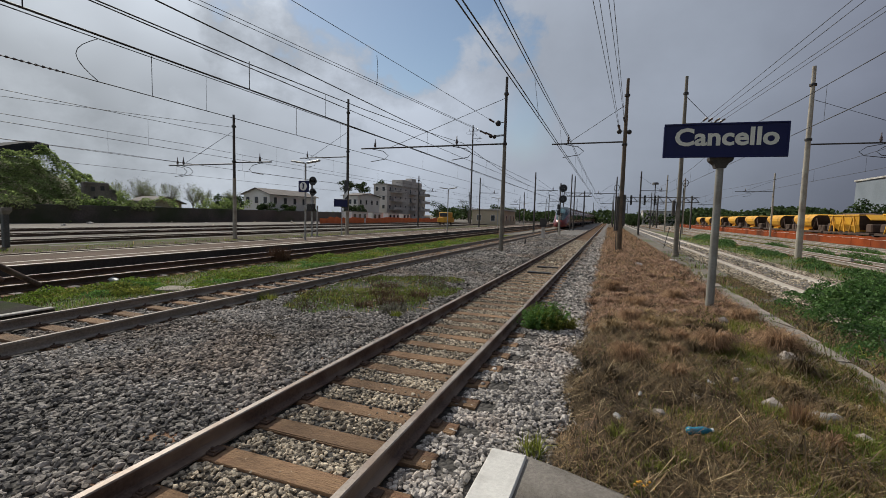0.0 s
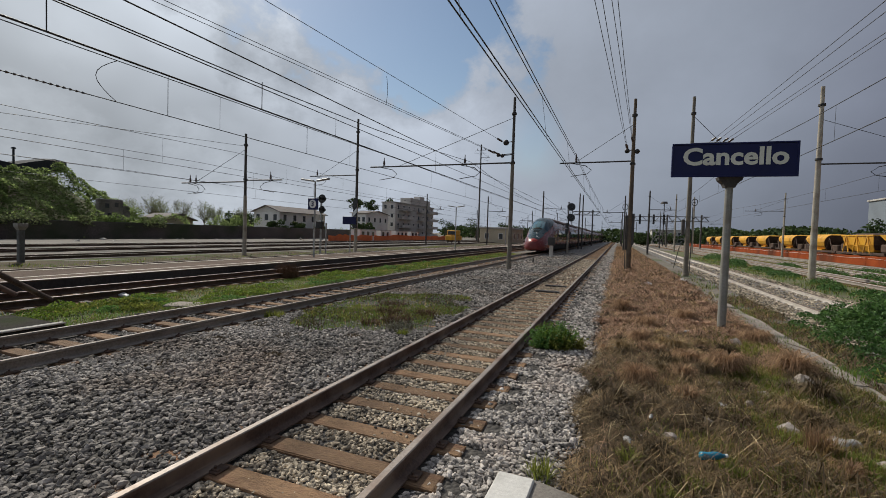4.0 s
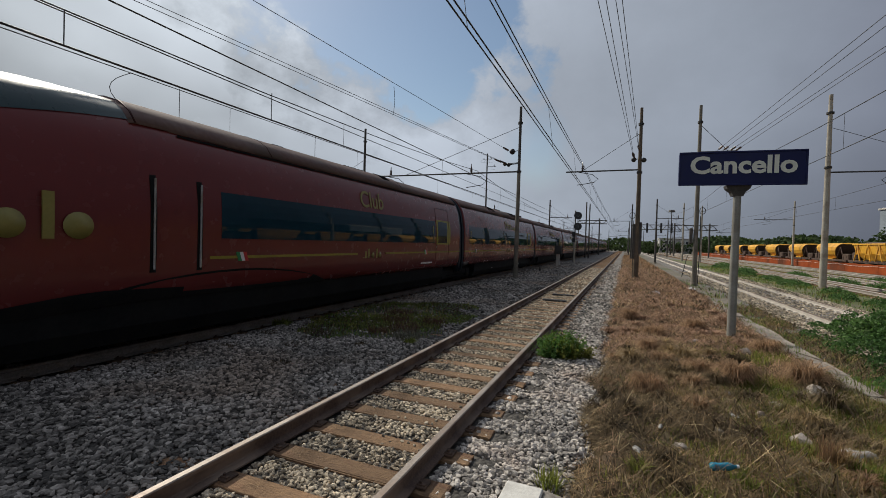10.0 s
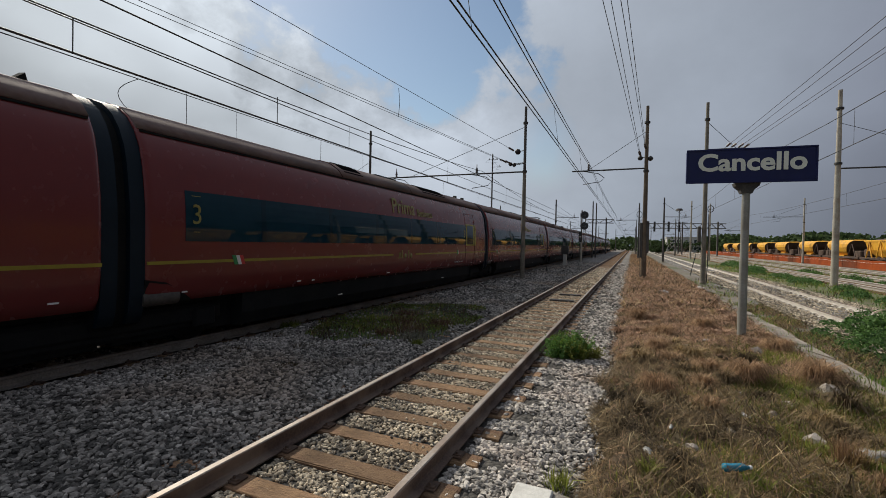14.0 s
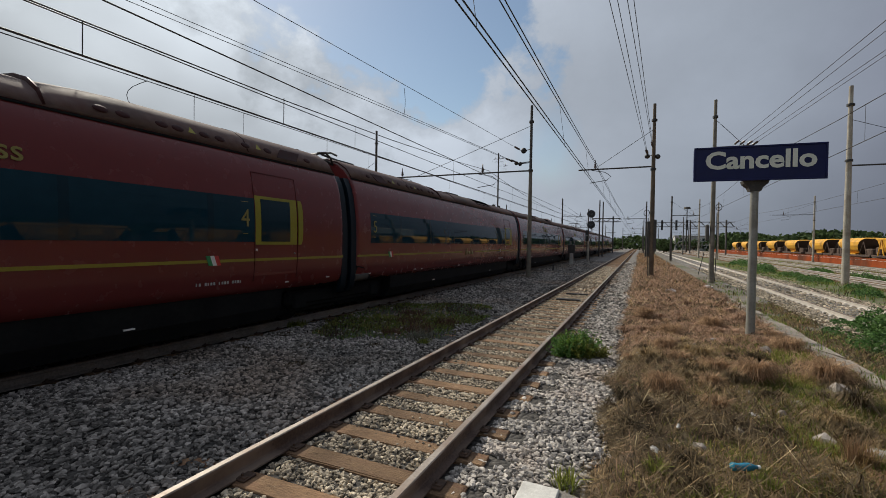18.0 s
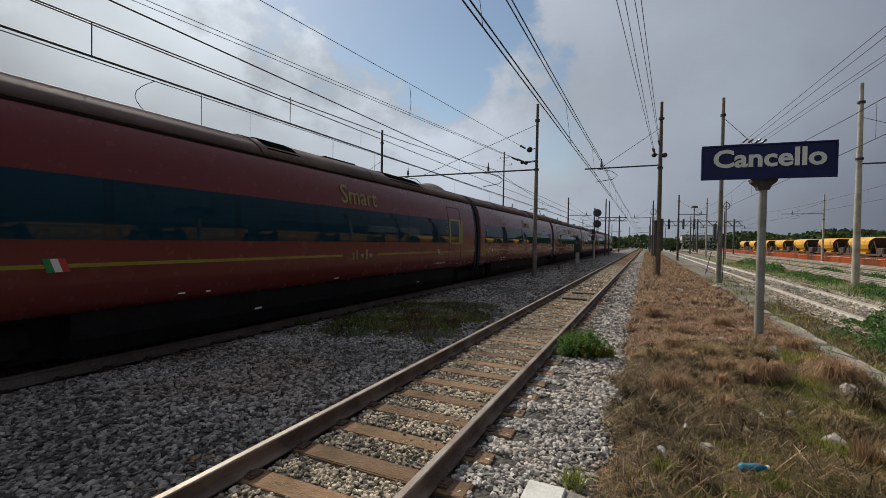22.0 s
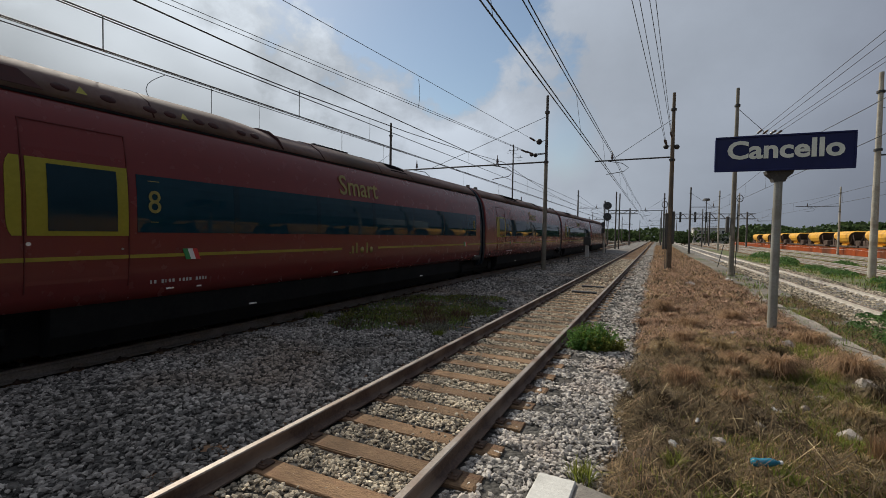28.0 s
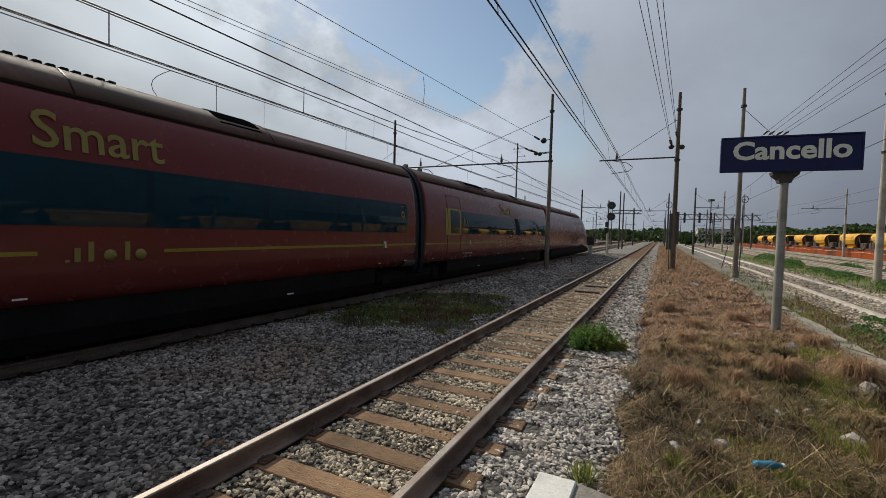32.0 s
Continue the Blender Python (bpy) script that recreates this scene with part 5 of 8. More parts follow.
            inner = [[(x * 0.985, y, z - 0.02) for x, y, z in r] for r in rows]
            mb.loft(inner, closed=False, caps=False)
            mb.loft([rows[0], inner[0]], closed=False, caps=False).loft([rows[-1], inner[-1]], closed=False, caps=False)
            part(name, mb, material, c, label)
    line = lambda d: float(np.interp(d, [0.3, 0.45, 1.77, 2.5, 3.1, 4.1, 4.6, 5.5, 6.2, 7.0, 8.3], [1.54, 1.61, 2.10, 2.40, 2.56, 2.83, 2.98, 3.22, 3.46, 3.62, 3.80]))
    cap(0.47, 8.3, line, None, 0.012, M_SHIELD, "hood", "dark grey-green hood over the nose", 26)
    cap(0.05, 0.455, lambda d: float(np.interp(d, [0.05, 0.2, 0.455], [1.38, 1.45, 1.60])), None, 0.012, M_RED_LIT, "nose_cap", "nose cap in train red, brightened as if lit from above", 8)
    cap(1.3, 8.5, lambda d: float(np.interp(d, d_, zb)) + 0.01, lambda d: float(np.interp(d, [1.3, 2.2, 4.0, 5.6, 6.6, 7.2, 8.5], [0.49, 0.66, 0.84, 0.98, 1.12, 1.18, 1.14])), 0.012, M_UNDER, "nose_skirt", "black skirt under the nose", 24)
    glass = lambda d: float(np.interp(d, [2.6, 3.6, 4.8], [0.56, 0.60, 0.50]))
    cap(2.74, 4.25, lambda d: z_at_x(d, glass(d)), None, 0.022, M_SCREEN, "windscreen", "sloping glass windscreen, reflected sky put into its blue colour")
    cap(2.95, 5.1, lambda d: max(line(d) + 0.06, z_at_x(d, glass(d) + 0.46 * min(1.0, (5.25 - d) / 1.6))), lambda d: z_at_x(d, glass(d) + 0.09), 0.02, M_TEAL, "side_window", "dark cab side window")
    cap(0.55, 1.75, lambda d: line(d) + 0.03, lambda d: line(d) + 0.03 + 0.22 * math.sin(math.pi * min(1.0, (d - 0.45) / 1.35)) ** 0.6, 0.02, M_LAMPG, "headlamp_cover", "dark glass lamp cover, greyed for reflected sky")
    rp = [(x + 0.012, z + 0.012) for x, z in PROFILE if z >= 3.66]
    part("roof", MB().loft([ring(rp, -L + 8.35), ring(rp, -0.42)], closed=True), M_ROOF, c, "dull red roof")
    shape = lambda d: [(x - 0.006 + d * (0.55 if z > 3.7 else 0.25), z + d * (1.0 if z > 3.8 else 0.4)) for x, z in rp]
    part("roof_pod", MB().loft([ring(shape(d), y) for y, d in ((-14.1, -0.01), (-14.0, 0.025), (-13.5, 0.03), (-5.5, 0.03), (-5.25, 0.025), (-5.2, -0.01))], closed=True), M_ROOF, c, "rounded roof equipment cover")
    for y in (-14.02, -11.2, -5.24):
        part("roof_seam", MB().loft([ring([(x + 0.004, z + 0.004) for x, z in shape(0.03 if y == -11.2 else 0.025)], yy) for yy in (y - 0.012, y + 0.012)], closed=True), M_RECESS, c)
    part("gutter", MB().box(1.207, 1.235, -L + 8.5, -0.45, 3.615, 3.65).box(-1.235, -1.207, -L + 8.5, -0.45, 3.615, 3.65), M_UNDER, c)
    part("roof_vent", MB().loft([[(x, y, float(np.interp(-x, [-1.19, -1.02, -0.76, -0.42], [3.66, 3.86, 4.03, 4.13])) + u) for x in (0.60, 0.8, 0.95, 1.06)] + [(1.04, y, 3.7), (0.60, y, 3.95)] for y, u in ((-6.3, 0.03), (-6.2, 0.065), (-5.75, 0.065), (-5.65, 0.03))], smooth=False), M_VENT, c, "dark roof vent")
    for k in range(10):
        y = (-10.5 + 0.13 * k) if k < 3 else (-7.7 + 0.18 * (k - 3))
        part("roof_grille", MB().box(0.30, 0.58, y - 0.05, y + 0.05, 4.06, 4.15, 0.01), M_UNDER, c)
    part("skirt", MB().loft([[(x, y, z) for x, z in ((-1.36, 1.0), (1.36, 1.0), (1.34, 0.6), (1.2, 0.345), (-1.2, 0.345), (-1.34, 0.6))] for y in (-L + 3.4, -1.9)], smooth=False), M_UNDER, c)
    part("window_band", strip_on_side(1.95, 2.78, -12.67, -3.05, 0.006), M_TEAL, c, "dark tinted window band")
    yellow_door(c, -2.95, -1.68, True)
    if not tail:
        text("1", 0.46, M_GOLD, c, on_side(-3.27, 2.42, 0.014), "number", label="gold carriage number")
        text("Club", 0.66, M_GOLD, c, on_side(-7.5, 3.11, 0.012), "lettering", 0.006, label="gold lettering that reads Club")
        text("12", 0.25, M_WHITE, c, pose(1.205, -L + 0.95, 1.235, 90, 0, 90 - 12), "number", label="white number on the nose")
        flag(c, -12.2, 1.62)
        flag(c, -3.89, 1.62)
        brand_mark(c, -7.55, 1.62, 0.26, 0.95)
        brand_mark(c, -15.7, 2.2, 0.6, 1.8)
        wing = MB().loft([[(1.497, -17.8 + u * 1.15, 2.05 + 0.16 * math.sin(u * 3.6) + h) for h in (0.0, 0.13 * math.sin(math.pi * min(1, u * 0.9 + 0.06)))] + [(1.485, -17.8 + u * 1.15, 2.05 + 0.16 * math.sin(u * 3.6))] for u in [k / 8 for k in range(9)]])
        part("side_mark", wing, M_GOLD, c, "plain gold swoosh on the side")
    part("yellow_line", strip_on_side(1.585, 1.635, -12.9, -8.3, 0.007, 1), M_YEL, c)
    part("yellow_line", strip_on_side(1.585, 1.635, -6.8, -0.37, 0.007, 1), M_YEL, c)
    arch = MB()
    arch.loft([[(side_x(z) + 0.004, y, z), (side_x(1.0) + 0.004, y, 0.975), (side_x(1.0) - 0.05, y, 0.975), (side_x(z) - 0.05, y, z)] for y, z in [(-L + 6.9 + 5.4 * k / 12, 0.99 + 0.40 * math.sin(math.pi * k / 12) ** 0.7) for k in range(13)]], smooth=False)
    part("bogie_recess", arch, M_UNDER, c)
    for y in (-13.9, -13.1):
        part("door_grab_rail", MB().tube((1.515, y, 1.45), (1.505, y, 2.85), 0.018, n=6), M_GALV, c, "bright door grab rail")
        part("door_recess", strip_on_side(1.4, 2.9, y - 0.05, y + 0.05, 0.005), M_UNDER, c)
    cap(2.42, 2.72, lambda d: z_at_x(d, 0.36), None, 0.024, M_UNDER, "cowl", "dark cowl below the windscreen", 4)
    for k in range(7):
        d = 1.72 + 0.085 * k
        cap(d, d + 0.03, lambda d: z_at_x(d, 0.24), None, 0.022, M_UNDER, "hood_louvre", "", 1, 4)
    for r_, mt in ((0.085, M_WHITE), (0.055, M_SHIELD)):
        part("hood_mark", MB().lathe([(0.0, 0.0), (r_, 0.0), (r_, 0.012 - r_ * 0.05), (0.0, 0.012 - r_ * 0.05)], pose(0.12, -L + 1.45, z_at_x(1.45, 0.12) + 0.016 + (0.004 if r_ < 0.08 else 0), 32, 4, 0), 16), mt, c, "small white ring mark")
    for k in range(3):
        part("hood_mark", MB().box(-0.035, 0.035, -0.05, 0.05, 0.0, 0.012), M_WHITE, c, "small white bar mark", m=pose(0.22 + 0.11 * k, -L + 0.85, z_at_x(0.85, 0.22 + 0.11 * k) + 0.018, 30, 8 + 6 * k, 0))
    part("wiper", MB().path([(0.05, -L + 2.6, 2.92), (0.28, -L + 2.95, 3.10), (0.2, -L + 3.5, 3.42)], 0.018).path([(-0.05, -L + 2.6, 2.92), (-0.3, -L + 2.9, 3.12), (-0.35, -L + 3.3, 3.34)], 0.018), M_IRON, c)
    bars = MB()
    for k in range(14):
        bars.box(side_x(1.22), side_x(1.22) + 0.008, -4.2 + k * 0.07, -4.155 + k * 0.07, 1.195, 1.25)
    part("lettering_bar", bars, M_WHITE, c, "small pale bars of writing")
    bogie(c, -L + 8.6, 0)
    return c


CARS = [(lead_car(), 0.0, False)]
WORDS = {2: ("Prima", "Business"), 3: ("Prima", "Business"), 4: ("Prima", "Business"), 5: ("", ""), 6: ("Smart", ""), 7: ("Smart", ""), 8: ("Smart", ""), 9: ("Smart", ""), 10: ("Smart", "")}
SLACK = {2: 0.0, 3: 0.0, 4: 0.0, 5: 0.0, 6: 0.05, 7: 0.12, 8: 0.2, 9: 0.2, 10: 0.2}
for n in range(2, 11):
    w1, w2 = WORDS[n]
    c = carriage(n, w1, "none" if n == 7 else ("rear" if n < 7 else "front"), w2)
    CARS.append((c, (n - 2) * PITCH + SLACK[n], False))
CARS.append((lead_car(True), 9 * PITCH + 0.2, True))


# where the joint between the first two cars is along the track, in time
def train_at(t):
    ts = [0.0, 1.5, 3.0, 6.0, 8.0, 9.5, 11.0, 12.0, 13.0, 14.0, 16.0, 18.65, 21.5, 24.25, 27.5, 29.0, 30.0, 31.0, 32.0]
    ss = [98.62, 85.92, 73.22, 47.62, 31.22, 19.22, 7.45, -0.55, -8.44, -16.25, -31.15, -49.6, -67.6, -83.9, -102.55, -110.97, -116.75, -122.68, -128.2]
    # smooth curve through the knots
    n = len(ts)
    sl = []
    for i in range(n):
        a, b = max(i - 1, 0), min(i + 1, n - 1)
        sl.append((ss[b] - ss[a]) / (ts[b] - ts[a]))
    i = max(0, min(n - 2, int(np.searchsorted(ts, t, side="right")) - 1))
    h = ts[i + 1] - ts[i]
    u = (t - ts[i]) / h
    return (2 * u ** 3 - 3 * u ** 2 + 1) * ss[i] + (u ** 3 - 2 * u ** 2 + u) * h * sl[i] + (-2 * u ** 3 + 3 * u ** 2) * ss[i + 1] + (u ** 3 - u ** 2) * h * sl[i + 1]


# ---------------------------------------------------------------- wagons on the right
def hopper_wagon(y, ln, x=29.8, label="yellow ballast hopper wagon with dark ends and rusty gear on a siding"):
    t = thing("hopper_wagon", (x, y, 0.17), label, "wagon", "hopper wagons")
    h = ln / 2
    cs = ((0.55, 0.26, 1.2), (1.15, 0.40, 1.75), (1.42, 0.52, 2.3), (1.40, 0.58, 2.75), (1.22, 0.62, 3.05), (1.0, 0.64, 3.18))
    box = lambda w, v, z: [(-w, -v * h, z), (w, -v * h, z), (w, v * h, z), (-w, v * h, z)]
    part("hopper", MB().loft([box(*q) for q in cs], smooth=False), M_WAGON, t)
    part("lid", MB().loft([box(w, v, z) for w, v, z in ((1.02, 0.66, 3.17), (0.96, 0.64, 3.26), (0.3, 0.60, 3.34))], smooth=False), M_WAGON, t)
    for s in (-1, 1):
        # dark panel over the yellow slope paints the shade on this end
        part("hopper_end", MB().loft([[(-w * 0.97, s * (v * h + o), z), (w * 0.97, s * (v * h + o), z)] + [(w * 0.97, s * (v * h - 0.03), z), (-w * 0.97, s * (v * h - 0.03), z)] for w, v, z in cs for o in (0.012,)], smooth=False), M_RUSTD, t, "sloping hopper end, dark colour standing for its shade")
        for sx in (-1, 1):
            part("end_brace", MB().tube((sx * 1.28, s * h * 0.92, 1.15), (sx * 1.2, s * h * 0.70, 2.75), 0.06, n=6).tube((sx * 1.28, s * h * 0.55, 1.15), (sx * 1.2, s * h * 0.70, 2.75), 0.06, n=6), M_RUSTD, t)
        part("end_gear", MB().box(-0.9, 0.9, s * h * 0.80 - 0.9, s * h * 0.80 + 0.9, 1.0, 1.9, 0.12).tube((0.4, s * h * 0.83, 1.8), (0.4, s * h * 0.83, 2.4), 0.3, n=10), M_RUSTD, t)
        b = part("bogie", MB().box(-1.0, 1.0, s * h * 0.66 - 1.2, s * h * 0.66 + 1.2, 0.4, 0.75, 0.05), M_UNDER, t)
        for dy in (-0.85, 0.85):
            yy = s * h * 0.66 + dy
            part("wheelset", MB().tube((-0.8, yy, 0.45), (-0.66, yy, 0.45), 0.45, n=14).tube((0.66, yy, 0.45), (0.8, yy, 0.45), 0.45, n=14), M_IRON, b)
    part("underframe", MB().box(-1.2, 1.2, -h, h, 0.85, 1.12, 0.03), M_RUSTD, t)
    part("chute", MB().loft([[(sx * w, sy * v, z) for sx, sy in ((-1, -1), (1, -1), (1, 1), (-1, 1))] for w, v, z in ((0.9, 0.5, 0.55), (1.0, 1.2, 1.3))], smooth=False), M_WAGON, t)
    return t


def frame_wagon(y, ln, x=29.8):
    """Nearer wagon with straight sides and A-shaped side stays."""
    t = thing("hopper_wagon", (x, y, 0.17), "yellow straight-sided wagon with A-shaped side stays", "wagon", "hopper wagons")
    h = ln / 2
    part("hopper", MB().loft([[(sx * w, sy * h * v, z) for sx, sy in ((-1, -1), (1, -1), (1, 1), (-1, 1))] for w, v, z in ((0.7, 0.45, 1.2), (1.2, 0.60, 2.0), (1.38, 0.66, 3.0), (1.38, 0.66, 3.15))], smooth=False), M_WAGON, t)
    for s in (-1, 1):
        # shade of the end face, laid on as a dark panel
        part("hopper_end", MB().loft([[(-w, s * (v * h + 0.015), z), (w, s * (v * h + 0.015), z), (w, s * (v * h - 0.03), z), (-w, s * (v * h - 0.03), z)] for w, v, z in ((0.66, 0.45, 1.22), (1.16, 0.60, 2.0), (1.34, 0.66, 3.0))], smooth=False), M_RUSTD, t, "sloping hopper end, dark colour standing for its shade")
        part("end_chute", MB().loft([[(-0.9, s * h * 0.70, 3.05), (0.9, s * h * 0.70, 3.05), (0.9, s * h * 0.70, 3.15), (-0.9, s * h * 0.70, 3.15)], [(-0.8, s * h * 0.86, 2.5), (0.8, s * h * 0.86, 2.5), (0.8, s * h * 0.86, 2.6), (-0.8, s * h * 0.86, 2.6)]], smooth=False), M_WAGON, t, "yellow end chute plate")
    part("load", MB().loft([[(sx * w, sy * h * v, z) for sx, sy in ((-1, -1), (1, -1), (1, 1), (-1, 1))] for w, v, z in ((1.3, 0.62, 3.1), (0.6, 0.35, 3.35))], smooth=False), M_RUSTD, t, "dark heaped load")
    for u in (-0.45, 0.0, 0.45):
        part("side_stay", MB().tube((-1.42, u * h, 3.0), (-1.42, u * h - 0.7, 1.1), 0.07, n=6).tube((-1.42, u * h, 3.0), (-1.42, u * h + 0.7, 1.1), 0.07, n=6).tube((-1.42, u * h - 0.4, 1.9), (-1.42, u * h + 0.4, 1.9), 0.05, n=6), M_WAGON, t)
    part("top_rail", MB().box(-1.46, -1.36, -h * 0.68, h * 0.68, 2.98, 3.16, 0.02), M_WAGON, t)
    part("underframe", MB().box(-1.2, 1.2, -h, h, 0.85, 1.12, 0.03), M_RUSTD, t)
    for s in (-1, 1):
        part("end_gear", MB().box(-0.9, 0.9, s * h * 0.84 - 0.6, s * h * 0.84 + 0.6, 1.15, 2.1, 0.12), M_RUSTD, t)
        b = part("bogie", MB().box(-1.0, 1.0, s * h * 0.66 - 1.2, s * h * 0.66 + 1.2, 0.4, 0.75, 0.05), M_UNDER, t)
        for dy in (-0.85, 0.85):
            yy = s * h * 0.66 + dy
            part("wheelset", MB().tube((-0.8, yy, 0.45), (-0.66, yy, 0.45), 0.45, n=14).tube((0.66, yy, 0.45), (0.8, yy, 0.45), 0.45, n=14), M_IRON, b)
    return t


f0 = frame_wagon(51.0, 11.0)
for y in (63.0, 39.4, 27.8, 16.2):
    copy_thing(f0, pose(29.8, y, 0.17))
w0 = hopper_wagon(74.6, 11.4)
for y in (86.6, 100.2, 114.0, 127.5, 141.0, 154.5):
    copy_thing(w0, pose(29.8, y, 0.17))
fence = MB()
fr = random.Random(21)
rows_ = []
for k in range(122):
    top, x = 0.98 + fr.uniform(-0.10, 0.05), 28.2 + fr.uniform(-0.05, 0.05)
    rows_.append([(x - 0.012, 10 + 1.5 * k, -0.15), (x + 0.012, 10 + 1.5 * k, -0.15), (x + 0.012, 10 + 1.5 * k, top), (x - 0.012, 10 + 1.5 * k, top)])
fence.loft(rows_, smooth=False)
sf = thing("site_fence", (0, 0, 0), "orange plastic mesh fence in front of the wagons", "fence")
part("mesh", fence, M_ORANGE, sf)
part("white_tape", MB().path([(28.15, 15 + 5 * k, 0.62 + 0.1 * (k % 2)) for k in range(36)], 0.012), M_WHITE, sf)
for k in range(44):
    part("fence_post", MB().tube((28.16, 12 + 4 * k, -0.15), (28.16, 12 + 4 * k, 1.03), 0.014, n=6), M_ORANGE, sf)
fence = MB()
for a, b in ((63, 78), (79, 122)):
    fence.loft([[(x, y, -0.1), (x + 0.03, y, -0.1), (x + 0.03, y, z), (x, y, z)] for x, y, z in [(-46.05 + fr.uniform(-0.15, 0.15), a + (b - a) * k / 14, 1.1 + fr.uniform(-0.28, 0.15)) for k in range(15)]], smooth=False)
tagged(part("site_fence", fence, M_ORANGEL), "bright orange plastic mesh fence beyond the yard tracks", "fence")


# ---------------------------------------------------------------- buildings and far scenery
def building(name, x0, x1, y0, y1, h, floors, wall, label, nx=4, ny=4, roof="flat", base=-0.15, win=(0.9, 1.3)):
    t = thing(name, ((x0 + x1) / 2, (y0 + y1) / 2, base), label, "building", "far buildings")
    a, b = (x1 - x0) / 2, (y1 - y0) / 2
    w = part("wall", MB().box(-a, a, -b, b, 0, h, 0.05), wall, t)
    if roof == "flat":
        part("roof", MB().box(-a - 0.25, a + 0.25, -b - 0.25, b + 0.25, h, h + 0.35, 0.05), M_CONC, t)
    else:
        rh = 0.17 * min(a, b) * 2
        o, th = 0.5, 0.16
        ax = (lambda u, v, z: (u, v, z)) if roof == "gable_y" else (lambda u, v, z: (v, u, z))
        hu, hv = (a, b) if roof == "gable_y" else (b, a)
        part("gable_wall", MB().loft([[ax(-hu, v, h), ax(hu, v, h), ax(0, v, h + rh)] for v in (-hv, hv)], smooth=False), wall, t)
        drop = o * rh / hu
        for sgn in (-1, 1):
            part("roof", MB().loft([[ax(sgn * (hu + o), v, h - drop), ax(sgn * (hu + o), v, h - drop + th), ax(0, v, h + rh + th), ax(0, v, h + rh)] for v in (-hv - o, hv + o)], smooth=False), M_TILE, t)
    fh = h / floors
    for f in range(floors):
        z = f * fh + fh * 0.32
        for k in range(ny):
            y = -b + (k + 0.5) * 2 * b / ny
            q = part("window", MB().box(a - 0.06, a + 0.05, y - win[0] / 2 - 0.1, y + win[0] / 2 + 0.1, z - 0.1, z + win[1] + 0.1, 0.02), M_PLASTW, t)
            part("pane", MB().box(a + 0.03, a + 0.06, y - win[0] / 2, y + win[0] / 2, z, z + win[1]), M_PANE, q)
        for k in range(nx):
            x = -a + (k + 0.5) * 2 * a / nx
            q = part("window", MB().box(x - win[0] / 2 - 0.1, x + win[0] / 2 + 0.1, -b - 0.05, -b + 0.06, z - 0.1, z + win[1] + 0.1, 0.02), M_PLASTW, t)
            part("pane", MB().box(x - win[0] / 2, x + win[0] / 2, -b - 0.06, -b - 0.03, z, z + win[1]), M_PANE, q)
    return t


mb = MB().box(-58.3, -58.0, -20, 110, -0.2, 2.1, 0.05)
setting("boundary_wall", mb, M_WALL, "long dark stained boundary wall", "wall")
building("house", -71, -64, 70.5, 86, 5.6, 2, M_PLASTW, "pale two-storey house with a low tiled roof", 3, 5, "gable_y")
ap = building("apartment_block", -71, -66, 126, 158, 11.6, 4, M_PLAST, "unfinished grey four-storey apartment block", 2, 8)
part("top_storey", MB().box(-2.0, 2.2, -4, 13, 11.9, 14.2, 0.05), M_PLAST, ap)
part("stair_tower", MB().box(-1.0, 1.6, 5, 9, 14.2, 15.4, 0.05), M_PLAST, ap)
for f in range(4):
    for y0, y1 in ((-13.5, -4.5), (1.0, 6.0), (9.0, 17.6)):
        bc = part("balcony", MB().box(2.4, 3.9, y0, y1, f * 2.9 + 0.5, f * 2.9 + 0.68), M_CONC, ap)
        part("railing", MB().box(3.82, 3.9, y0, y1, f * 2.9 + 0.68, f * 2.9 + 1.55), M_PLAST, bc)
building("house", -69, -64, 44.8, 50.2, 3.0, 1, M_PLASTO, "low house with a shallow tiled roof behind the wall", 2, 2, "gable_x")
building("house", -71, -66, 108, 121, 7.2, 2, M_PLASTW, "white two-storey house beyond the yard wall", 3, 4, "gable_x")
building("station_hut", -28.9, -22.0, 100, 118, 3.6, 1, M_PLASTO, "low flat-roofed railway hut", 2, 4)
building("station_building", 17, 31, 225, 238, 6.6, 2, M_PLAST, "long pale station building far along the line", 8, 4)
building("warehouse", 48.5, 80, 84, 110, 11.0, 2, M_PLASTB, "blue-grey industrial warehouse behind trees", 6, 6, "flat")


# ---------------------------------------------------------------- vegetation
def leaf_cloud(pts, size, material, name, up=0.0, rngk=rng):
    """Small leaf faces at the points, each turned its own way."""
    n = len(pts)
    a = rngk.normal(size=(n, 3)) * np.array([1, 1, 1 - up])
    a /= np.linalg.norm(a, axis=1)[:, None]
    b = np.cross(a, rngk.normal(size=(n, 3)) * np.array([1 - up, 1 - up, 1]))
    b /= np.linalg.norm(b, axis=1)[:, None]
    s = size * rngk.uniform(0.6, 1.4, n)[:, None]
    v = np.stack([pts - a * s * 0.5, pts + b * s * 0.32, pts + a * s * 0.5, pts - b * s * 0.32], 1).reshape(-1, 3)
    return mesh_np(name, v, np.arange(n * 4).reshape(-1, 4), material)


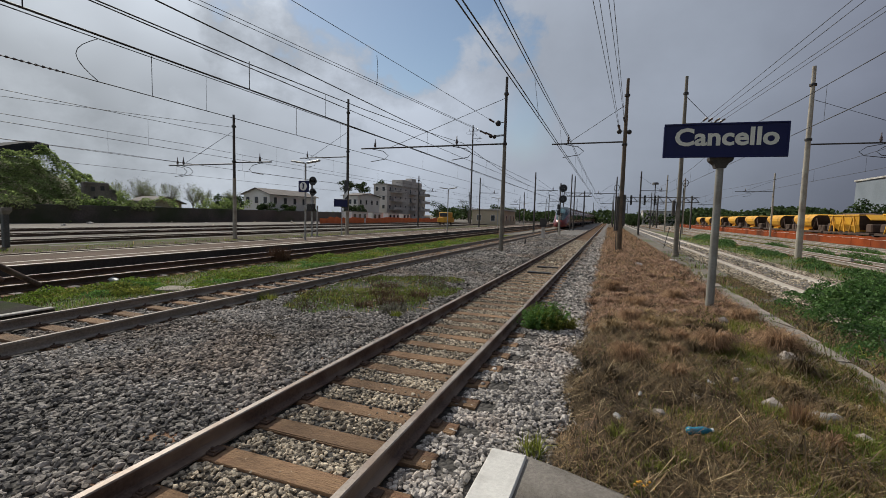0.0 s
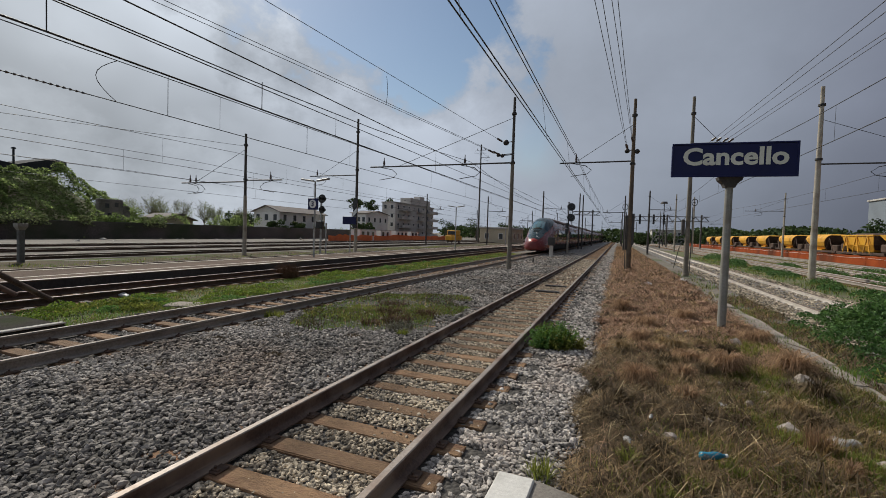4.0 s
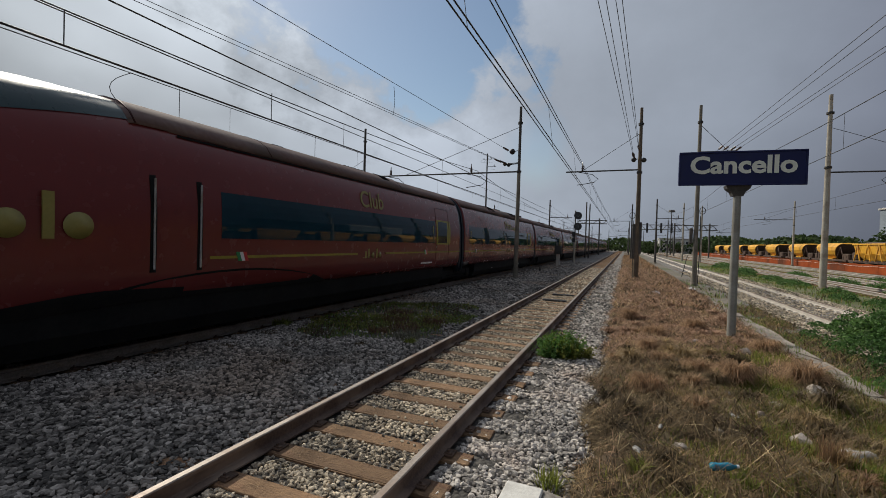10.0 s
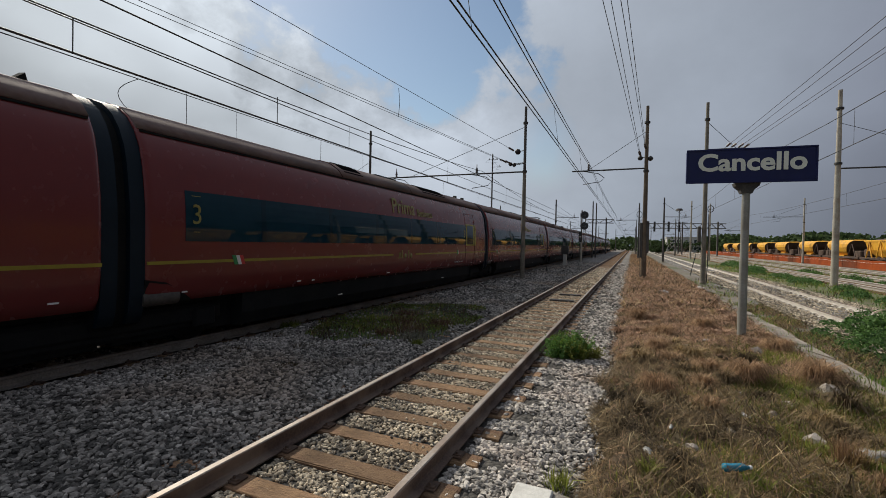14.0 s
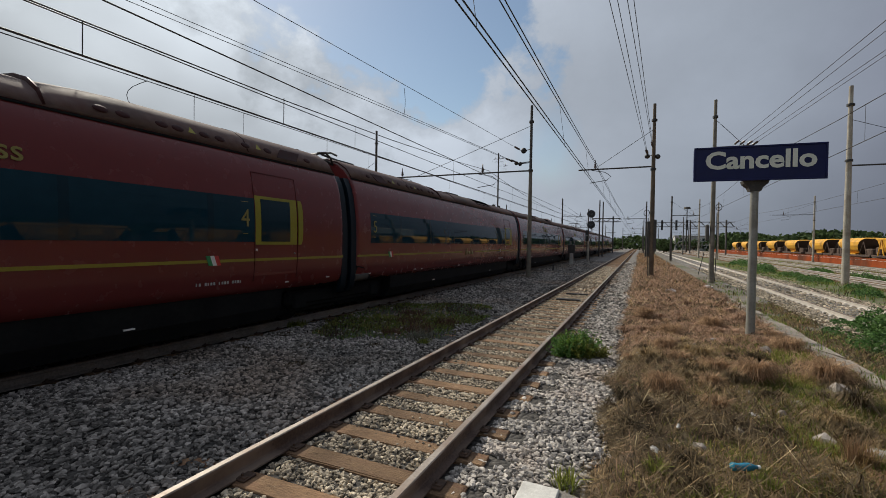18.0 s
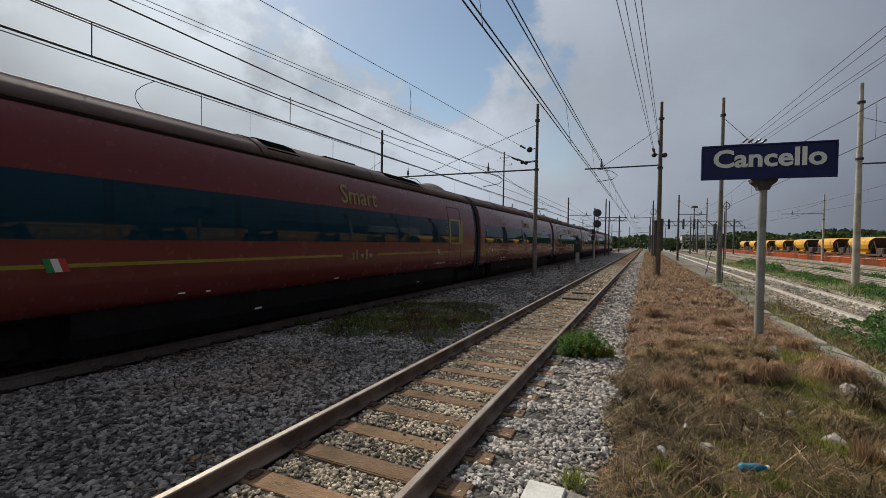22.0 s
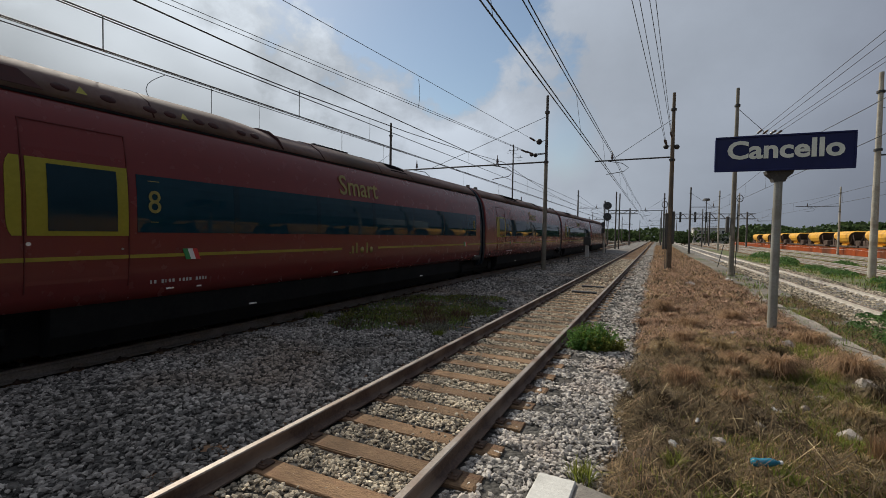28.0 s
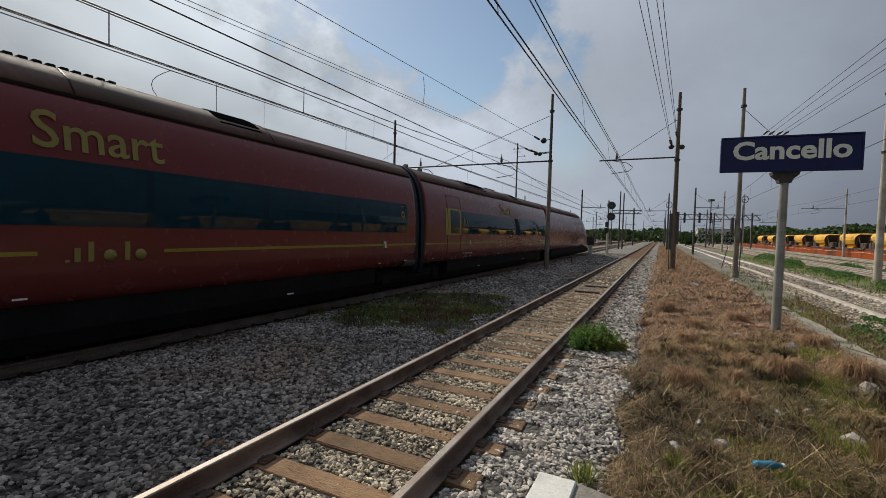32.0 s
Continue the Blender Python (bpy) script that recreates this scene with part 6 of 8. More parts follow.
def blades(pts, h, w, material, name, lean=0.6):
    n = len(pts)
    ang = rng.uniform(0, 2 * np.pi, n)
    hh = h * rng.uniform(0.5, 1.4, n)
    ln = rng.uniform(0.0, lean, n) * hh
    d = np.stack([np.cos(ang), np.sin(ang), np.zeros(n)], 1)
    s = np.stack([-np.sin(ang + 0.7), np.cos(ang + 0.7), np.zeros(n)], 1) * (w * rng.uniform(0.6, 1.4, n))[:, None]
    mid = pts + d * (ln * 0.35)[:, None] + np.array([0, 0, 1]) * (hh * 0.6)[:, None]
    tip = pts + d * ln[:, None] + np.array([0, 0, 1]) * (hh * np.where(ln > hh * 0.7, 0.75, 1.0))[:, None]
    v = np.stack([pts - s, pts + s, mid + s * 0.6, mid - s * 0.6, tip], 1).reshape(-1, 3)
    o = np.arange(n)[:, None] * 5
    f = np.concatenate([o + np.array([0, 1, 2]), o + np.array([0, 2, 3]), o + np.array([3, 2, 4])], 0)
    return mesh_np(name, v, f, material)


GR = (1 + 5 ** 0.5) / 2
ICO = np.array([[-1, GR, 0], [1, GR, 0], [-1, -GR, 0], [1, -GR, 0], [0, -1, GR], [0, 1, GR], [0, -1, -GR], [0, 1, -GR], [GR, 0, -1], [GR, 0, 1], [-GR, 0, -1], [-GR, 0, 1]]) / 1.9
ICOF = np.array([[0, 11, 5], [0, 5, 1], [0, 1, 7], [0, 7, 10], [0, 10, 11], [1, 5, 9], [5, 11, 4], [11, 10, 2], [10, 7, 6], [7, 1, 8], [3, 9, 4], [3, 4, 2], [3, 2, 6], [3, 6, 8], [3, 8, 9], [4, 9, 5], [2, 4, 11], [6, 2, 10], [8, 6, 7], [9, 8, 1]])


def stones(pts, size, name, material=M_STONE):
    """Angular lumps of broken rock, each with its own shape and turn."""
    n = len(pts)
    v = ICO[None] * rng.uniform(0.62, 1.34, (n, 12, 1)) * (size * rng.uniform(0.5, 1.4, n))[:, None, None] * np.stack([rng.uniform(0.9, 1.35, n), rng.uniform(0.7, 1.0, n), rng.uniform(0.55, 0.85, n)], 1)[:, None, :]
    a = rng.uniform(0, 2 * np.pi, n)
    t = rng.normal(0, 0.5, n)
    ca, sa, ct, st = np.cos(a), np.sin(a), np.cos(t), np.sin(t)
    y1, z1 = v[..., 1] * ct[:, None] - v[..., 2] * st[:, None], v[..., 1] * st[:, None] + v[..., 2] * ct[:, None]
    x2, y2 = v[..., 0] * ca[:, None] - y1 * sa[:, None], v[..., 0] * sa[:, None] + y1 * ca[:, None]
    v = np.stack([x2, y2, z1], -1) + pts[:, None, :]
    F = (np.arange(n)[:, None, None] * 12 + ICOF[None]).reshape(-1, 3)
    return mesh_np(name, v.reshape(-1, 3), F, material)


def stuff(name, me, label, category):
    return tagged(new(name, me), label, category, kind="stuff")


# ballast stones near the line
def scatter(x0, x1, y0, y1, per_m2):
    n = int((x1 - x0) * (y1 - y0) * per_m2)
    return rng.uniform(x0, x1, n), rng.uniform(y0, y1, n)


def keep_stones(x, y, tx, left=0.8, right=1.3):
    u = np.abs(x - tx)
    on_sleeper = (x > tx - left) & (x < tx + right) & (np.mod(y + 0.02, 0.6) < 0.275)
    on_rail = np.abs(u - 0.7525) < 0.11
    return ~((on_sleeper & (rng.random(len(x)) > 0.03)) | on_rail)


def ballast_stones():
    for x0, x1, y0, y1, d, size in ((-0.66, 0.66, -1.6, 7, 1250, 0.0195), (-0.66, 0.66, 7, 16, 520, 0.025), (-0.66, 0.66, 16, 40, 110, 0.045), (-5.0, 2.2, -1.6, 5, 720, 0.027), (0.86, 2.2, -1.6, 5, 420, 0.024), (0.9, 1.5, -0.8, 1.8, 520, 0.025), (-4.6, -0.9, -2.7, -1.6, 600, 0.028), (-5.0, 2.2, 5, 11, 460, 0.030), (-7.8, 2.2, 11, 26, 115, 0.046), (-7.8, -5.0, -1.2, 11, 300, 0.029), (6.7, 10.2, 8, 20, 200, 0.029), (6.7, 10.2, 20, 40, 60, 0.042), (-7.8, 2.2, 26, 52, 36, 0.06)):
        x, y = scatter(x0, x1, y0, y1, d)
        ok = keep_stones(x, y, T1) & keep_stones(x, y, T2, 1.3, 0.8) & keep_stones(x, y, T5)
        ok &= (x < 2.03 + 0.22 * fnoise(0 * x, y, 1.9) + 0.1 * fnoise(x, y, 5.0) + rng.normal(0, 0.12, len(x))) | (x > 5)
        ok &= ~((x > 1.42) & (y < 0.34))
        if x0 < -1 and x1 > 1:
            ok &= np.abs(x) > 0.66
        ok &= ~((np.hypot((x + 3.1) / 2.0, (y - 7.0) / 3.2) < 0.95 + 0.3 * fnoise(x, y, 1.5)) & (rng.random(len(x)) < 0.93))
        x, y = x[ok], y[ok]
        z = (bal(x, y) if x0 < 5 else 0.03 + 0 * x) + 0.008 + size * rng.uniform(-0.35, 0.55, len(x))
        p = np.stack([x, y, z], 1)
        old = ((x < -0.8) & (x > -12)) | ((x > 0.8) & (x < 1.3 + 0.22 * fnoise(x, y, 1.6) + rng.normal(0, 0.1, len(x))) & (y > 5.6))
        if old.any():
            stuff("ballast_stones", stones(p[old], size, "ballast_stones", M_STONED), "loose weathered grey-brown ballast stones", "gravel")
        if x1 == 0.66 or x0 > 5:
            stuff("ballast_stones", stones(p, size, "ballast_stones", M_STONEB), "loose brown-grey ballast stones", "gravel")
        else:
            stuff("ballast_stones", stones(p[~old], size, "ballast_stones"), "loose pale grey ballast stones", "gravel")


ballast_stones()


# ---------------------------------------------------------------- grass and weeds
def field(x0, x1, y0, y1, per_m2, zf, lo=-1.0, seed=0.0, scale=1.2):
    x, y = scatter(x0, x1, y0, y1, per_m2)
    k = fnoise(x, y, scale, seed) + rng.normal(0, 0.15, len(x)) > lo
    x, y = x[k], y[k]
    return np.stack([x, y, zf(x, y)], 1)


def lying(p, ln, w, material, name, lift=0.35):
    """Stalks bent over and lying across one another."""
    n = len(p)
    a = rng.uniform(0, 2 * np.pi, n)
    q = rng.uniform(0.4, 1.5, n)[:, None] * ln
    d = np.stack([np.cos(a), np.sin(a), rng.normal(0, 0.14, n)], 1) * q
    side_ = np.stack([-np.sin(a), np.cos(a), np.zeros(n)], 1)
    s = side_ * (w * rng.uniform(0.6, 1.4, n))[:, None]
    up = np.array([0, 0, 1.0])
    top = p + up * q * lift * (rng.random(n) ** 1.6)[:, None] + side_ * q * rng.normal(0, 0.16, n)[:, None]
    v = np.stack([p - d * 0.5 - s, p - d * 0.5 + s, top + s, top - s, p + d * 0.5 + s * 0.5, p + d * 0.5 - s * 0.5], 1).reshape(-1, 3)
    o = np.arange(n)[:, None] * 6
    return mesh_np(name, v, np.concatenate([o + np.array([0, 1, 2, 3]), o + np.array([3, 2, 4, 5])], 0), material)


M_BRAMBLE = mat("bramble", (0.072, 0.047, 0.021), (0.18, 0.121, 0.054), 0.85, bump=0, island=True, rand=0.5, s1=1.1, s2=9)
M_STALK = mat("pale_straw", (0.38, 0.285, 0.14), (0.60, 0.49, 0.29), 0.8, bump=0, island=True, rand=0.4)
M_THATCH = mat("tan_thatch", (0.20, 0.135, 0.066), (0.43, 0.305, 0.145), 0.85, bump=0, island=True, rand=0.55, s1=1.1, s2=9, trans=0.2)


M_FADED = mat("faded_thatch", (0.24, 0.14, 0.085), (0.47, 0.30, 0.195), 0.85, bump=0, island=True, rand=0.5, s1=0.9, s2=7, trans=0.2)


def meadow(x, y):
    """How far short green grass has taken over the strip, 0 to 1."""
    near = np.clip((x - 2.6) / 1.5, 0.2, 1) * np.clip((9.0 - y) / 3.0, 0, 1)
    return near * np.clip(0.55 + 1.3 * fnoise(x, y, 1.35, 9.0) + 0.5 * fnoise(x, y, 3.6, 2.0), 0, 1)


def dry_grass():
    grow = lambda p: p[p[:, 0] > 2.06 + 0.22 * fnoise(0 * p[:, 0], p[:, 1], 1.9) + 0.1 * fnoise(p[:, 0], p[:, 1], 5.0) + rng.normal(0, 0.08, len(p))]
    clear = lambda p: p[~((p[:, 1] < 0.42 - 0.40 * (p[:, 0] - 1.8) + 0.05 * fnoise(p[:, 0], p[:, 1], 7.0)) & (p[:, 1] < 0.45))]
    over = lambda x, y: strip(x, y) + 0.02
    # thatch of fallen stalks, in patches of brown and tan with soil between
    for y0, y1, k, w, ln in ((-0.9, 5, 1.0, 0.0021, 0.20), (5, 12, 0.42, 0.0042, 0.24), (12, 40, 0.11, 0.011, 0.34)):
        for count, material, lo, seed, sc, lift, lab in ((1350, M_BRAMBLE, -0.2, 2.0, 1.5, 0.5, "dark tangled dead bramble stalks"), (1000, M_THATCH, 0.14, 0.0, 1.7, 0.45, "tan thatch of fallen dry grass"), (60, M_STALK, -0.2, 5.0, 1.0, 0.3, "pale fallen grass stalks"), (1700, M_FADED, -0.75, 4.0, 0.8, 0.4, "faded pinkish-brown mat of fallen grass"), (380, M_STRAWD, -0.6, 7.0, 1.3, 0.5, "thin dark dead grass on the strip")):
            p = grow(clear(field(1.6, 5.3, y0, y1, count * k, over, lo, seed, sc)))
            p = p[rng.random(len(p)) > 0.85 * meadow(p[:, 0], p[:, 1])]
            away = np.clip((p[:, 1] - 3.5 + 1.2 * fnoise(p[:, 0], p[:, 1], 1.1, 3.0)) / 2.6, 0, 1)
            if material is M_FADED:
                p = p[rng.random(len(p)) < 0.10 + 0.9 * away]
            elif material is not M_STALK:
                p = p[rng.random(len(p)) > (0.8 if material is not M_THATCH else 0.4) * away]
            if material is M_BRAMBLE and y1 == 5:
                thick = p[rng.random(len(p)) < 0.3] + np.array([0, 0, 0.03])
                stuff("bramble_stems", lying(thick, 0.34, 0.0031, M_BRAMBLE, "bramble_stems", 0.55), "thick dead bramble stems arching over one another", "grass")
                pale_ = p[rng.random(len(p)) < 0.035] + np.array([0, 0, 0.05])
                stuff("fallen_stalks", lying(pale_, 0.32, 0.0020, M_STALK, "fallen_stalks", 0.5), "pale dry stalks caught in the tangle", "grass")
            stuff("fallen_stalks", lying(p, ln * (1.3 if material is M_STALK else 1.0), w * (0.75 if material is M_STALK else 1.0), material, "fallen_stalks", lift), lab, "grass")
    # standing remains
    for y0, y1, k, w, h in ((-0.9, 5, 1.0, 0.0026, 0.10), (5, 12, 0.5, 0.0048, 0.12), (12, 40, 0.16, 0.012, 0.15)):
        p = grow(clear(field(1.6, 5.3, y0, y1, 520 * k, strip, 0.3, 0.0, 1.5)))
        stuff("dry_grass", blades(p, h, w, M_STRAW2, "dry_grass", 1.9), "matted dry brown grass on the strip", "grass")
        p = grow(clear(field(1.6, 5.3, y0, y1, 330 * k, strip, -0.6)))
        p = p[rng.random(len(p)) > 0.7 * np.clip((p[:, 1] - 5.5) / 2.5, 0, 1)]
        stuff("dry_grass", blades(p, h, w, M_STRAWD, "dry_grass", 1.6), "thin dark dead grass on the strip", "grass")
    p = grow(field(1.6, 5.2, 40, 110, 22, strip, -0.2, 0.0, 0.5))
    stuff("dry_grass", blades(p, 0.22, 0.035, M_STRAW2, "dry_grass", 1.2), "dry grass far along the strip", "grass")
    p = clear(field(2.1, 5.3, -0.8, 9, 420, strip, 0.38, 6.0, 1.1))
    stuff("green_grass", blades(p, 0.08, 0.004, M_BLADE2, "green_grass", 1.2), "sparse green grass among the dry grass", "grass")
    for material, count, h, lab in ((M_OLIVE, 1800, 0.07, "short olive grass among the dry grass"), (M_BLADE2, 1200, 0.075, "short yellow-green grass on the strip"), (M_BLADE, 700, 0.06, "bright green grass on the strip"), (M_STRAW, 900, 0.08, "straw-coloured grass among the green")):
        p = clear(field(2.4, 5.35, -0.9, 9, count, strip, -2.0))
        p = p[rng.random(len(p)) < meadow(p[:, 0], p[:, 1]) * np.clip((10.5 - p[:, 1]) / 8.0, 0.2, 1)]
        stuff("green_grass", blades(p, h, 0.0038, material, "green_grass", 1.5), lab, "grass")
    for material, count, lo, seed, lab in ((M_BLADE, 1500, 0.0, 8.0, "bright green grass along the kerb"), (M_BLADE2, 2600, -0.35, 11.0, "yellow-green grass along the kerb"), (M_STRAW, 2000, -0.25, 13.0, "straw-coloured grass along the kerb")):
        p = clear(field(3.5, 5.4, -0.6, 4.8, count, lambda x, y: strip(x, y) + 0.02, lo, seed, 1.1))
        p = p[rng.random(len(p)) < np.clip((p[:, 0] - 3.55) / 0.8, 0.05, 1)]
        stuff("green_grass", blades(p, 0.085, 0.0042, material, "green_grass", 1.4), lab, "grass")
    for material, count, lo in ((M_BRAMBLE, 520, -0.3), (M_THATCH, 300, 0.0), (M_BLADE2, 260, 0.25)):
        p = field(5.65, 6.95, 1, 16, count, lambda x, y: -0.06 + 0.035 * fnoise(x, y, 2.5), lo, 3.0 + lo, 1.4)
        stuff("verge_growth", lying(p, 0.22, 0.005, material, "verge_growth", 0.6), "dry stalks and weeds on the soil beside the kerb", "grass")
    p = field(5.72, 6.9, 3, 13, 520, lambda x, y: -0.06 + 0.035 * fnoise(x, y, 2.5), 0.22, 12.0, 0.9)
    stuff("green_grass", blades(p, 0.09, 0.005, M_LEAF, "green_grass", 1.3), "green grass on the soil beside the kerb", "grass")
    p = field(5.2, 5.75, 1, 16, 260, lambda x, y: 0 * x + 0.09, 0.1, 1.0, 1.5)
    stuff("green_grass", blades(p, 0.1, 0.005, M_BLADE, "green_grass", 1.0), "grass creeping over the kerb", "grass")


dry_grass()


def green_grass():
    for x0, x1, y0, y1, d, h, lo in ((-10.0, -7.2, 1.0, 16, 620, 0.065, -0.02), (-10.0, -7.2, 16, 45, 150, 0.11, -0.05), (-4.8, -1.3, 3.7, 10.6, 620, 0.06, -0.05), (5.6, 7.0, 2, 12, 170, 0.07, 0.30), (5.6, 7.0, 12, 30, 60, 0.1, 0.30), (10.3, 13.6, 8, 60, 40, 0.16, 0.22), (15.5, 22, 15, 80, 14, 0.22, 0.15), (-23.0, -19.5, 5, 60, 40, 0.10, 0.30)):
        zf = lambda x, y: 0 * x - 0.05 if x0 != -4.8 else bal(x, y) + 0.0
        for density, hk, material, seed, lab in ((1.0, 1.0, M_BLADE, 0.0, "green grass growing between the tracks"), (0.5, 1.0, M_LEAF, 1.5, "dark green grass growing between the tracks"), (0.7, 1.0, M_BLADE2, 2.5, "yellow-green grass growing between the tracks"), (0.35, 0.8, M_OLIVE, 2.5, "olive grass growing between the tracks"), (0.3, 1.3, M_STRAWD, 5.0, "dark dead stalks among green grass"), (0.08, 1.5, M_STRAW, 7.0, "dry stalks among green grass")):
            p = field(x0, x1, y0, y1, d * density * 0.93, zf, lo, x0 + seed, 0.9)
            if x0 == -4.8:
                e = np.hypot((p[:, 0] + 3.1) / 2.0, (p[:, 1] - 7.0) / 3.2)
                p = p[e < 0.95 + 0.25 * fnoise(p[:, 0], p[:, 1], 1.5)]
            if x0 == -4.8 and material in (M_STRAWD, M_OLIVE):
                p = np.concatenate([p, p + rng.normal(0, 0.08, p.shape) * np.array([1, 1, 0]), p + rng.normal(0, 0.15, p.shape) * np.array([1, 1, 0])])
            stuff("green_grass", blades(p, h * hk, 0.0055 if y1 < 23 else 0.013, material, "green_grass", 1.2), lab, "grass")


green_grass()


def tuft(x, y, z, r, h, n, material, name, label, lean=0.8, w=0.004):
    a, q = rng.uniform(0, 2 * np.pi, n), np.sqrt(rng.random(n)) * r
    p = np.stack([x + np.cos(a) * q, y + np.sin(a) * q, np.full(n, z)], 1)
    return tagged(new(name, blades(p, h, w, material, name, lean)), label, "plant", "grass tufts")


def mop(x, y, z, r, h, n, material, name, label, w):
    """A clump whose blades rise from the middle and curl over outwards."""
    a = rng.uniform(0, 2 * np.pi, n)
    d = np.stack([np.cos(a), np.sin(a), np.zeros(n)], 1)
    s = np.stack([-np.sin(a), np.cos(a), np.zeros(n)], 1) * (w * rng.uniform(0.6, 1.4, n))[:, None]
    ln = (r * rng.uniform(0.35, 1.25, n))[:, None]
    hh = (h * rng.uniform(0.45, 1.15, n))[:, None]
    up = np.array([0, 0, 1.0])
    p0 = np.array([x, y, z]) + d * (r * 0.3 * rng.random(n))[:, None]
    twist = np.cross(d, up) * (ln * rng.normal(0, 0.25, n)[:, None])
    p1 = p0 + d * ln * 0.3 + up * hh * 0.75
    p2 = p0 + d * ln * 0.75 + up * hh * 0.95 + twist * 0.5
    p3 = p0 + d * ln * 1.15 + up * hh * rng.uniform(0.1, 0.7, n)[:, None] + twist
    v = np.stack([p0 - s, p0 + s, p1 + s, p1 - s, p2 + s * 0.7, p2 - s * 0.7, p3], 1).reshape(-1, 3)
    o = np.arange(n)[:, None] * 7
    tri = [(0, 1, 2), (0, 2, 3), (3, 2, 4), (3, 4, 5), (5, 4, 6)]
    f = np.concatenate([o + np.array(t) for t in tri], 0)
    return tagged(new(name, mesh_np(name, v, f, material)), label, "plant", "grass tufts")


for x, y, r, h in ((2.66, 3.2, 0.17, 0.26), (3.42, 4.6, 0.16, 0.22), (3.9, 4.4, 0.22, 0.26), (4.8, 4.7, 0.25, 0.28), (4.65, 0.55, 0.2, 0.32), (3.0, 7.5, 0.2, 0.25), (2.5, 9.5, 0.2, 0.25), (3.9, 8.8, 0.2, 0.24), (4.9, 7.0, 0.22, 0.25), (2.8, 5.9, 0.17, 0.2)):
    mop(x, y, float(strip(np.array(x), np.array(y))), r * 1.3, h * 1.1, 760, M_STRAW2, "grass_tuft", "reddish dry grass tuft on the strip", 0.004)
def feather_bush(x, y, z, r, h, stems, material, label):
    """Many fine stems that fan out from the root, each set with small leaves."""
    a, q = rng.uniform(0, 2 * np.pi, stems), np.sqrt(rng.random(stems))
    root = np.stack([x + np.cos(a) * q * r * 0.55, y + np.sin(a) * q * r * 0.55, np.full(stems, z)], 1)
    reach = h * rng.uniform(0.45, 1.15, stems) * (1.0 - 0.3 * q)
    tip = root + np.stack([np.cos(a) * q * r * 0.6, np.sin(a) * q * r * 0.6, reach], 1) + rng.normal(0, 0.05, (stems, 3)) * np.array([1, 1, 0.2])
    u = rng.uniform(0.15, 1.05, (stems, 26, 1))
    p = (root[:, None] + (tip - root)[:, None] * u + rng.normal(0, 0.014, (stems, 26, 3))).reshape(-1, 3)
    return tagged(new("green_bush", leaf_cloud(p, 0.034, material, "green_bush")), label, "plant", "green bushes")


for k, m in enumerate((M_STRAW2, M_STRAW2, M_STRAW)):
    tuft(4.10 + 0.04 * k, 1.86 - 0.03 * k, float(strip(np.array(4.1), np.array(1.86))), 0.06 + 0.02 * k, 0.26 - 0.03 * k, 150, m, "grass_tuft", "upright ragged tuft of orange-brown grass", 0.9, 0.0035)
for x, y, r, h, n, m in ((1.18, 4.95, 0.26, 0.42, 110, M_LEAF), (1.42, 5.15, 0.29, 0.50, 130, M_LEAF), (1.28, 5.1, 0.26, 0.46, 130, M_BLADE), (1.45, 5.0, 0.26, 0.40, 90, M_BLADE2), (1.66, 5.2, 0.2, 0.24, 70, M_OLIVE)):
    feather_bush(x, y, -0.03, r, h, n, m, "dense green feathery bush beside the rail")

tr = random.Random(11)
KINDS = ((M_STRAW2, "pale reddish curled tuft of dry grass"), (M_THATCH, "tan-coloured curled tuft of dry grass"), (M_STRAWD, "dark tangled tuft of dead grass"), (M_STRAW2, "pale reddish curled tuft of dry grass"), (M_THATCH, "tan curled tuft of dry grass"), (M_STRAWD, "dark tangled tuft of dead grass"))
for k in range(250):
    x, y = tr.uniform(2.05, 5.25), -0.3 + 21 * tr.random() ** 1.45
    if y < 0.9 - 0.5 * (x - 2.0) or any((x - a) ** 2 + (y - b) ** 2 < 0.12 for a, b in ((3.1, 1.05), (4.35, 1.95), (3.17, 1.22))):
        continue
    far_ = min(1.0, max(0.0, (y - 1.5) / 6))
    kind = tr.choice(KINDS[2:] + KINDS[1:2]) if tr.random() > 0.25 + 0.5 * far_ else tr.choice(KINDS[:2])
    if y < 5.0 and kind[0] in (M_THATCH, M_STRAW2) and tr.random() < 0.6:
        kind = (M_BRAMBLE, "brown tangled tuft of dead stalks")
    if y > 6.2 and tr.random() < 0.8:
        kind = (M_FADED, "low faded tuft of pinkish-brown grass")
    r = tr.uniform(0.10, 0.26) * (0.62 if y < 2.4 else 1.0)
    mop(x, y, float(strip(np.array(x), np.array(y))) - 0.01, r, r * tr.uniform(0.6, 1.15) * (0.62 if y > 6.2 else 1.0), 230, kind[0], "grass_tuft", kind[1], 0.0030 + 0.0005 * max(0, y))
for x, y, r, h in ((1.80, 0.62, 0.09, 0.2), (2.5, 0.92, 0.08, 0.12), (2.75, 0.55, 0.1, 0.12), (2.95, 0.75, 0.1, 0.1), (3.3, 1.1, 0.09, 0.12), (-1.5, 4.55, 0.1, 0.14), (-4.85, 4.75, 0.22, 0.16), (4.4, 5.8, 0.25, 0.13), (4.75, 6.1, 0.3, 0.15), (-3.4, 5.3, 0.12, 0.12), (4.5, 3.6, 0.25, 0.1)):
    tuft(x, y, float(strip(np.array(x), np.array(y))) if x > 1.7 else -0.03, r, h, 160, M_BLADE2, "weed", "small bright green weed in gravel", 0.9, 0.009)
fl = tuft(2.66, 0.20, 0.085, 0.09, 0.05, 120, M_BLADE2, "dandelion", "low yellow dandelions at the broken paving edge", 1.2, 0.006)
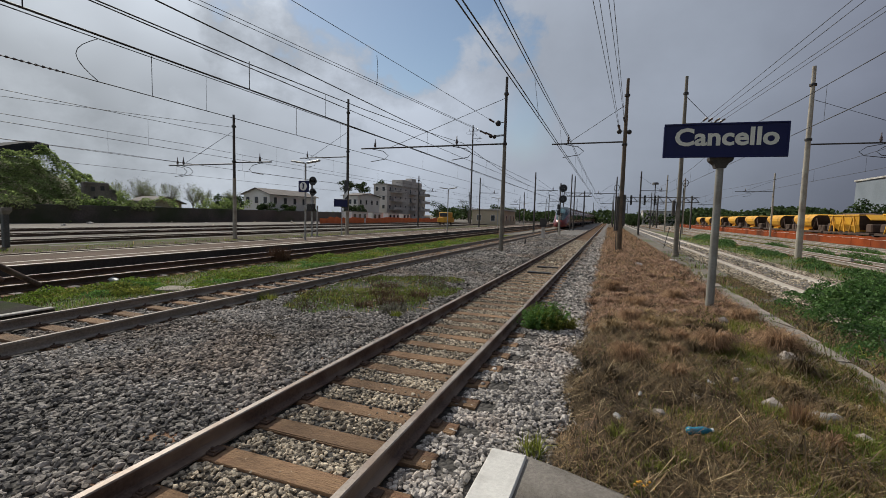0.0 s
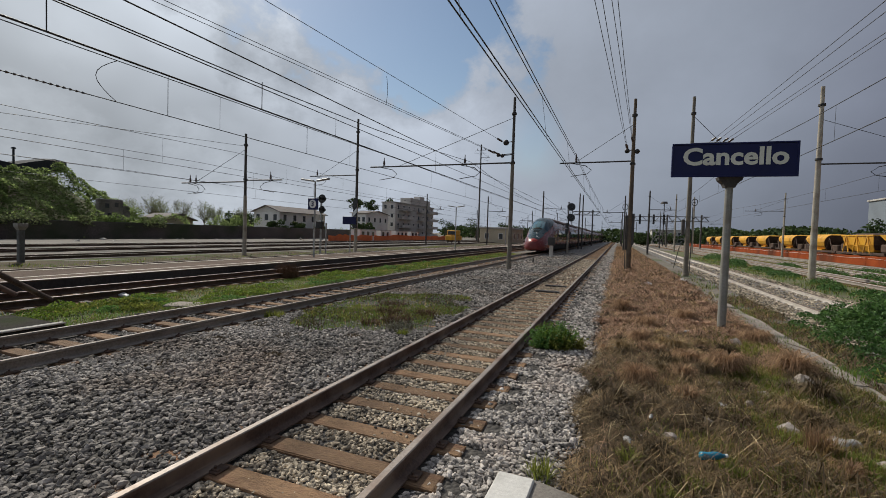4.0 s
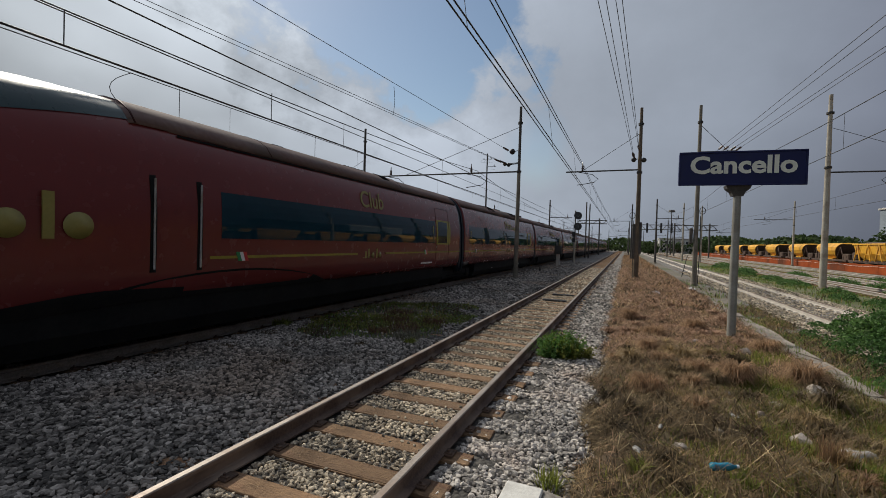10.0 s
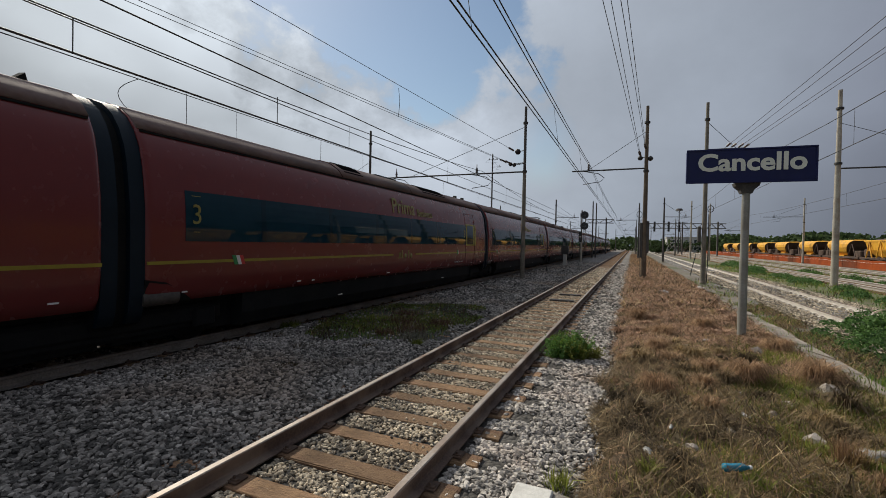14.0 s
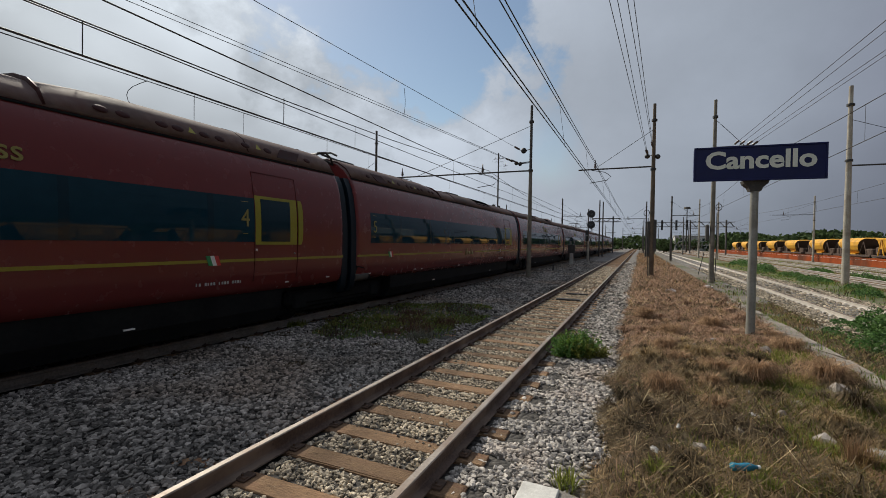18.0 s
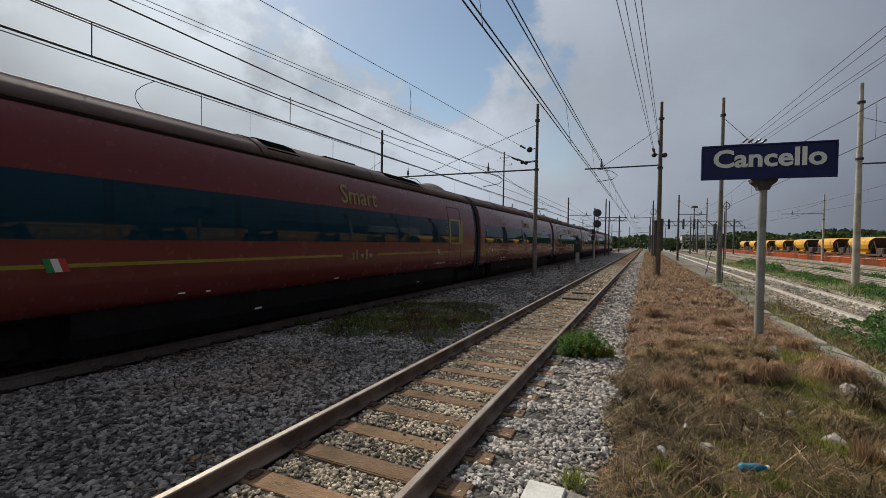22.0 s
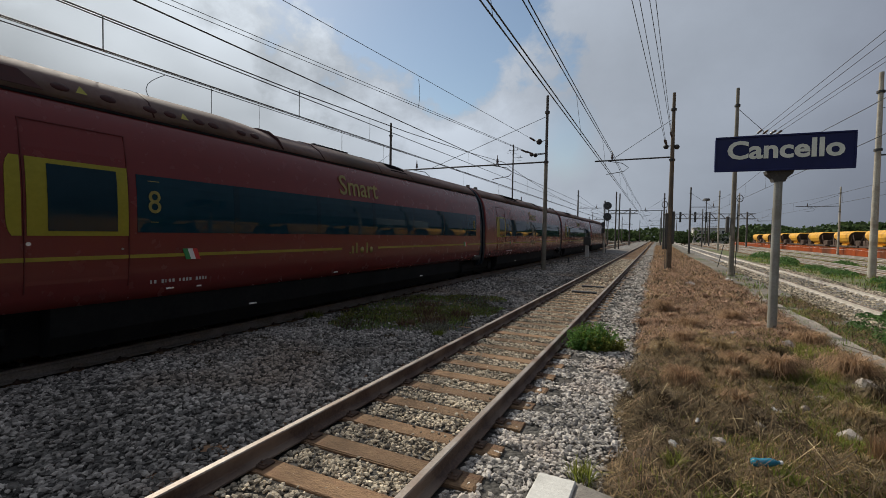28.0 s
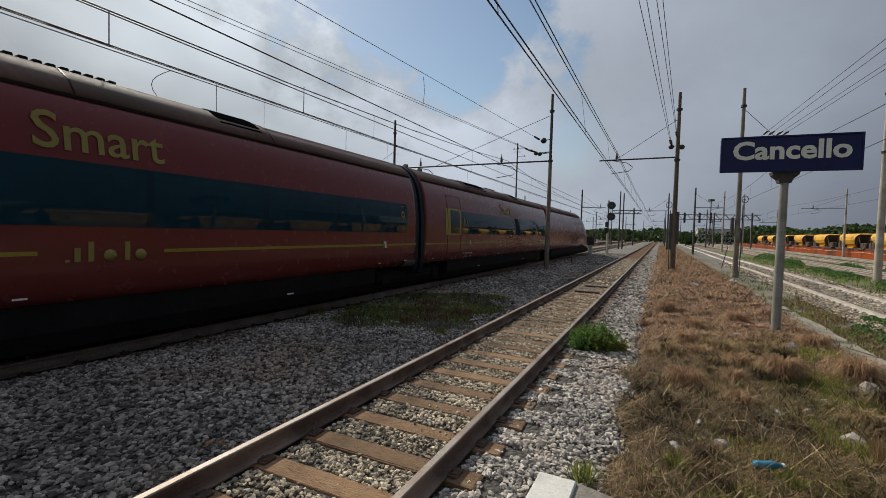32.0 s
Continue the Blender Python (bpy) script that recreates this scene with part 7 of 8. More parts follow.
for k in range(7):
    part("flower", MB().lathe([(0.0, 0.0), (0.014, 0.002), (0.012, 0.008), (0.0, 0.010)], pose(2.60 + 0.02 * k, 0.17 + 0.03 * (k % 3), 0.135 + 0.008 * (k % 2)), 8), M_WAGON, fl, "yellow flower head")
tuft(-10.3, 11.4, -0.1, 0.42, 0.55, 1100, M_SHRUB, "dry_shrub", "brown twiggy dead shrub in the grass", 0.6, 0.007)
for x, y, r in ((-3.2, 3.3, 0.22), (-2.6, 2.2, 0.16), (-4.2, 2.6, 0.25), (-3.7, 1.2, 0.2), (-4.4, 3.9, 0.2), (-2.2, 3.9, 0.14)):
    tuft(x, y, float(bal(np.array(x), np.array(y))), r, 0.05, 260, M_STRAWD, "moss_patch", "dark low moss and dead grass among the stones", 1.6, 0.006)
tuft(-1.75, 4.9, -0.02, 0.3, 0.22, 260, M_BARE, "dry_shrub", "pale dead twigs beside the rail", 1.6, 0.006)


def weed_bank(cx, cy, rx, ry, h, n, size, label, material=M_LEAF, kind=""):
    n = int(n * 2.0)
    size = size * 0.66
    a, q, u = rng.uniform(0, 2 * np.pi, n), np.sqrt(rng.random(n)), rng.random(n)
    x, y = cx + np.cos(a) * q * rx, cy + np.sin(a) * q * ry
    top = h * np.sqrt(np.clip(1 - q ** 2, 0, 1)) * (0.75 + 0.45 * fnoise(x, y, 3.0) + 0.2 * fnoise(x, y, 9.0))
    p = np.stack([x, y, -0.1 + top * (0.3 + 0.7 * np.sqrt(u)) + 0.02], 1)
    return tagged(new("weed_bank", leaf_cloud(p, size, material, "weed_bank")), label, "plant", "" if kind else "weed banks", kind)


for a in ((7.9, 10.5, 0.8, 1.4, 0.75, 2000, 0.11), (8.3, 9.4, 1.3, 1.5, 0.95, 4200, 0.12), (9.4, 11.3, 1.2, 1.6, 0.9, 3500, 0.12), (7.9, 7.4, 0.7, 1.1, 0.6, 2000, 0.10), (7.3, 11.6, 0.35, 0.6, 0.3, 500, 0.09), (9.2, 7.4, 1.2, 1.3, 0.8, 3000, 0.12), (10.4, 14.6, 0.8, 1.5, 0.55, 1500, 0.11),
          (11.6, 22.3, 0.5, 0.9, 0.35, 500, 0.12), (12.2, 31, 0.8, 1.9, 0.45, 900, 0.13), (15.9, 27, 0.8, 1.6, 0.5, 800, 0.13), (11.8, 42, 0.9, 2.6, 0.6, 1000, 0.16), (13.0, 56, 1.2, 4, 0.8, 1200, 0.18), (16.4, 36, 0.7, 2.4, 0.5, 800, 0.14),
          (7.0, 8.6, 0.7, 0.9, 0.4, 1100, 0.09), (7.0, 7.0, 0.6, 0.7, 0.36, 800, 0.09), (7.7, 6.0, 0.9, 0.9, 0.6, 1700, 0.10), (6.5, 5.9, 0.45, 0.6, 0.2, 500, 0.08), (6.5, 8.3, 0.25, 0.4, 0.16, 200, 0.08), (8.6, 4.8, 1.0, 1.0, 0.7, 1600, 0.11), (7.1, 4.8, 0.6, 0.7, 0.3, 700, 0.09), (6.7, 10.0, 0.4, 0.9, 0.22, 500, 0.09),
          (12.0, 19.5, 0.7, 1.3, 0.45, 800, 0.12), (12.5, 25.6, 0.6, 1.2, 0.4, 600, 0.12), (12.4, 36, 0.7, 2.0, 0.45, 700, 0.14), (13.3, 48, 0.8, 3.0, 0.6, 800, 0.16), (16.8, 31, 0.8, 2.2, 0.5, 700, 0.14), (16.6, 45, 0.7, 2.4, 0.5, 600, 0.15), (20.6, 40, 0.9, 3.0, 0.5, 600, 0.16), (16.2, 22, 0.8, 1.6, 0.45, 700, 0.13)):
    weed_bank(*a, "leafy green weeds growing over the siding", M_WEED)
wr = random.Random(31)
for k in range(60):
    x, y = wr.uniform(-9.8, -7.6), 1.5 + 26 * wr.random() ** 1.3
    weed_bank(x, y, wr.uniform(0.25, 0.6), wr.uniform(0.4, 1.1), wr.uniform(0.12, 0.26), 420, 0.08, "low clump of green weeds between the tracks", wr.choice((M_BLADE, M_BLADE2, M_LEAF, M_BLADE)), "stuff")
for k in range(16):
    x, y = wr.uniform(-4.4, -1.7), wr.uniform(4.4, 9.6)
    weed_bank(x, y, wr.uniform(0.12, 0.35), wr.uniform(0.2, 0.5), wr.uniform(0.08, 0.16), 170, 0.06, "low clump of weeds on the ballast", wr.choice((M_BLADE, M_OLIVE, M_BLADE2)), "stuff")
for x, y, r, h in ((-2.1, 5.5, 0.32, 0.24), (-2.7, 6.3, 0.35, 0.22), (-1.9, 6.6, 0.28, 0.2), (-2.5, 5.0, 0.2, 0.16), (-3.2, 7.4, 0.4, 0.2)):
    tuft(x, y, -0.02, r, h, 330, M_SHRUB, "dry_shrub", "low brown dead shrub on the ballast", 1.6, 0.005)


# ---------------------------------------------------------------- litter on the strip
def litter():
    b = thing("plastic_bottle", pose(3.17, 1.22, 0.17, 0, 90, 25), "crushed blue plastic bottle lying in dry grass", "bottle")
    part("bottle_body", MB().lathe([(0.0, -0.1), (0.032, -0.1), (0.036, -0.08), (0.030, -0.03), (0.036, 0.02), (0.034, 0.06), (0.016, 0.10), (0.014, 0.12)], None, 12), M_BLUEP, b)
    part("cap", MB().tube((0, 0, 0.118), (0, 0, 0.14), 0.016, n=10), M_WHITE, b)
    rr = random.Random(5)
    for x, y, s, lab in ((4.42, 2.15, 0.15, "crumpled translucent plastic bag"), (3.7, 3.8, 0.05, "scrap of white paper on grass"), (2.5, 1.3, 0.06, "scrap of white paper on grass"), (3.56, 17.7, 0.22, "crumpled white plastic scrap"), (3.75, 7.2, 0.07, "scrap of white paper on grass"), (2.75, 2.1, 0.045, "scrap of white paper on grass"), (3.55, 2.75, 0.05, "scrap of white paper on grass"), (4.1, 4.0, 0.045, "scrap of white paper on grass"), (2.35, 5.2, 0.05, "scrap of white paper on grass"), (3.1, 8.3, 0.06, "scrap of white paper on grass"), (5.3, 20.5, 0.2, "crumpled white plastic scrap"), (-10.3, 4.9, 0.2, "flat white scrap on the grass"), (-3.25, 5.35, 0.07, "scrap of white paper on grass")):
        mb = MB()
        n = 9
        secs = []
        for i in range(6):
            u = i / 5
            secs.append([(s * (u * 2 - 1) * 1.3, s * 0.7 * math.sin(math.pi * (0.08 + 0.84 * u)) * math.cos(2 * math.pi * k / n) * rr.uniform(0.6, 1.2), s * 0.42 * math.sin(math.pi * (0.08 + 0.84 * u)) * math.sin(2 * math.pi * k / n) * rr.uniform(0.5, 1.3)) for k in range(n)])
        mb.loft(secs)
        ob = part("litter", mb, M_BAG, m=pose(x, y, (float(strip(np.array(x), np.array(y))) if x > 0 else -0.04) + s * 0.3 + (0.03 if s < 0.08 else 0.0), 0, 0, rr.uniform(0, 360)))
        tagged(ob, lab, "litter", "scraps of litter")
    for x, y, s in ((3.85, 2.95, 0.10), (4.05, 2.4, 0.09), (4.8, 4.3, 0.11), (3.5, 5.2, 0.07), (4.55, 1.7, 0.08), (2.9, 1.7, 0.06), (3.3, 2.2, 0.07), (4.2, 5.3, 0.08), (2.62, 1.5, 0.07), (4.75, 1.0, 0.06), (4.1, 3.3, 0.09), (2.3, 3.0, 0.05), (4.95, 2.7, 0.08), (3.0, 4.1, 0.06), (4.5, 6.6, 0.08), (3.3, 6.4, 0.07), (2.4, 5.0, 0.06)):
        q = np.array([[x, y, float(strip(np.array(x), np.array(y))) + s * 0.3 + 0.035]])
        me = stones(q, s, "field_stone", M_FSTONE)
        tagged(new("field_stone", me), "rough pale stone lying in the grass", "stone", "field stones")


litter()


# ---------------------------------------------------------------- signals, boxes and gantries
def round_head(t, x, y, z, r):
    h = part("signal_head", MB().tube((x, y + 0.05, z), (x, y + 0.1, z), r, n=24).tube((x, y + 0.1, z), (x, y + 0.4, z), r * 0.45, n=14), M_LENS, t, "round black signal target")
    part("lens", MB().tube((x, y + 0.02, z), (x, y + 0.06, z), r * 0.3, n=14), M_PANE, h)
    part("hood", MB().tube((x, y - 0.22, z + 0.03), (x, y + 0.04, z + 0.03), r * 0.36, n=14, caps=False), M_IRON, h)


def main_signal():
    t = thing("railway_signal", (-3.35, 52.3, -0.05), "tall railway signal with two round black heads", "railway signal")
    part("post", MB().tube((0, 0, 0), (0, 0, 6.3), 0.10, 0.08, n=12), M_POLED, t)
    part("base_post", MB().tube((0, 0, 0), (0, 0, 2.6), 0.13, 0.12, n=12), M_POLE, t, "pale lower post")
    for z, r in ((5.7, 0.46), (4.4, 0.46)):
        round_head(t, 0.32, -0.2, z, r)
    for z in (3.45, 2.75):
        part("marker_box", MB().box(-0.3, 0.05, -0.25, 0.0, z - 0.3, z + 0.3, 0.03), M_LENS, t)
    part("ladder", MB().tube((-0.2, 0.25, 0), (-0.2, 0.25, 6.0), 0.02, n=5).tube((0.2, 0.25, 0), (0.2, 0.25, 6.0), 0.02, n=5), M_IRON, t)


main_signal()


def relay_box(x, y, z, h, label):
    t = thing("trackside_box", (x, y, z), label, "trackside box", "trackside boxes")
    part("pedestal", MB().box(-0.16, 0.16, -0.16, 0.16, -0.05, h * 0.6, 0.02), M_CONC, t)
    part("cabinet", MB().box(-0.32, 0.32, -0.25, 0.25, h * 0.6, h, 0.03), M_IRON, t)


relay_box(-3.56, 40.0, -0.05, 2.0, "small black trackside cabinet on a concrete pedestal")
lb = thing("marker_post", (-24.4, 9.1, -0.1), "thick grey concrete post with a flat cap", "post")
part("post", MB().box(-0.12, 0.12, -0.12, 0.12, 0, 1.70, 0.03), M_POSTD, lb)
part("cap", MB().loft([[(-k, -k, z), (k, -k, z), (k, k, z), (-k, k, z)] for k, z in ((0.12, 1.62), (0.2, 1.80), (0.205, 1.95))], smooth=False), M_POSTG, lb, "flared pale grey cap")
pg = thing("track_marker", (-3.36, 29.3, -0.05), "small dark marker on a flat base in ballast", "marker")
part("peg", MB().loft([[(-0.09, -0.05, 0), (0.09, -0.05, 0), (0.09, 0.05, 0), (-0.09, 0.05, 0)], [(-0.02, -0.02, 0.5), (0.02, -0.02, 0.5), (0.02, 0.02, 0.5), (-0.02, 0.02, 0.5)]], smooth=False), M_IRON, pg)
part("plate", MB().box(-0.45, 0.45, -0.1, 0.1, 0, 0.05), M_IRON, pg)
for x, y in ((0.05, 13.0), (0.1, 15.0)):
    bt = thing("track_magnet", (x, y, 0.0), "flat dark plate between the rails", "track plate", "track plates")
    part("plate", MB().box(-0.42, 0.42, -0.1, 0.1, 0.0, 0.06, 0.015), M_IRON, bt)

bs = thing("buffer_stop", (-11.1, 1.9, 0.0), "dark rusty buffer stop at the end of a track", "buffer stop")
for s in (-0.75, 0.75):
    part("upright", MB().box(s - 0.08, s + 0.08, -0.1, 0.1, 0.0, 1.15, 0.02), M_RUST, bs)
    part("brace", MB().tube((s, 0.05, 1.05), (s, 1.35, 0.1), 0.07, n=6), M_RUST, bs)
part("buffer_beam", MB().box(-1.15, 1.15, -0.05, 0.18, 0.85, 1.2, 0.03), M_IRON, bs)


def platform_lamp(x, y, h, w):
    t = thing("platform_lamp", (x, y, 0.34), "slim platform lamp post with twin tube lights", "lamp post", "platform lamps")
    part("post", MB().tube((0, 0, 0), (0, 0, h), 0.06, 0.05, n=10), M_GALV, t)
    for s in (-1, 1):
        part("lamp_head", MB().box(-w * 0.45, w * 0.45, -0.1, 0.1, -0.05, 0.05, 0.03), M_GALV, t, m=pose(s * w * 0.55, 0, h + 0.08, 0, s * -8, 0))
    return t


platform_lamp(-14.45, 18.4, 4.5, 1.0)
for y in (40.0, 62.0, 84.0):
    platform_lamp(-13.4, y, 4.4, 0.95)
pn = thing("platform_number", (-14.5, 18.33, 3.15), "dark blue square platform number sign on the lamp post", "sign")
part("panel", MB().box(-0.36, 0.36, -0.06, 0.02, 0.0, 0.68, 0.02), M_SIGNB, pn)
part("disc", MB().tube((0, -0.075, 0.34), (0, -0.062, 0.34), 0.25, n=20), M_WHITE, pn)
text("3", 0.42, M_SIGNB, pn, pose(0, -0.085, 0.34, 90, 0, 0), bold=0.01, label="dark number three")
pl = thing("station_sign", (-18.70, 28.6, 0.0), "small blue station name sign beyond the platform", "sign")
part("post", MB().tube((0, 0, -0.1), (0, 0, 2.6), 0.05, n=8), M_GALV, pl)
part("board", MB().box(-0.75, 0.55, -0.08, -0.02, 2.5, 3.15, 0.02), M_SIGNB, pl)
ds = thing("railway_signal", (-19.44, 25.6, -0.1), "dark twin-headed signal with a small lower light box", "railway signal")
part("post", MB().tube((0, 0, 0), (0, 0, 4.7), 0.08, n=10), M_GALV, ds)
part("side_post", MB().tube((0.5, 0, 0), (0.5, 0, 2.6), 0.06, n=8), M_GALV, ds)
for z, r in ((4.5, 0.34), (3.65, 0.28)):
    round_head(ds, 0.12, -0.15, z, r)
part("light_box", MB().box(-0.35, 0.25, -0.2, 0.1, 2.15, 2.75, 0.04), M_LENS, ds)
mk = thing("mast_plate", (-19.0, 29.76, 2.2), "black and white striped plate on the mast", "plate")
part("plate", MB().box(-0.2, 0.2, -0.06, 0.0, 0.0, 2.6, 0.01), M_LENS, mk)
part("white_stripe", MB().loft([[(-0.17, y, 1.0), (0.17, y, 1.35), (0.17, y, 1.75), (-0.17, y, 1.4)] for y in (-0.07, -0.055)], smooth=False), M_WHITE, mk)


def gantry(x0, x1, y, z0, z1, label, posts):
    t = thing("signal_gantry", (0, y, 0), label, "gantry", "lattice gantries")
    for yy in (-0.4, 0.4):
        for z in (z0, z1):
            part("chord", MB().box(x0, x1, yy - 0.06, yy + 0.06, z - 0.07, z + 0.07), M_POLED, t)
        n = int((x1 - x0) / 1.0)
        for k in range(n):
            a, b = x0 + (x1 - x0) * k / n, x0 + (x1 - x0) * (k + 1) / n
            part("lattice_bar", MB().tube((a, yy, z0 if k % 2 else z1), (b, yy, z1 if k % 2 else z0), 0.045, n=4), M_POLED, t)
    for px in posts:
        part("gantry_post", MB().box(px - 0.14, px + 0.14, -0.4, 0.4, -0.1, z1 + 0.5, 0.03), M_POLED, t)
    return t


gantry(-8.4, -1.9, 110, 7.5, 8.3, "dark lattice bracket gantry over the through track", (-3.6,))
gantry(4.0, 23.5, 125, 6.9, 8.1, "long dark lattice gantry across the sidings", (5.8, 14.0, 21.8))
for x, z in ((7.5, 8.1), (10.8, 8.1), (13.2, 8.1)):
    q = thing("gantry_signal", (x, 124.4, 5.4), "dark signal hanging on the gantry", "railway signal", "gantry signals")
    part("head", MB().box(-0.24, 0.24, -0.2, 0.2, 0.6, 3.2, 0.08), M_LENS, q)
lt = thing("light_tower", (15.3, 150, -0.1), "tall slim floodlight tower far along the yard", "light tower")
part("pole", MB().tube((0, 0, 0), (0, 0, 13.5), 0.2, 0.12, n=10), M_POLED, lt)
part("lamp_ring", MB().tube((0, 0, 13.4), (0, 0, 14.0), 1.0, 0.8, n=16), M_POLED, lt)

far = mast(-8.6, 66.0, 9.0, 0.15, 0.09, M_POLED, "far overhead line mast with bracket", [(0, 3.4, 6.3, (2.7,), 8.2)])
for x, y in ((-8.6, 112), (-8.6, 160), (3.2, 74), (3.2, 122), (3.2, 170), (-20, 75), (-20, 120), (-20, 165), (6.3, 66), (11.9, 118), (11.9, 160), (-30, 70), (-36, 120), (25.8, 120), (-14.5, 130), (-26, 145), (18.5, 180), (9, 190), (-4, 190)):
    copy_thing(far, pose(x, y, -0.05, 0, 0, random.choice((0, 180))))
wm = thing("warning_post", (6.3, 34.0, 0.05), "thin leaning dark iron post in the grass", "post")
part("rod", MB().tube((0, 0, -0.1), (0.35, 0.2, 1.5), 0.03, n=6), M_IRON, wm)


# ---------------------------------------------------------------- far greenery
def crown(cx, cy, cz, rx, ry, rz, n, size, material, name, clumps=14):
    """A crown of leaf faces gathered in uneven clumps."""
    c = rng.normal(size=(clumps, 3))
    c /= np.linalg.norm(c, axis=1)[:, None]
    c *= rng.uniform(0.45, 0.95, clumps)[:, None] * np.array([rx, ry, rz])
    k = rng.integers(0, clumps, n)
    d = rng.normal(size=(n, 3))
    d /= np.linalg.norm(d, axis=1)[:, None]
    p = np.array([cx, cy, cz]) + c[k] + d * (rng.random(n) ** 0.4)[:, None] * np.array([rx, ry, rz]) * 0.42
    return leaf_cloud(p, size, material, name)


def tree(x, y, h, r, material, label, n=1800, size=0.35, trunk=0.35, z=-0.15, flat=0.8):
    t = thing("tree", (x, y, z), label, "tree", "far trees")
    tr = MB().tube((0, 0, 0), (0, 0, h * (trunk + 0.2)), r * 0.09, r * 0.05, n=8)
    for k in range(6):
        a = k * 1.05 + 0.3
        tr.tube((0, 0, h * trunk * (0.8 + 0.08 * k)), (math.cos(a) * r * 0.6, math.sin(a) * r * 0.6, h * (0.6 + 0.05 * k)), r * 0.04, r * 0.015, n=5)
    part("trunk", tr, M_POLER, t)
    part("crown", crown(0, 0, h * (trunk + 1) / 2, r, r, h * (1 - trunk) / 2 * flat + 0.3, n, size, material, "crown"), material, t)
    return t


def bare_tree(x, y, h, label):
    t = thing("tree", (x, y, -0.15), label, "tree", "far trees")
    rr = random.Random(int(x * 7 + y))
    tr, tw = MB(), MB()
    tr.tube((0, 0, 0), (0.1, 0, h * 0.45), 0.18, 0.1, n=7)
    for k in range(26):
        a, u = rr.uniform(0, 6.28), rr.uniform(0.28, 0.5)
        b = Vector((math.cos(a) * h * 0.32 * rr.uniform(0.2, 1), math.sin(a) * h * 0.32 * rr.uniform(0.2, 1), h * rr.uniform(0.5, 0.98)))
        p = Vector((0.08, 0, h * u))
        tr.tube(p, b, 0.06, 0.02, n=4)
        for j in range(9):
            q = p.lerp(b, rr.uniform(0.4, 1.0))
            tw.tube(q, q + Vector((rr.uniform(-1, 1), rr.uniform(-1, 1), rr.uniform(0.1, 1.2))) * h * 0.1, 0.022, 0.012, n=3, caps=False)
    part("trunk", tr, M_BARE, t)
    part("twig_crown", tw, M_BARE, t)
    part("crown", crown(0, 0, h * 0.66, h * 0.30, h * 0.30, h * 0.30, 1500, 0.16, M_SPRING, "crown", 22), M_SPRING, t, "thin pale green spring leaves")


M_ROOFD = mat("tarred_roof", (0.03, 0.035, 0.04), (0.06, 0.065, 0.07), 0.9, s1=0.5, s2=6, bump=0.3, bs=8, spec=0.2)
M_RUIN = mat("ruin_masonry", (0.16, 0.14, 0.12), (0.30, 0.27, 0.235), 0.95, s1=0.5, s2=5, bump=0.6, bs=6, c3=(0.10, 0.105, 0.07), s3=0.4)


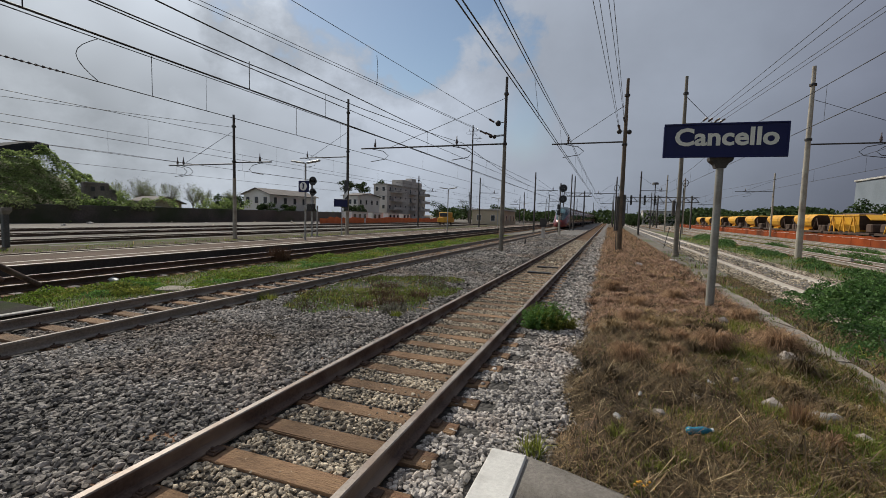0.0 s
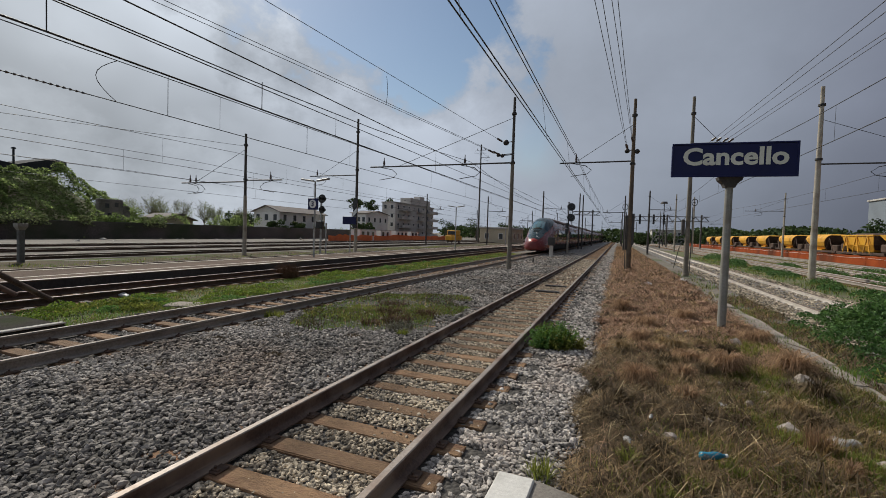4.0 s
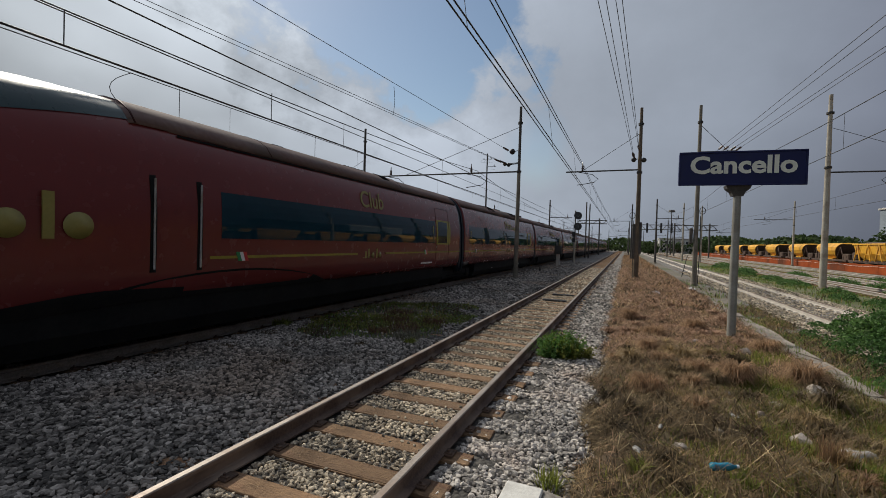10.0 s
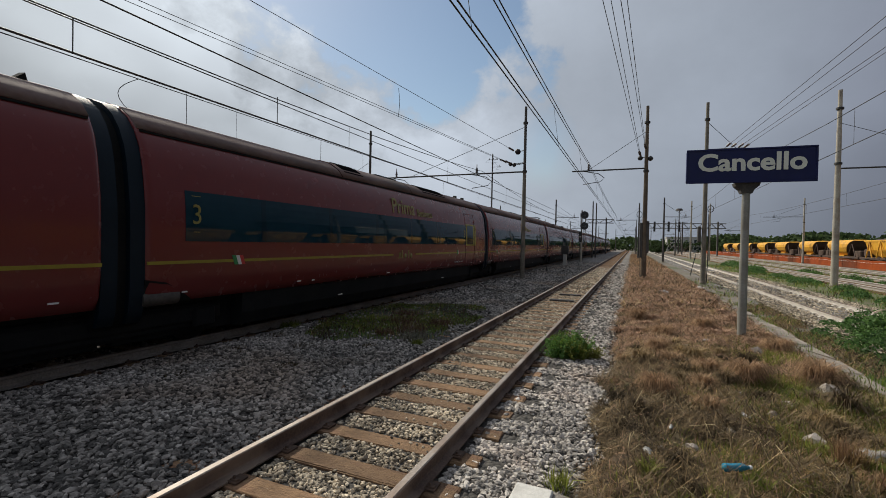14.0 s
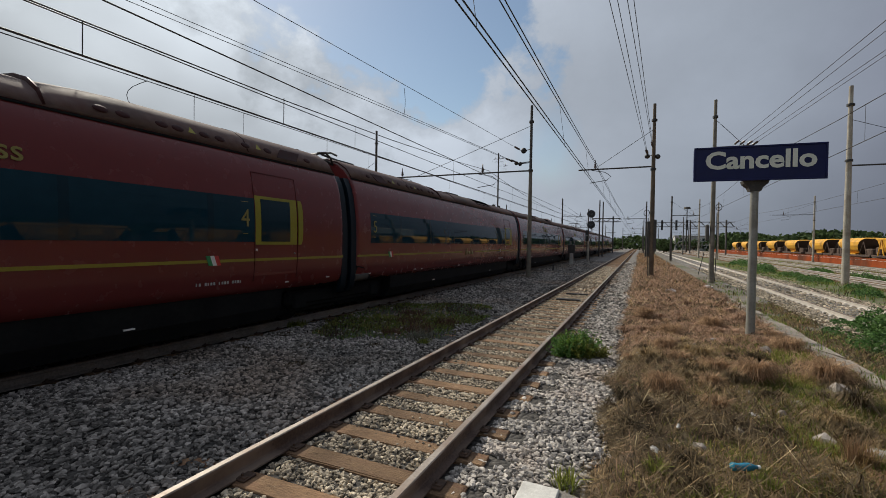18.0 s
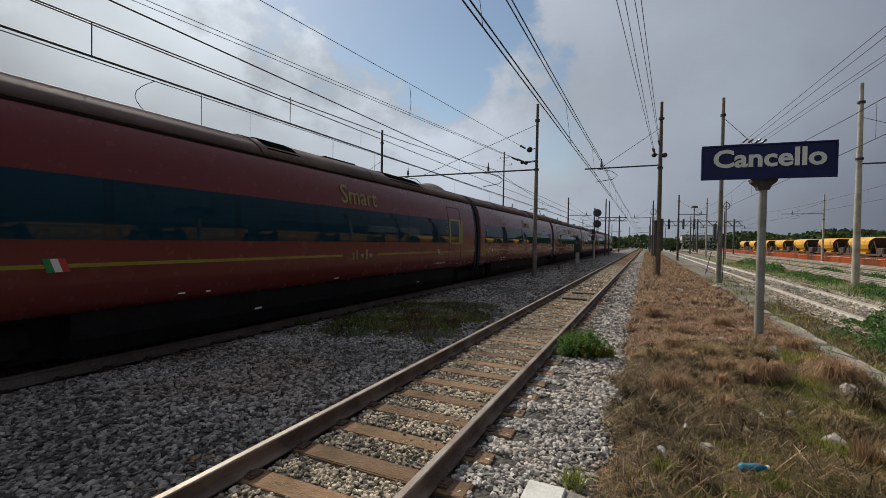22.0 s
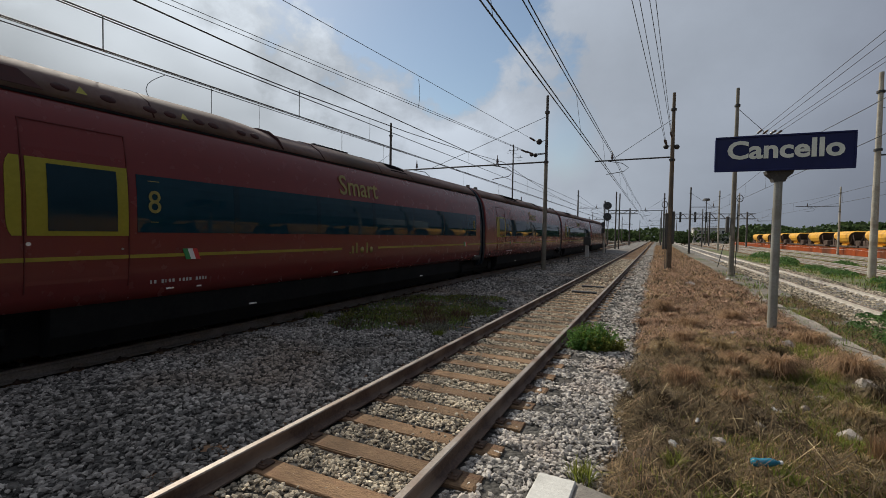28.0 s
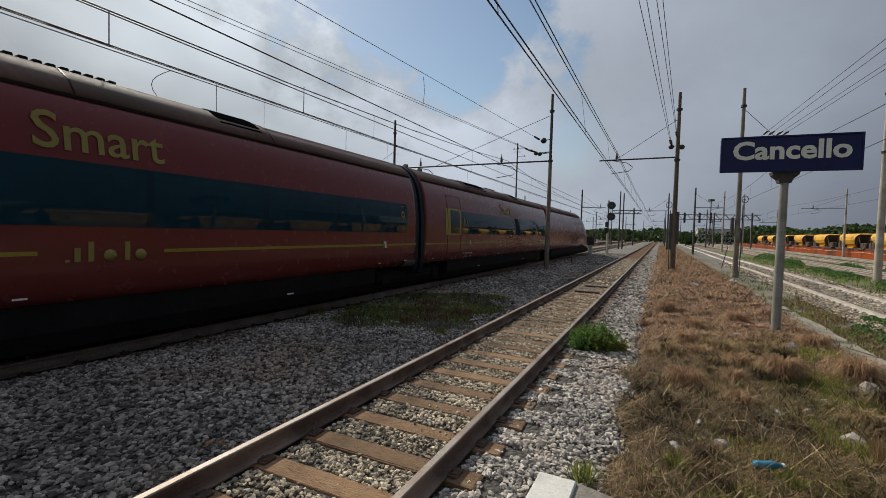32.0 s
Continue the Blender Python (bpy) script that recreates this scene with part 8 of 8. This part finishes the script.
def hill():
    t = thing("overgrown_ruin", (-75, 22.1, -0.2), "ivy-covered ruined building with a dark sagging roof", "building")
    part("wall", MB().box(-9, -1.0, -30, 15.0, 0, 8.8, 0.1), M_RUIN, t)
    sag = [(-30, 11.6), (2.0, 10.7), (7.3, 10.2), (9.7, 9.95), (11.6, 10.6), (14.0, 11.3), (15.5, 11.1)]
    part("roof", MB().loft([[(-9.5, y, z - 1.6), (0.3, y, z - 1.6), (0.3, y, z - 0.1), (-2.5, y, z + 0.1), (-9.5, y, z)] for y, z in sag], smooth=False), M_ROOFD, t, "dark sagging tarred roof edge")
    part("chimney", MB().tube((0, 9.4, 9.8), (0, 9.4, 12.1), 0.13, n=8).tube((0, 9.4, 11.9), (0, 9.4, 12.1), 0.32, 0.2, n=8), M_ROOFD, t)
    part("broken_wall", MB().box(12.0, 12.6, 12.6, 15.9, 0, 5.4, 0.1).box(12.0, 12.5, 15.9, 16.9, 0, 4.6, 0.1).box(12.0, 12.5, 18.9, 21.9, 0, 3.2, 0.1), M_RUIN, t)
    for y, z in ((13.5, 4.2), (14.7, 4.35), (13.8, 2.9)):
        part("window_hole", MB().box(12.585, 12.62, y, y + 0.5, z, z + 0.6), M_PANE, t)
    ys = [-30, 32, 34.2, 36, 38, 41, 47, 56]
    hs = [7.8, 8.2, 8.4, 7.2, 5.8, 4.0, 2.0, 0.2]
    part("overgrown_bank", MB().loft([[(14.6, y - 22.1, 0), (9.5, y - 22.1, h * 0.40), (4.0, y - 22.1, h * 0.92), (1.0, y - 22.1, h), (-4.0, y - 22.1, 0)] for y, h in zip(ys, hs)], smooth=False), M_GRASSY, t, "earth bank under the ivy")
    n = 90000
    y = rng.uniform(-8, 44, n)
    top = np.interp(y, [-8, 32, 34.5, 36.1, 38.5, 41, 44, 48], [8.0, 8.3, 9.6, 8.0, 6.8, 5.6, 4.0, 2.6]) + 0.5 * fnoise(y, 0 * y, 1.4)
    u = rng.random(n) ** 0.75
    z = top * u * (1 + 0.055 * (u - 0.4) * 2)
    x = -59.4 - 11.0 * u + 1.1 * fnoise(y * 0.7, z * 0.9, 1.1) + rng.normal(0, 0.25, n)
    keep = (fnoise(y, z, 0.55, 4.0) > -0.95)
    p = np.stack([x, y, z], 1)[keep]
    stuff("ivy", leaf_cloud(p, 0.25, M_FOL, "ivy", 0.6), "thick green ivy and creepers over the ruin", "ivy")
    n = 14000
    y = rng.uniform(30, 60, n)
    z = rng.random(n) * (3.4 + 1.2 * fnoise(y, 0 * y, 0.8))
    p = np.stack([-59.3 + rng.normal(0, 0.4, n), y, z], 1)
    stuff("hedge", leaf_cloud(p[fnoise(y, z, 0.4, 1.0) > -0.15], 0.28, M_FOL, "hedge", 0.5), "ragged green bushes behind the yard wall", "bushes")
    n = 5000
    y = rng.uniform(-8, 44, n)
    z = 1.5 + rng.random(n) * 1.3 * (1 + 0.3 * fnoise(y, 0 * y, 1.1))
    p = np.stack([-57.8 + rng.normal(0, 0.25, n), y, z], 1)
    keep = fnoise(y, z, 0.5, 2.0) > 0.15
    stuff("creeper", leaf_cloud(p[keep], 0.26, M_FOL_HAZE, "creeper"), "creepers over the top of the yard wall, colour lightened for haze", "ivy")


hill()
for y, h in ((55, 7.6), (58, 8.2), (61, 7.4), (66, 7.8), (69, 8.0), (73, 6.8), (79, 6.6), (82, 7.0)):
    bare_tree(-88 + (y % 5), y, h, "leafless spring tree beyond the yard wall")
for x, y, h, r in ((-84, 77, 5.6, 3.0), (-82, 80.5, 5.2, 2.6), (-80, 84, 5.6, 2.8), (-86, 92, 7, 3), (-62, 98, 4.5, 2.2), (-62, 103, 4.2, 2.0), (-60.5, 66, 3.6, 2.0), (-60.5, 72, 3.2, 2.0), (-60.5, 80, 3.0, 2.0), (-84, 172, 10, 4), (-70, 182, 9, 4), (-58, 190, 9, 5), (-40, 200, 8, 5), (-30, 128, 6, 3.2)):
    tree(x, y, h, r, M_FOLD, "dark evergreen tree behind the yard", 1500, 0.4, 0.2)
tree(-78, 120, 12.6, 3.0, M_FOLD, "umbrella pine with a flat dark crown", 1800, 0.4, 0.72, flat=0.7)
tree(-78, 130.7, 12.8, 2.4, M_FOLD, "tall palm-like dark tree", 1500, 0.4, 0.72, flat=0.9)
tree(-78, 144, 14.0, 2.4, M_FOLD, "dark bushy tree beside the houses", 1200, 0.4, 0.6, flat=0.9)
for x, y, h, r in ((46, 98, 4.6, 3.0), (50, 92, 5.4, 3.4), (56, 86, 5.4, 3.6), (62, 80, 5.2, 3.6), (40, 150, 4.6, 3.4), (36, 165, 5.0, 3.6), (34, 182, 5.2, 4), (30, 200, 5.6, 4), (44, 136, 4.6, 3.6), (48, 122, 4.6, 3.6), (24, 220, 4.6, 4), (16, 240, 4.6, 4), (9.5, 140, 4.2, 2.4), (9.5, 150, 4.0, 2.4), (10, 160, 4.0, 2.4), (8.5, 135, 3.0, 2.0)):
    tree(x, y, h, r, M_FOLD, "dark green tree beyond the sidings", 1500, 0.42, 0.15)


for x, y, h, r in ((37.5, 78, 6.2, 3.0), (42, 76, 6.6, 3.4), (47, 73, 6.4, 3.4)):
    tree(x, y, h, r, M_FOLD, "bushy dark green tree in front of the warehouse", 2200, 0.36, 0.12)


def woods():
    n = 16000
    a = rng.uniform(0, 1, n)
    x, y = 36 + 150 * a + rng.normal(0, 4, n), 230 - 235 * a + rng.normal(0, 6, n)
    z = rng.random(n) ** 0.7 * (7.0 + 2.4 * fnoise(x, y, 0.08))
    stuff("woods", leaf_cloud(np.stack([x, y, z], 1), 1.8, M_FOLD, "woods"), "dark line of far woods beyond the sidings", "woods")
    n = 9000
    a = rng.uniform(0, 1, n)
    x, y = -90 + 140 * a, 235 + rng.normal(0, 8, n)
    z = rng.random(n) ** 0.7 * (5.0 + 2 * fnoise(x, y, 0.08))
    stuff("woods", leaf_cloud(np.stack([x, y, z], 1), 1.5, M_FOLD, "woods"), "dark line of far woods beyond the yard", "woods")


woods()
# Backdrop outside the view, added to darken reflections; its blue-grey carries haze.
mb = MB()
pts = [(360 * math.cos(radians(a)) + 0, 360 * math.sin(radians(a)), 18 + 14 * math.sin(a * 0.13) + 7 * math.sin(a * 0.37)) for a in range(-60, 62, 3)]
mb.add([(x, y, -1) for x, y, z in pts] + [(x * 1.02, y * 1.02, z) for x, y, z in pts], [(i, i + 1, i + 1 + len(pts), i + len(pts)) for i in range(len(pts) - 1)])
setting("backdrop", mb, mat("hazed_hills", (0.10, 0.12, 0.14), (0.15, 0.17, 0.19), 1.0, s1=0.02, s2=0.2, bump=0), "backdrop hills out of view, haze put into their blue-grey colour", "hills")
yv = thing("works_vehicle", (-26.5, 75, 0.1), "small yellow works vehicle on a yard track", "vehicle")
part("body", MB().box(-1.1, 1.1, -1.6, 1.6, 0.6, 1.5, 0.1), M_WAGON, yv)
part("cab", MB().box(-1.0, 1.0, -1.0, 1.0, 1.5, 2.5, 0.1), M_WAGON, yv)
part("window", MB().box(-0.85, 0.85, -1.03, -0.9, 1.65, 2.3, 0.02), M_PANE, yv)
for s in (-0.75, 0.75):
    for yy in (-1.0, 1.0):
        part("wheel", MB().tube((s - 0.07, yy, 0.5), (s + 0.07, yy, 0.5), 0.42, n=14), M_IRON, yv)


# cabins, rubble and pale shrubs beyond the yard's orange fence
def cabin(y, ln, h, x=-48.5):
    t = thing("site_cabin", (x, y, -0.1), "small white site cabin behind the orange fence", "cabin", "site cabins")
    part("wall", MB().box(-1.2, 1.2, 0, ln, 0, h, 0.04), M_PLASTW, t)
    part("roof", MB().box(-1.3, 1.3, -0.1, ln + 0.1, h, h + 0.12, 0.03), M_CONC, t)
    for k in range(int(ln / 2)):
        part("window", MB().box(1.19, 1.23, 0.6 + 2 * k, 1.5 + 2 * k, 1.0, 1.9), M_PANE, t)


cabin(75.5, 6.5, 2.3)
cabin(84.0, 5.0, 2.2)
cabin(91.5, 6.0, 2.2)
cabin(99.5, 4.5, 2.1)


def shrub(x, y, r, h, material, label, n=900, size=0.22):
    a, q, u = rng.uniform(0, 2 * np.pi, n), np.sqrt(rng.random(n)), rng.random(n)
    xx, yy = x + np.cos(a) * q * r, y + np.sin(a) * q * r
    z = -0.15 + h * np.sqrt(np.clip(1 - q ** 2, 0, 1)) * (0.8 + 0.4 * fnoise(xx, yy, 1.2)) * np.sqrt(u)
    tagged(new("shrub", leaf_cloud(np.stack([xx, yy, z], 1), size, material, "shrub")), label, "bush", "yard shrubs")


for x, y, r, h in ((-60, 84, 2.2, 2.6), (-60, 88, 2.0, 2.9), (-60, 92, 2.2, 2.4), (-61, 77, 1.8, 2.0), (-60.5, 70.5, 1.6, 1.8)):
    shrub(x, y, r, h, M_FOL, "pale green spring shrub in front of the houses")
rb = random.Random(8)
for k in range(26):
    y, x = rb.uniform(20, 115), rb.uniform(-57.5, -47)
    s = rb.uniform(0.15, 0.45)
    q = np.array([[x, y, -0.15 + s * 0.25]])
    tagged(new("rubble", stones(q, s, "rubble", M_CONC if k % 3 else M_PLASTO)), "lump of pale rubble in the yard", "rubble", "rubble heaps")


def motions():
    times = [0.0, 1.0, 2.0, 3.0, 4.0, 5.0, 6.0, 7.0, 8.0, 9.0, 10.0, 11.0, 12.0, 13.0, 14.0, 15.0, 16.0, 17.0, 18.0, 19.0, 20.0, 21.0, 22.0, 23.0, 24.0, 25.0, 26.0, 27.0, 28.0, 29.0, 30.0, 31.0, 32.0]
    for car, back, turned in CARS:
        walk(car, [(t, pose(CARX, train_at(t) + back, 0, 0, 0, 180 if turned else 0)) for t in times])


motions()
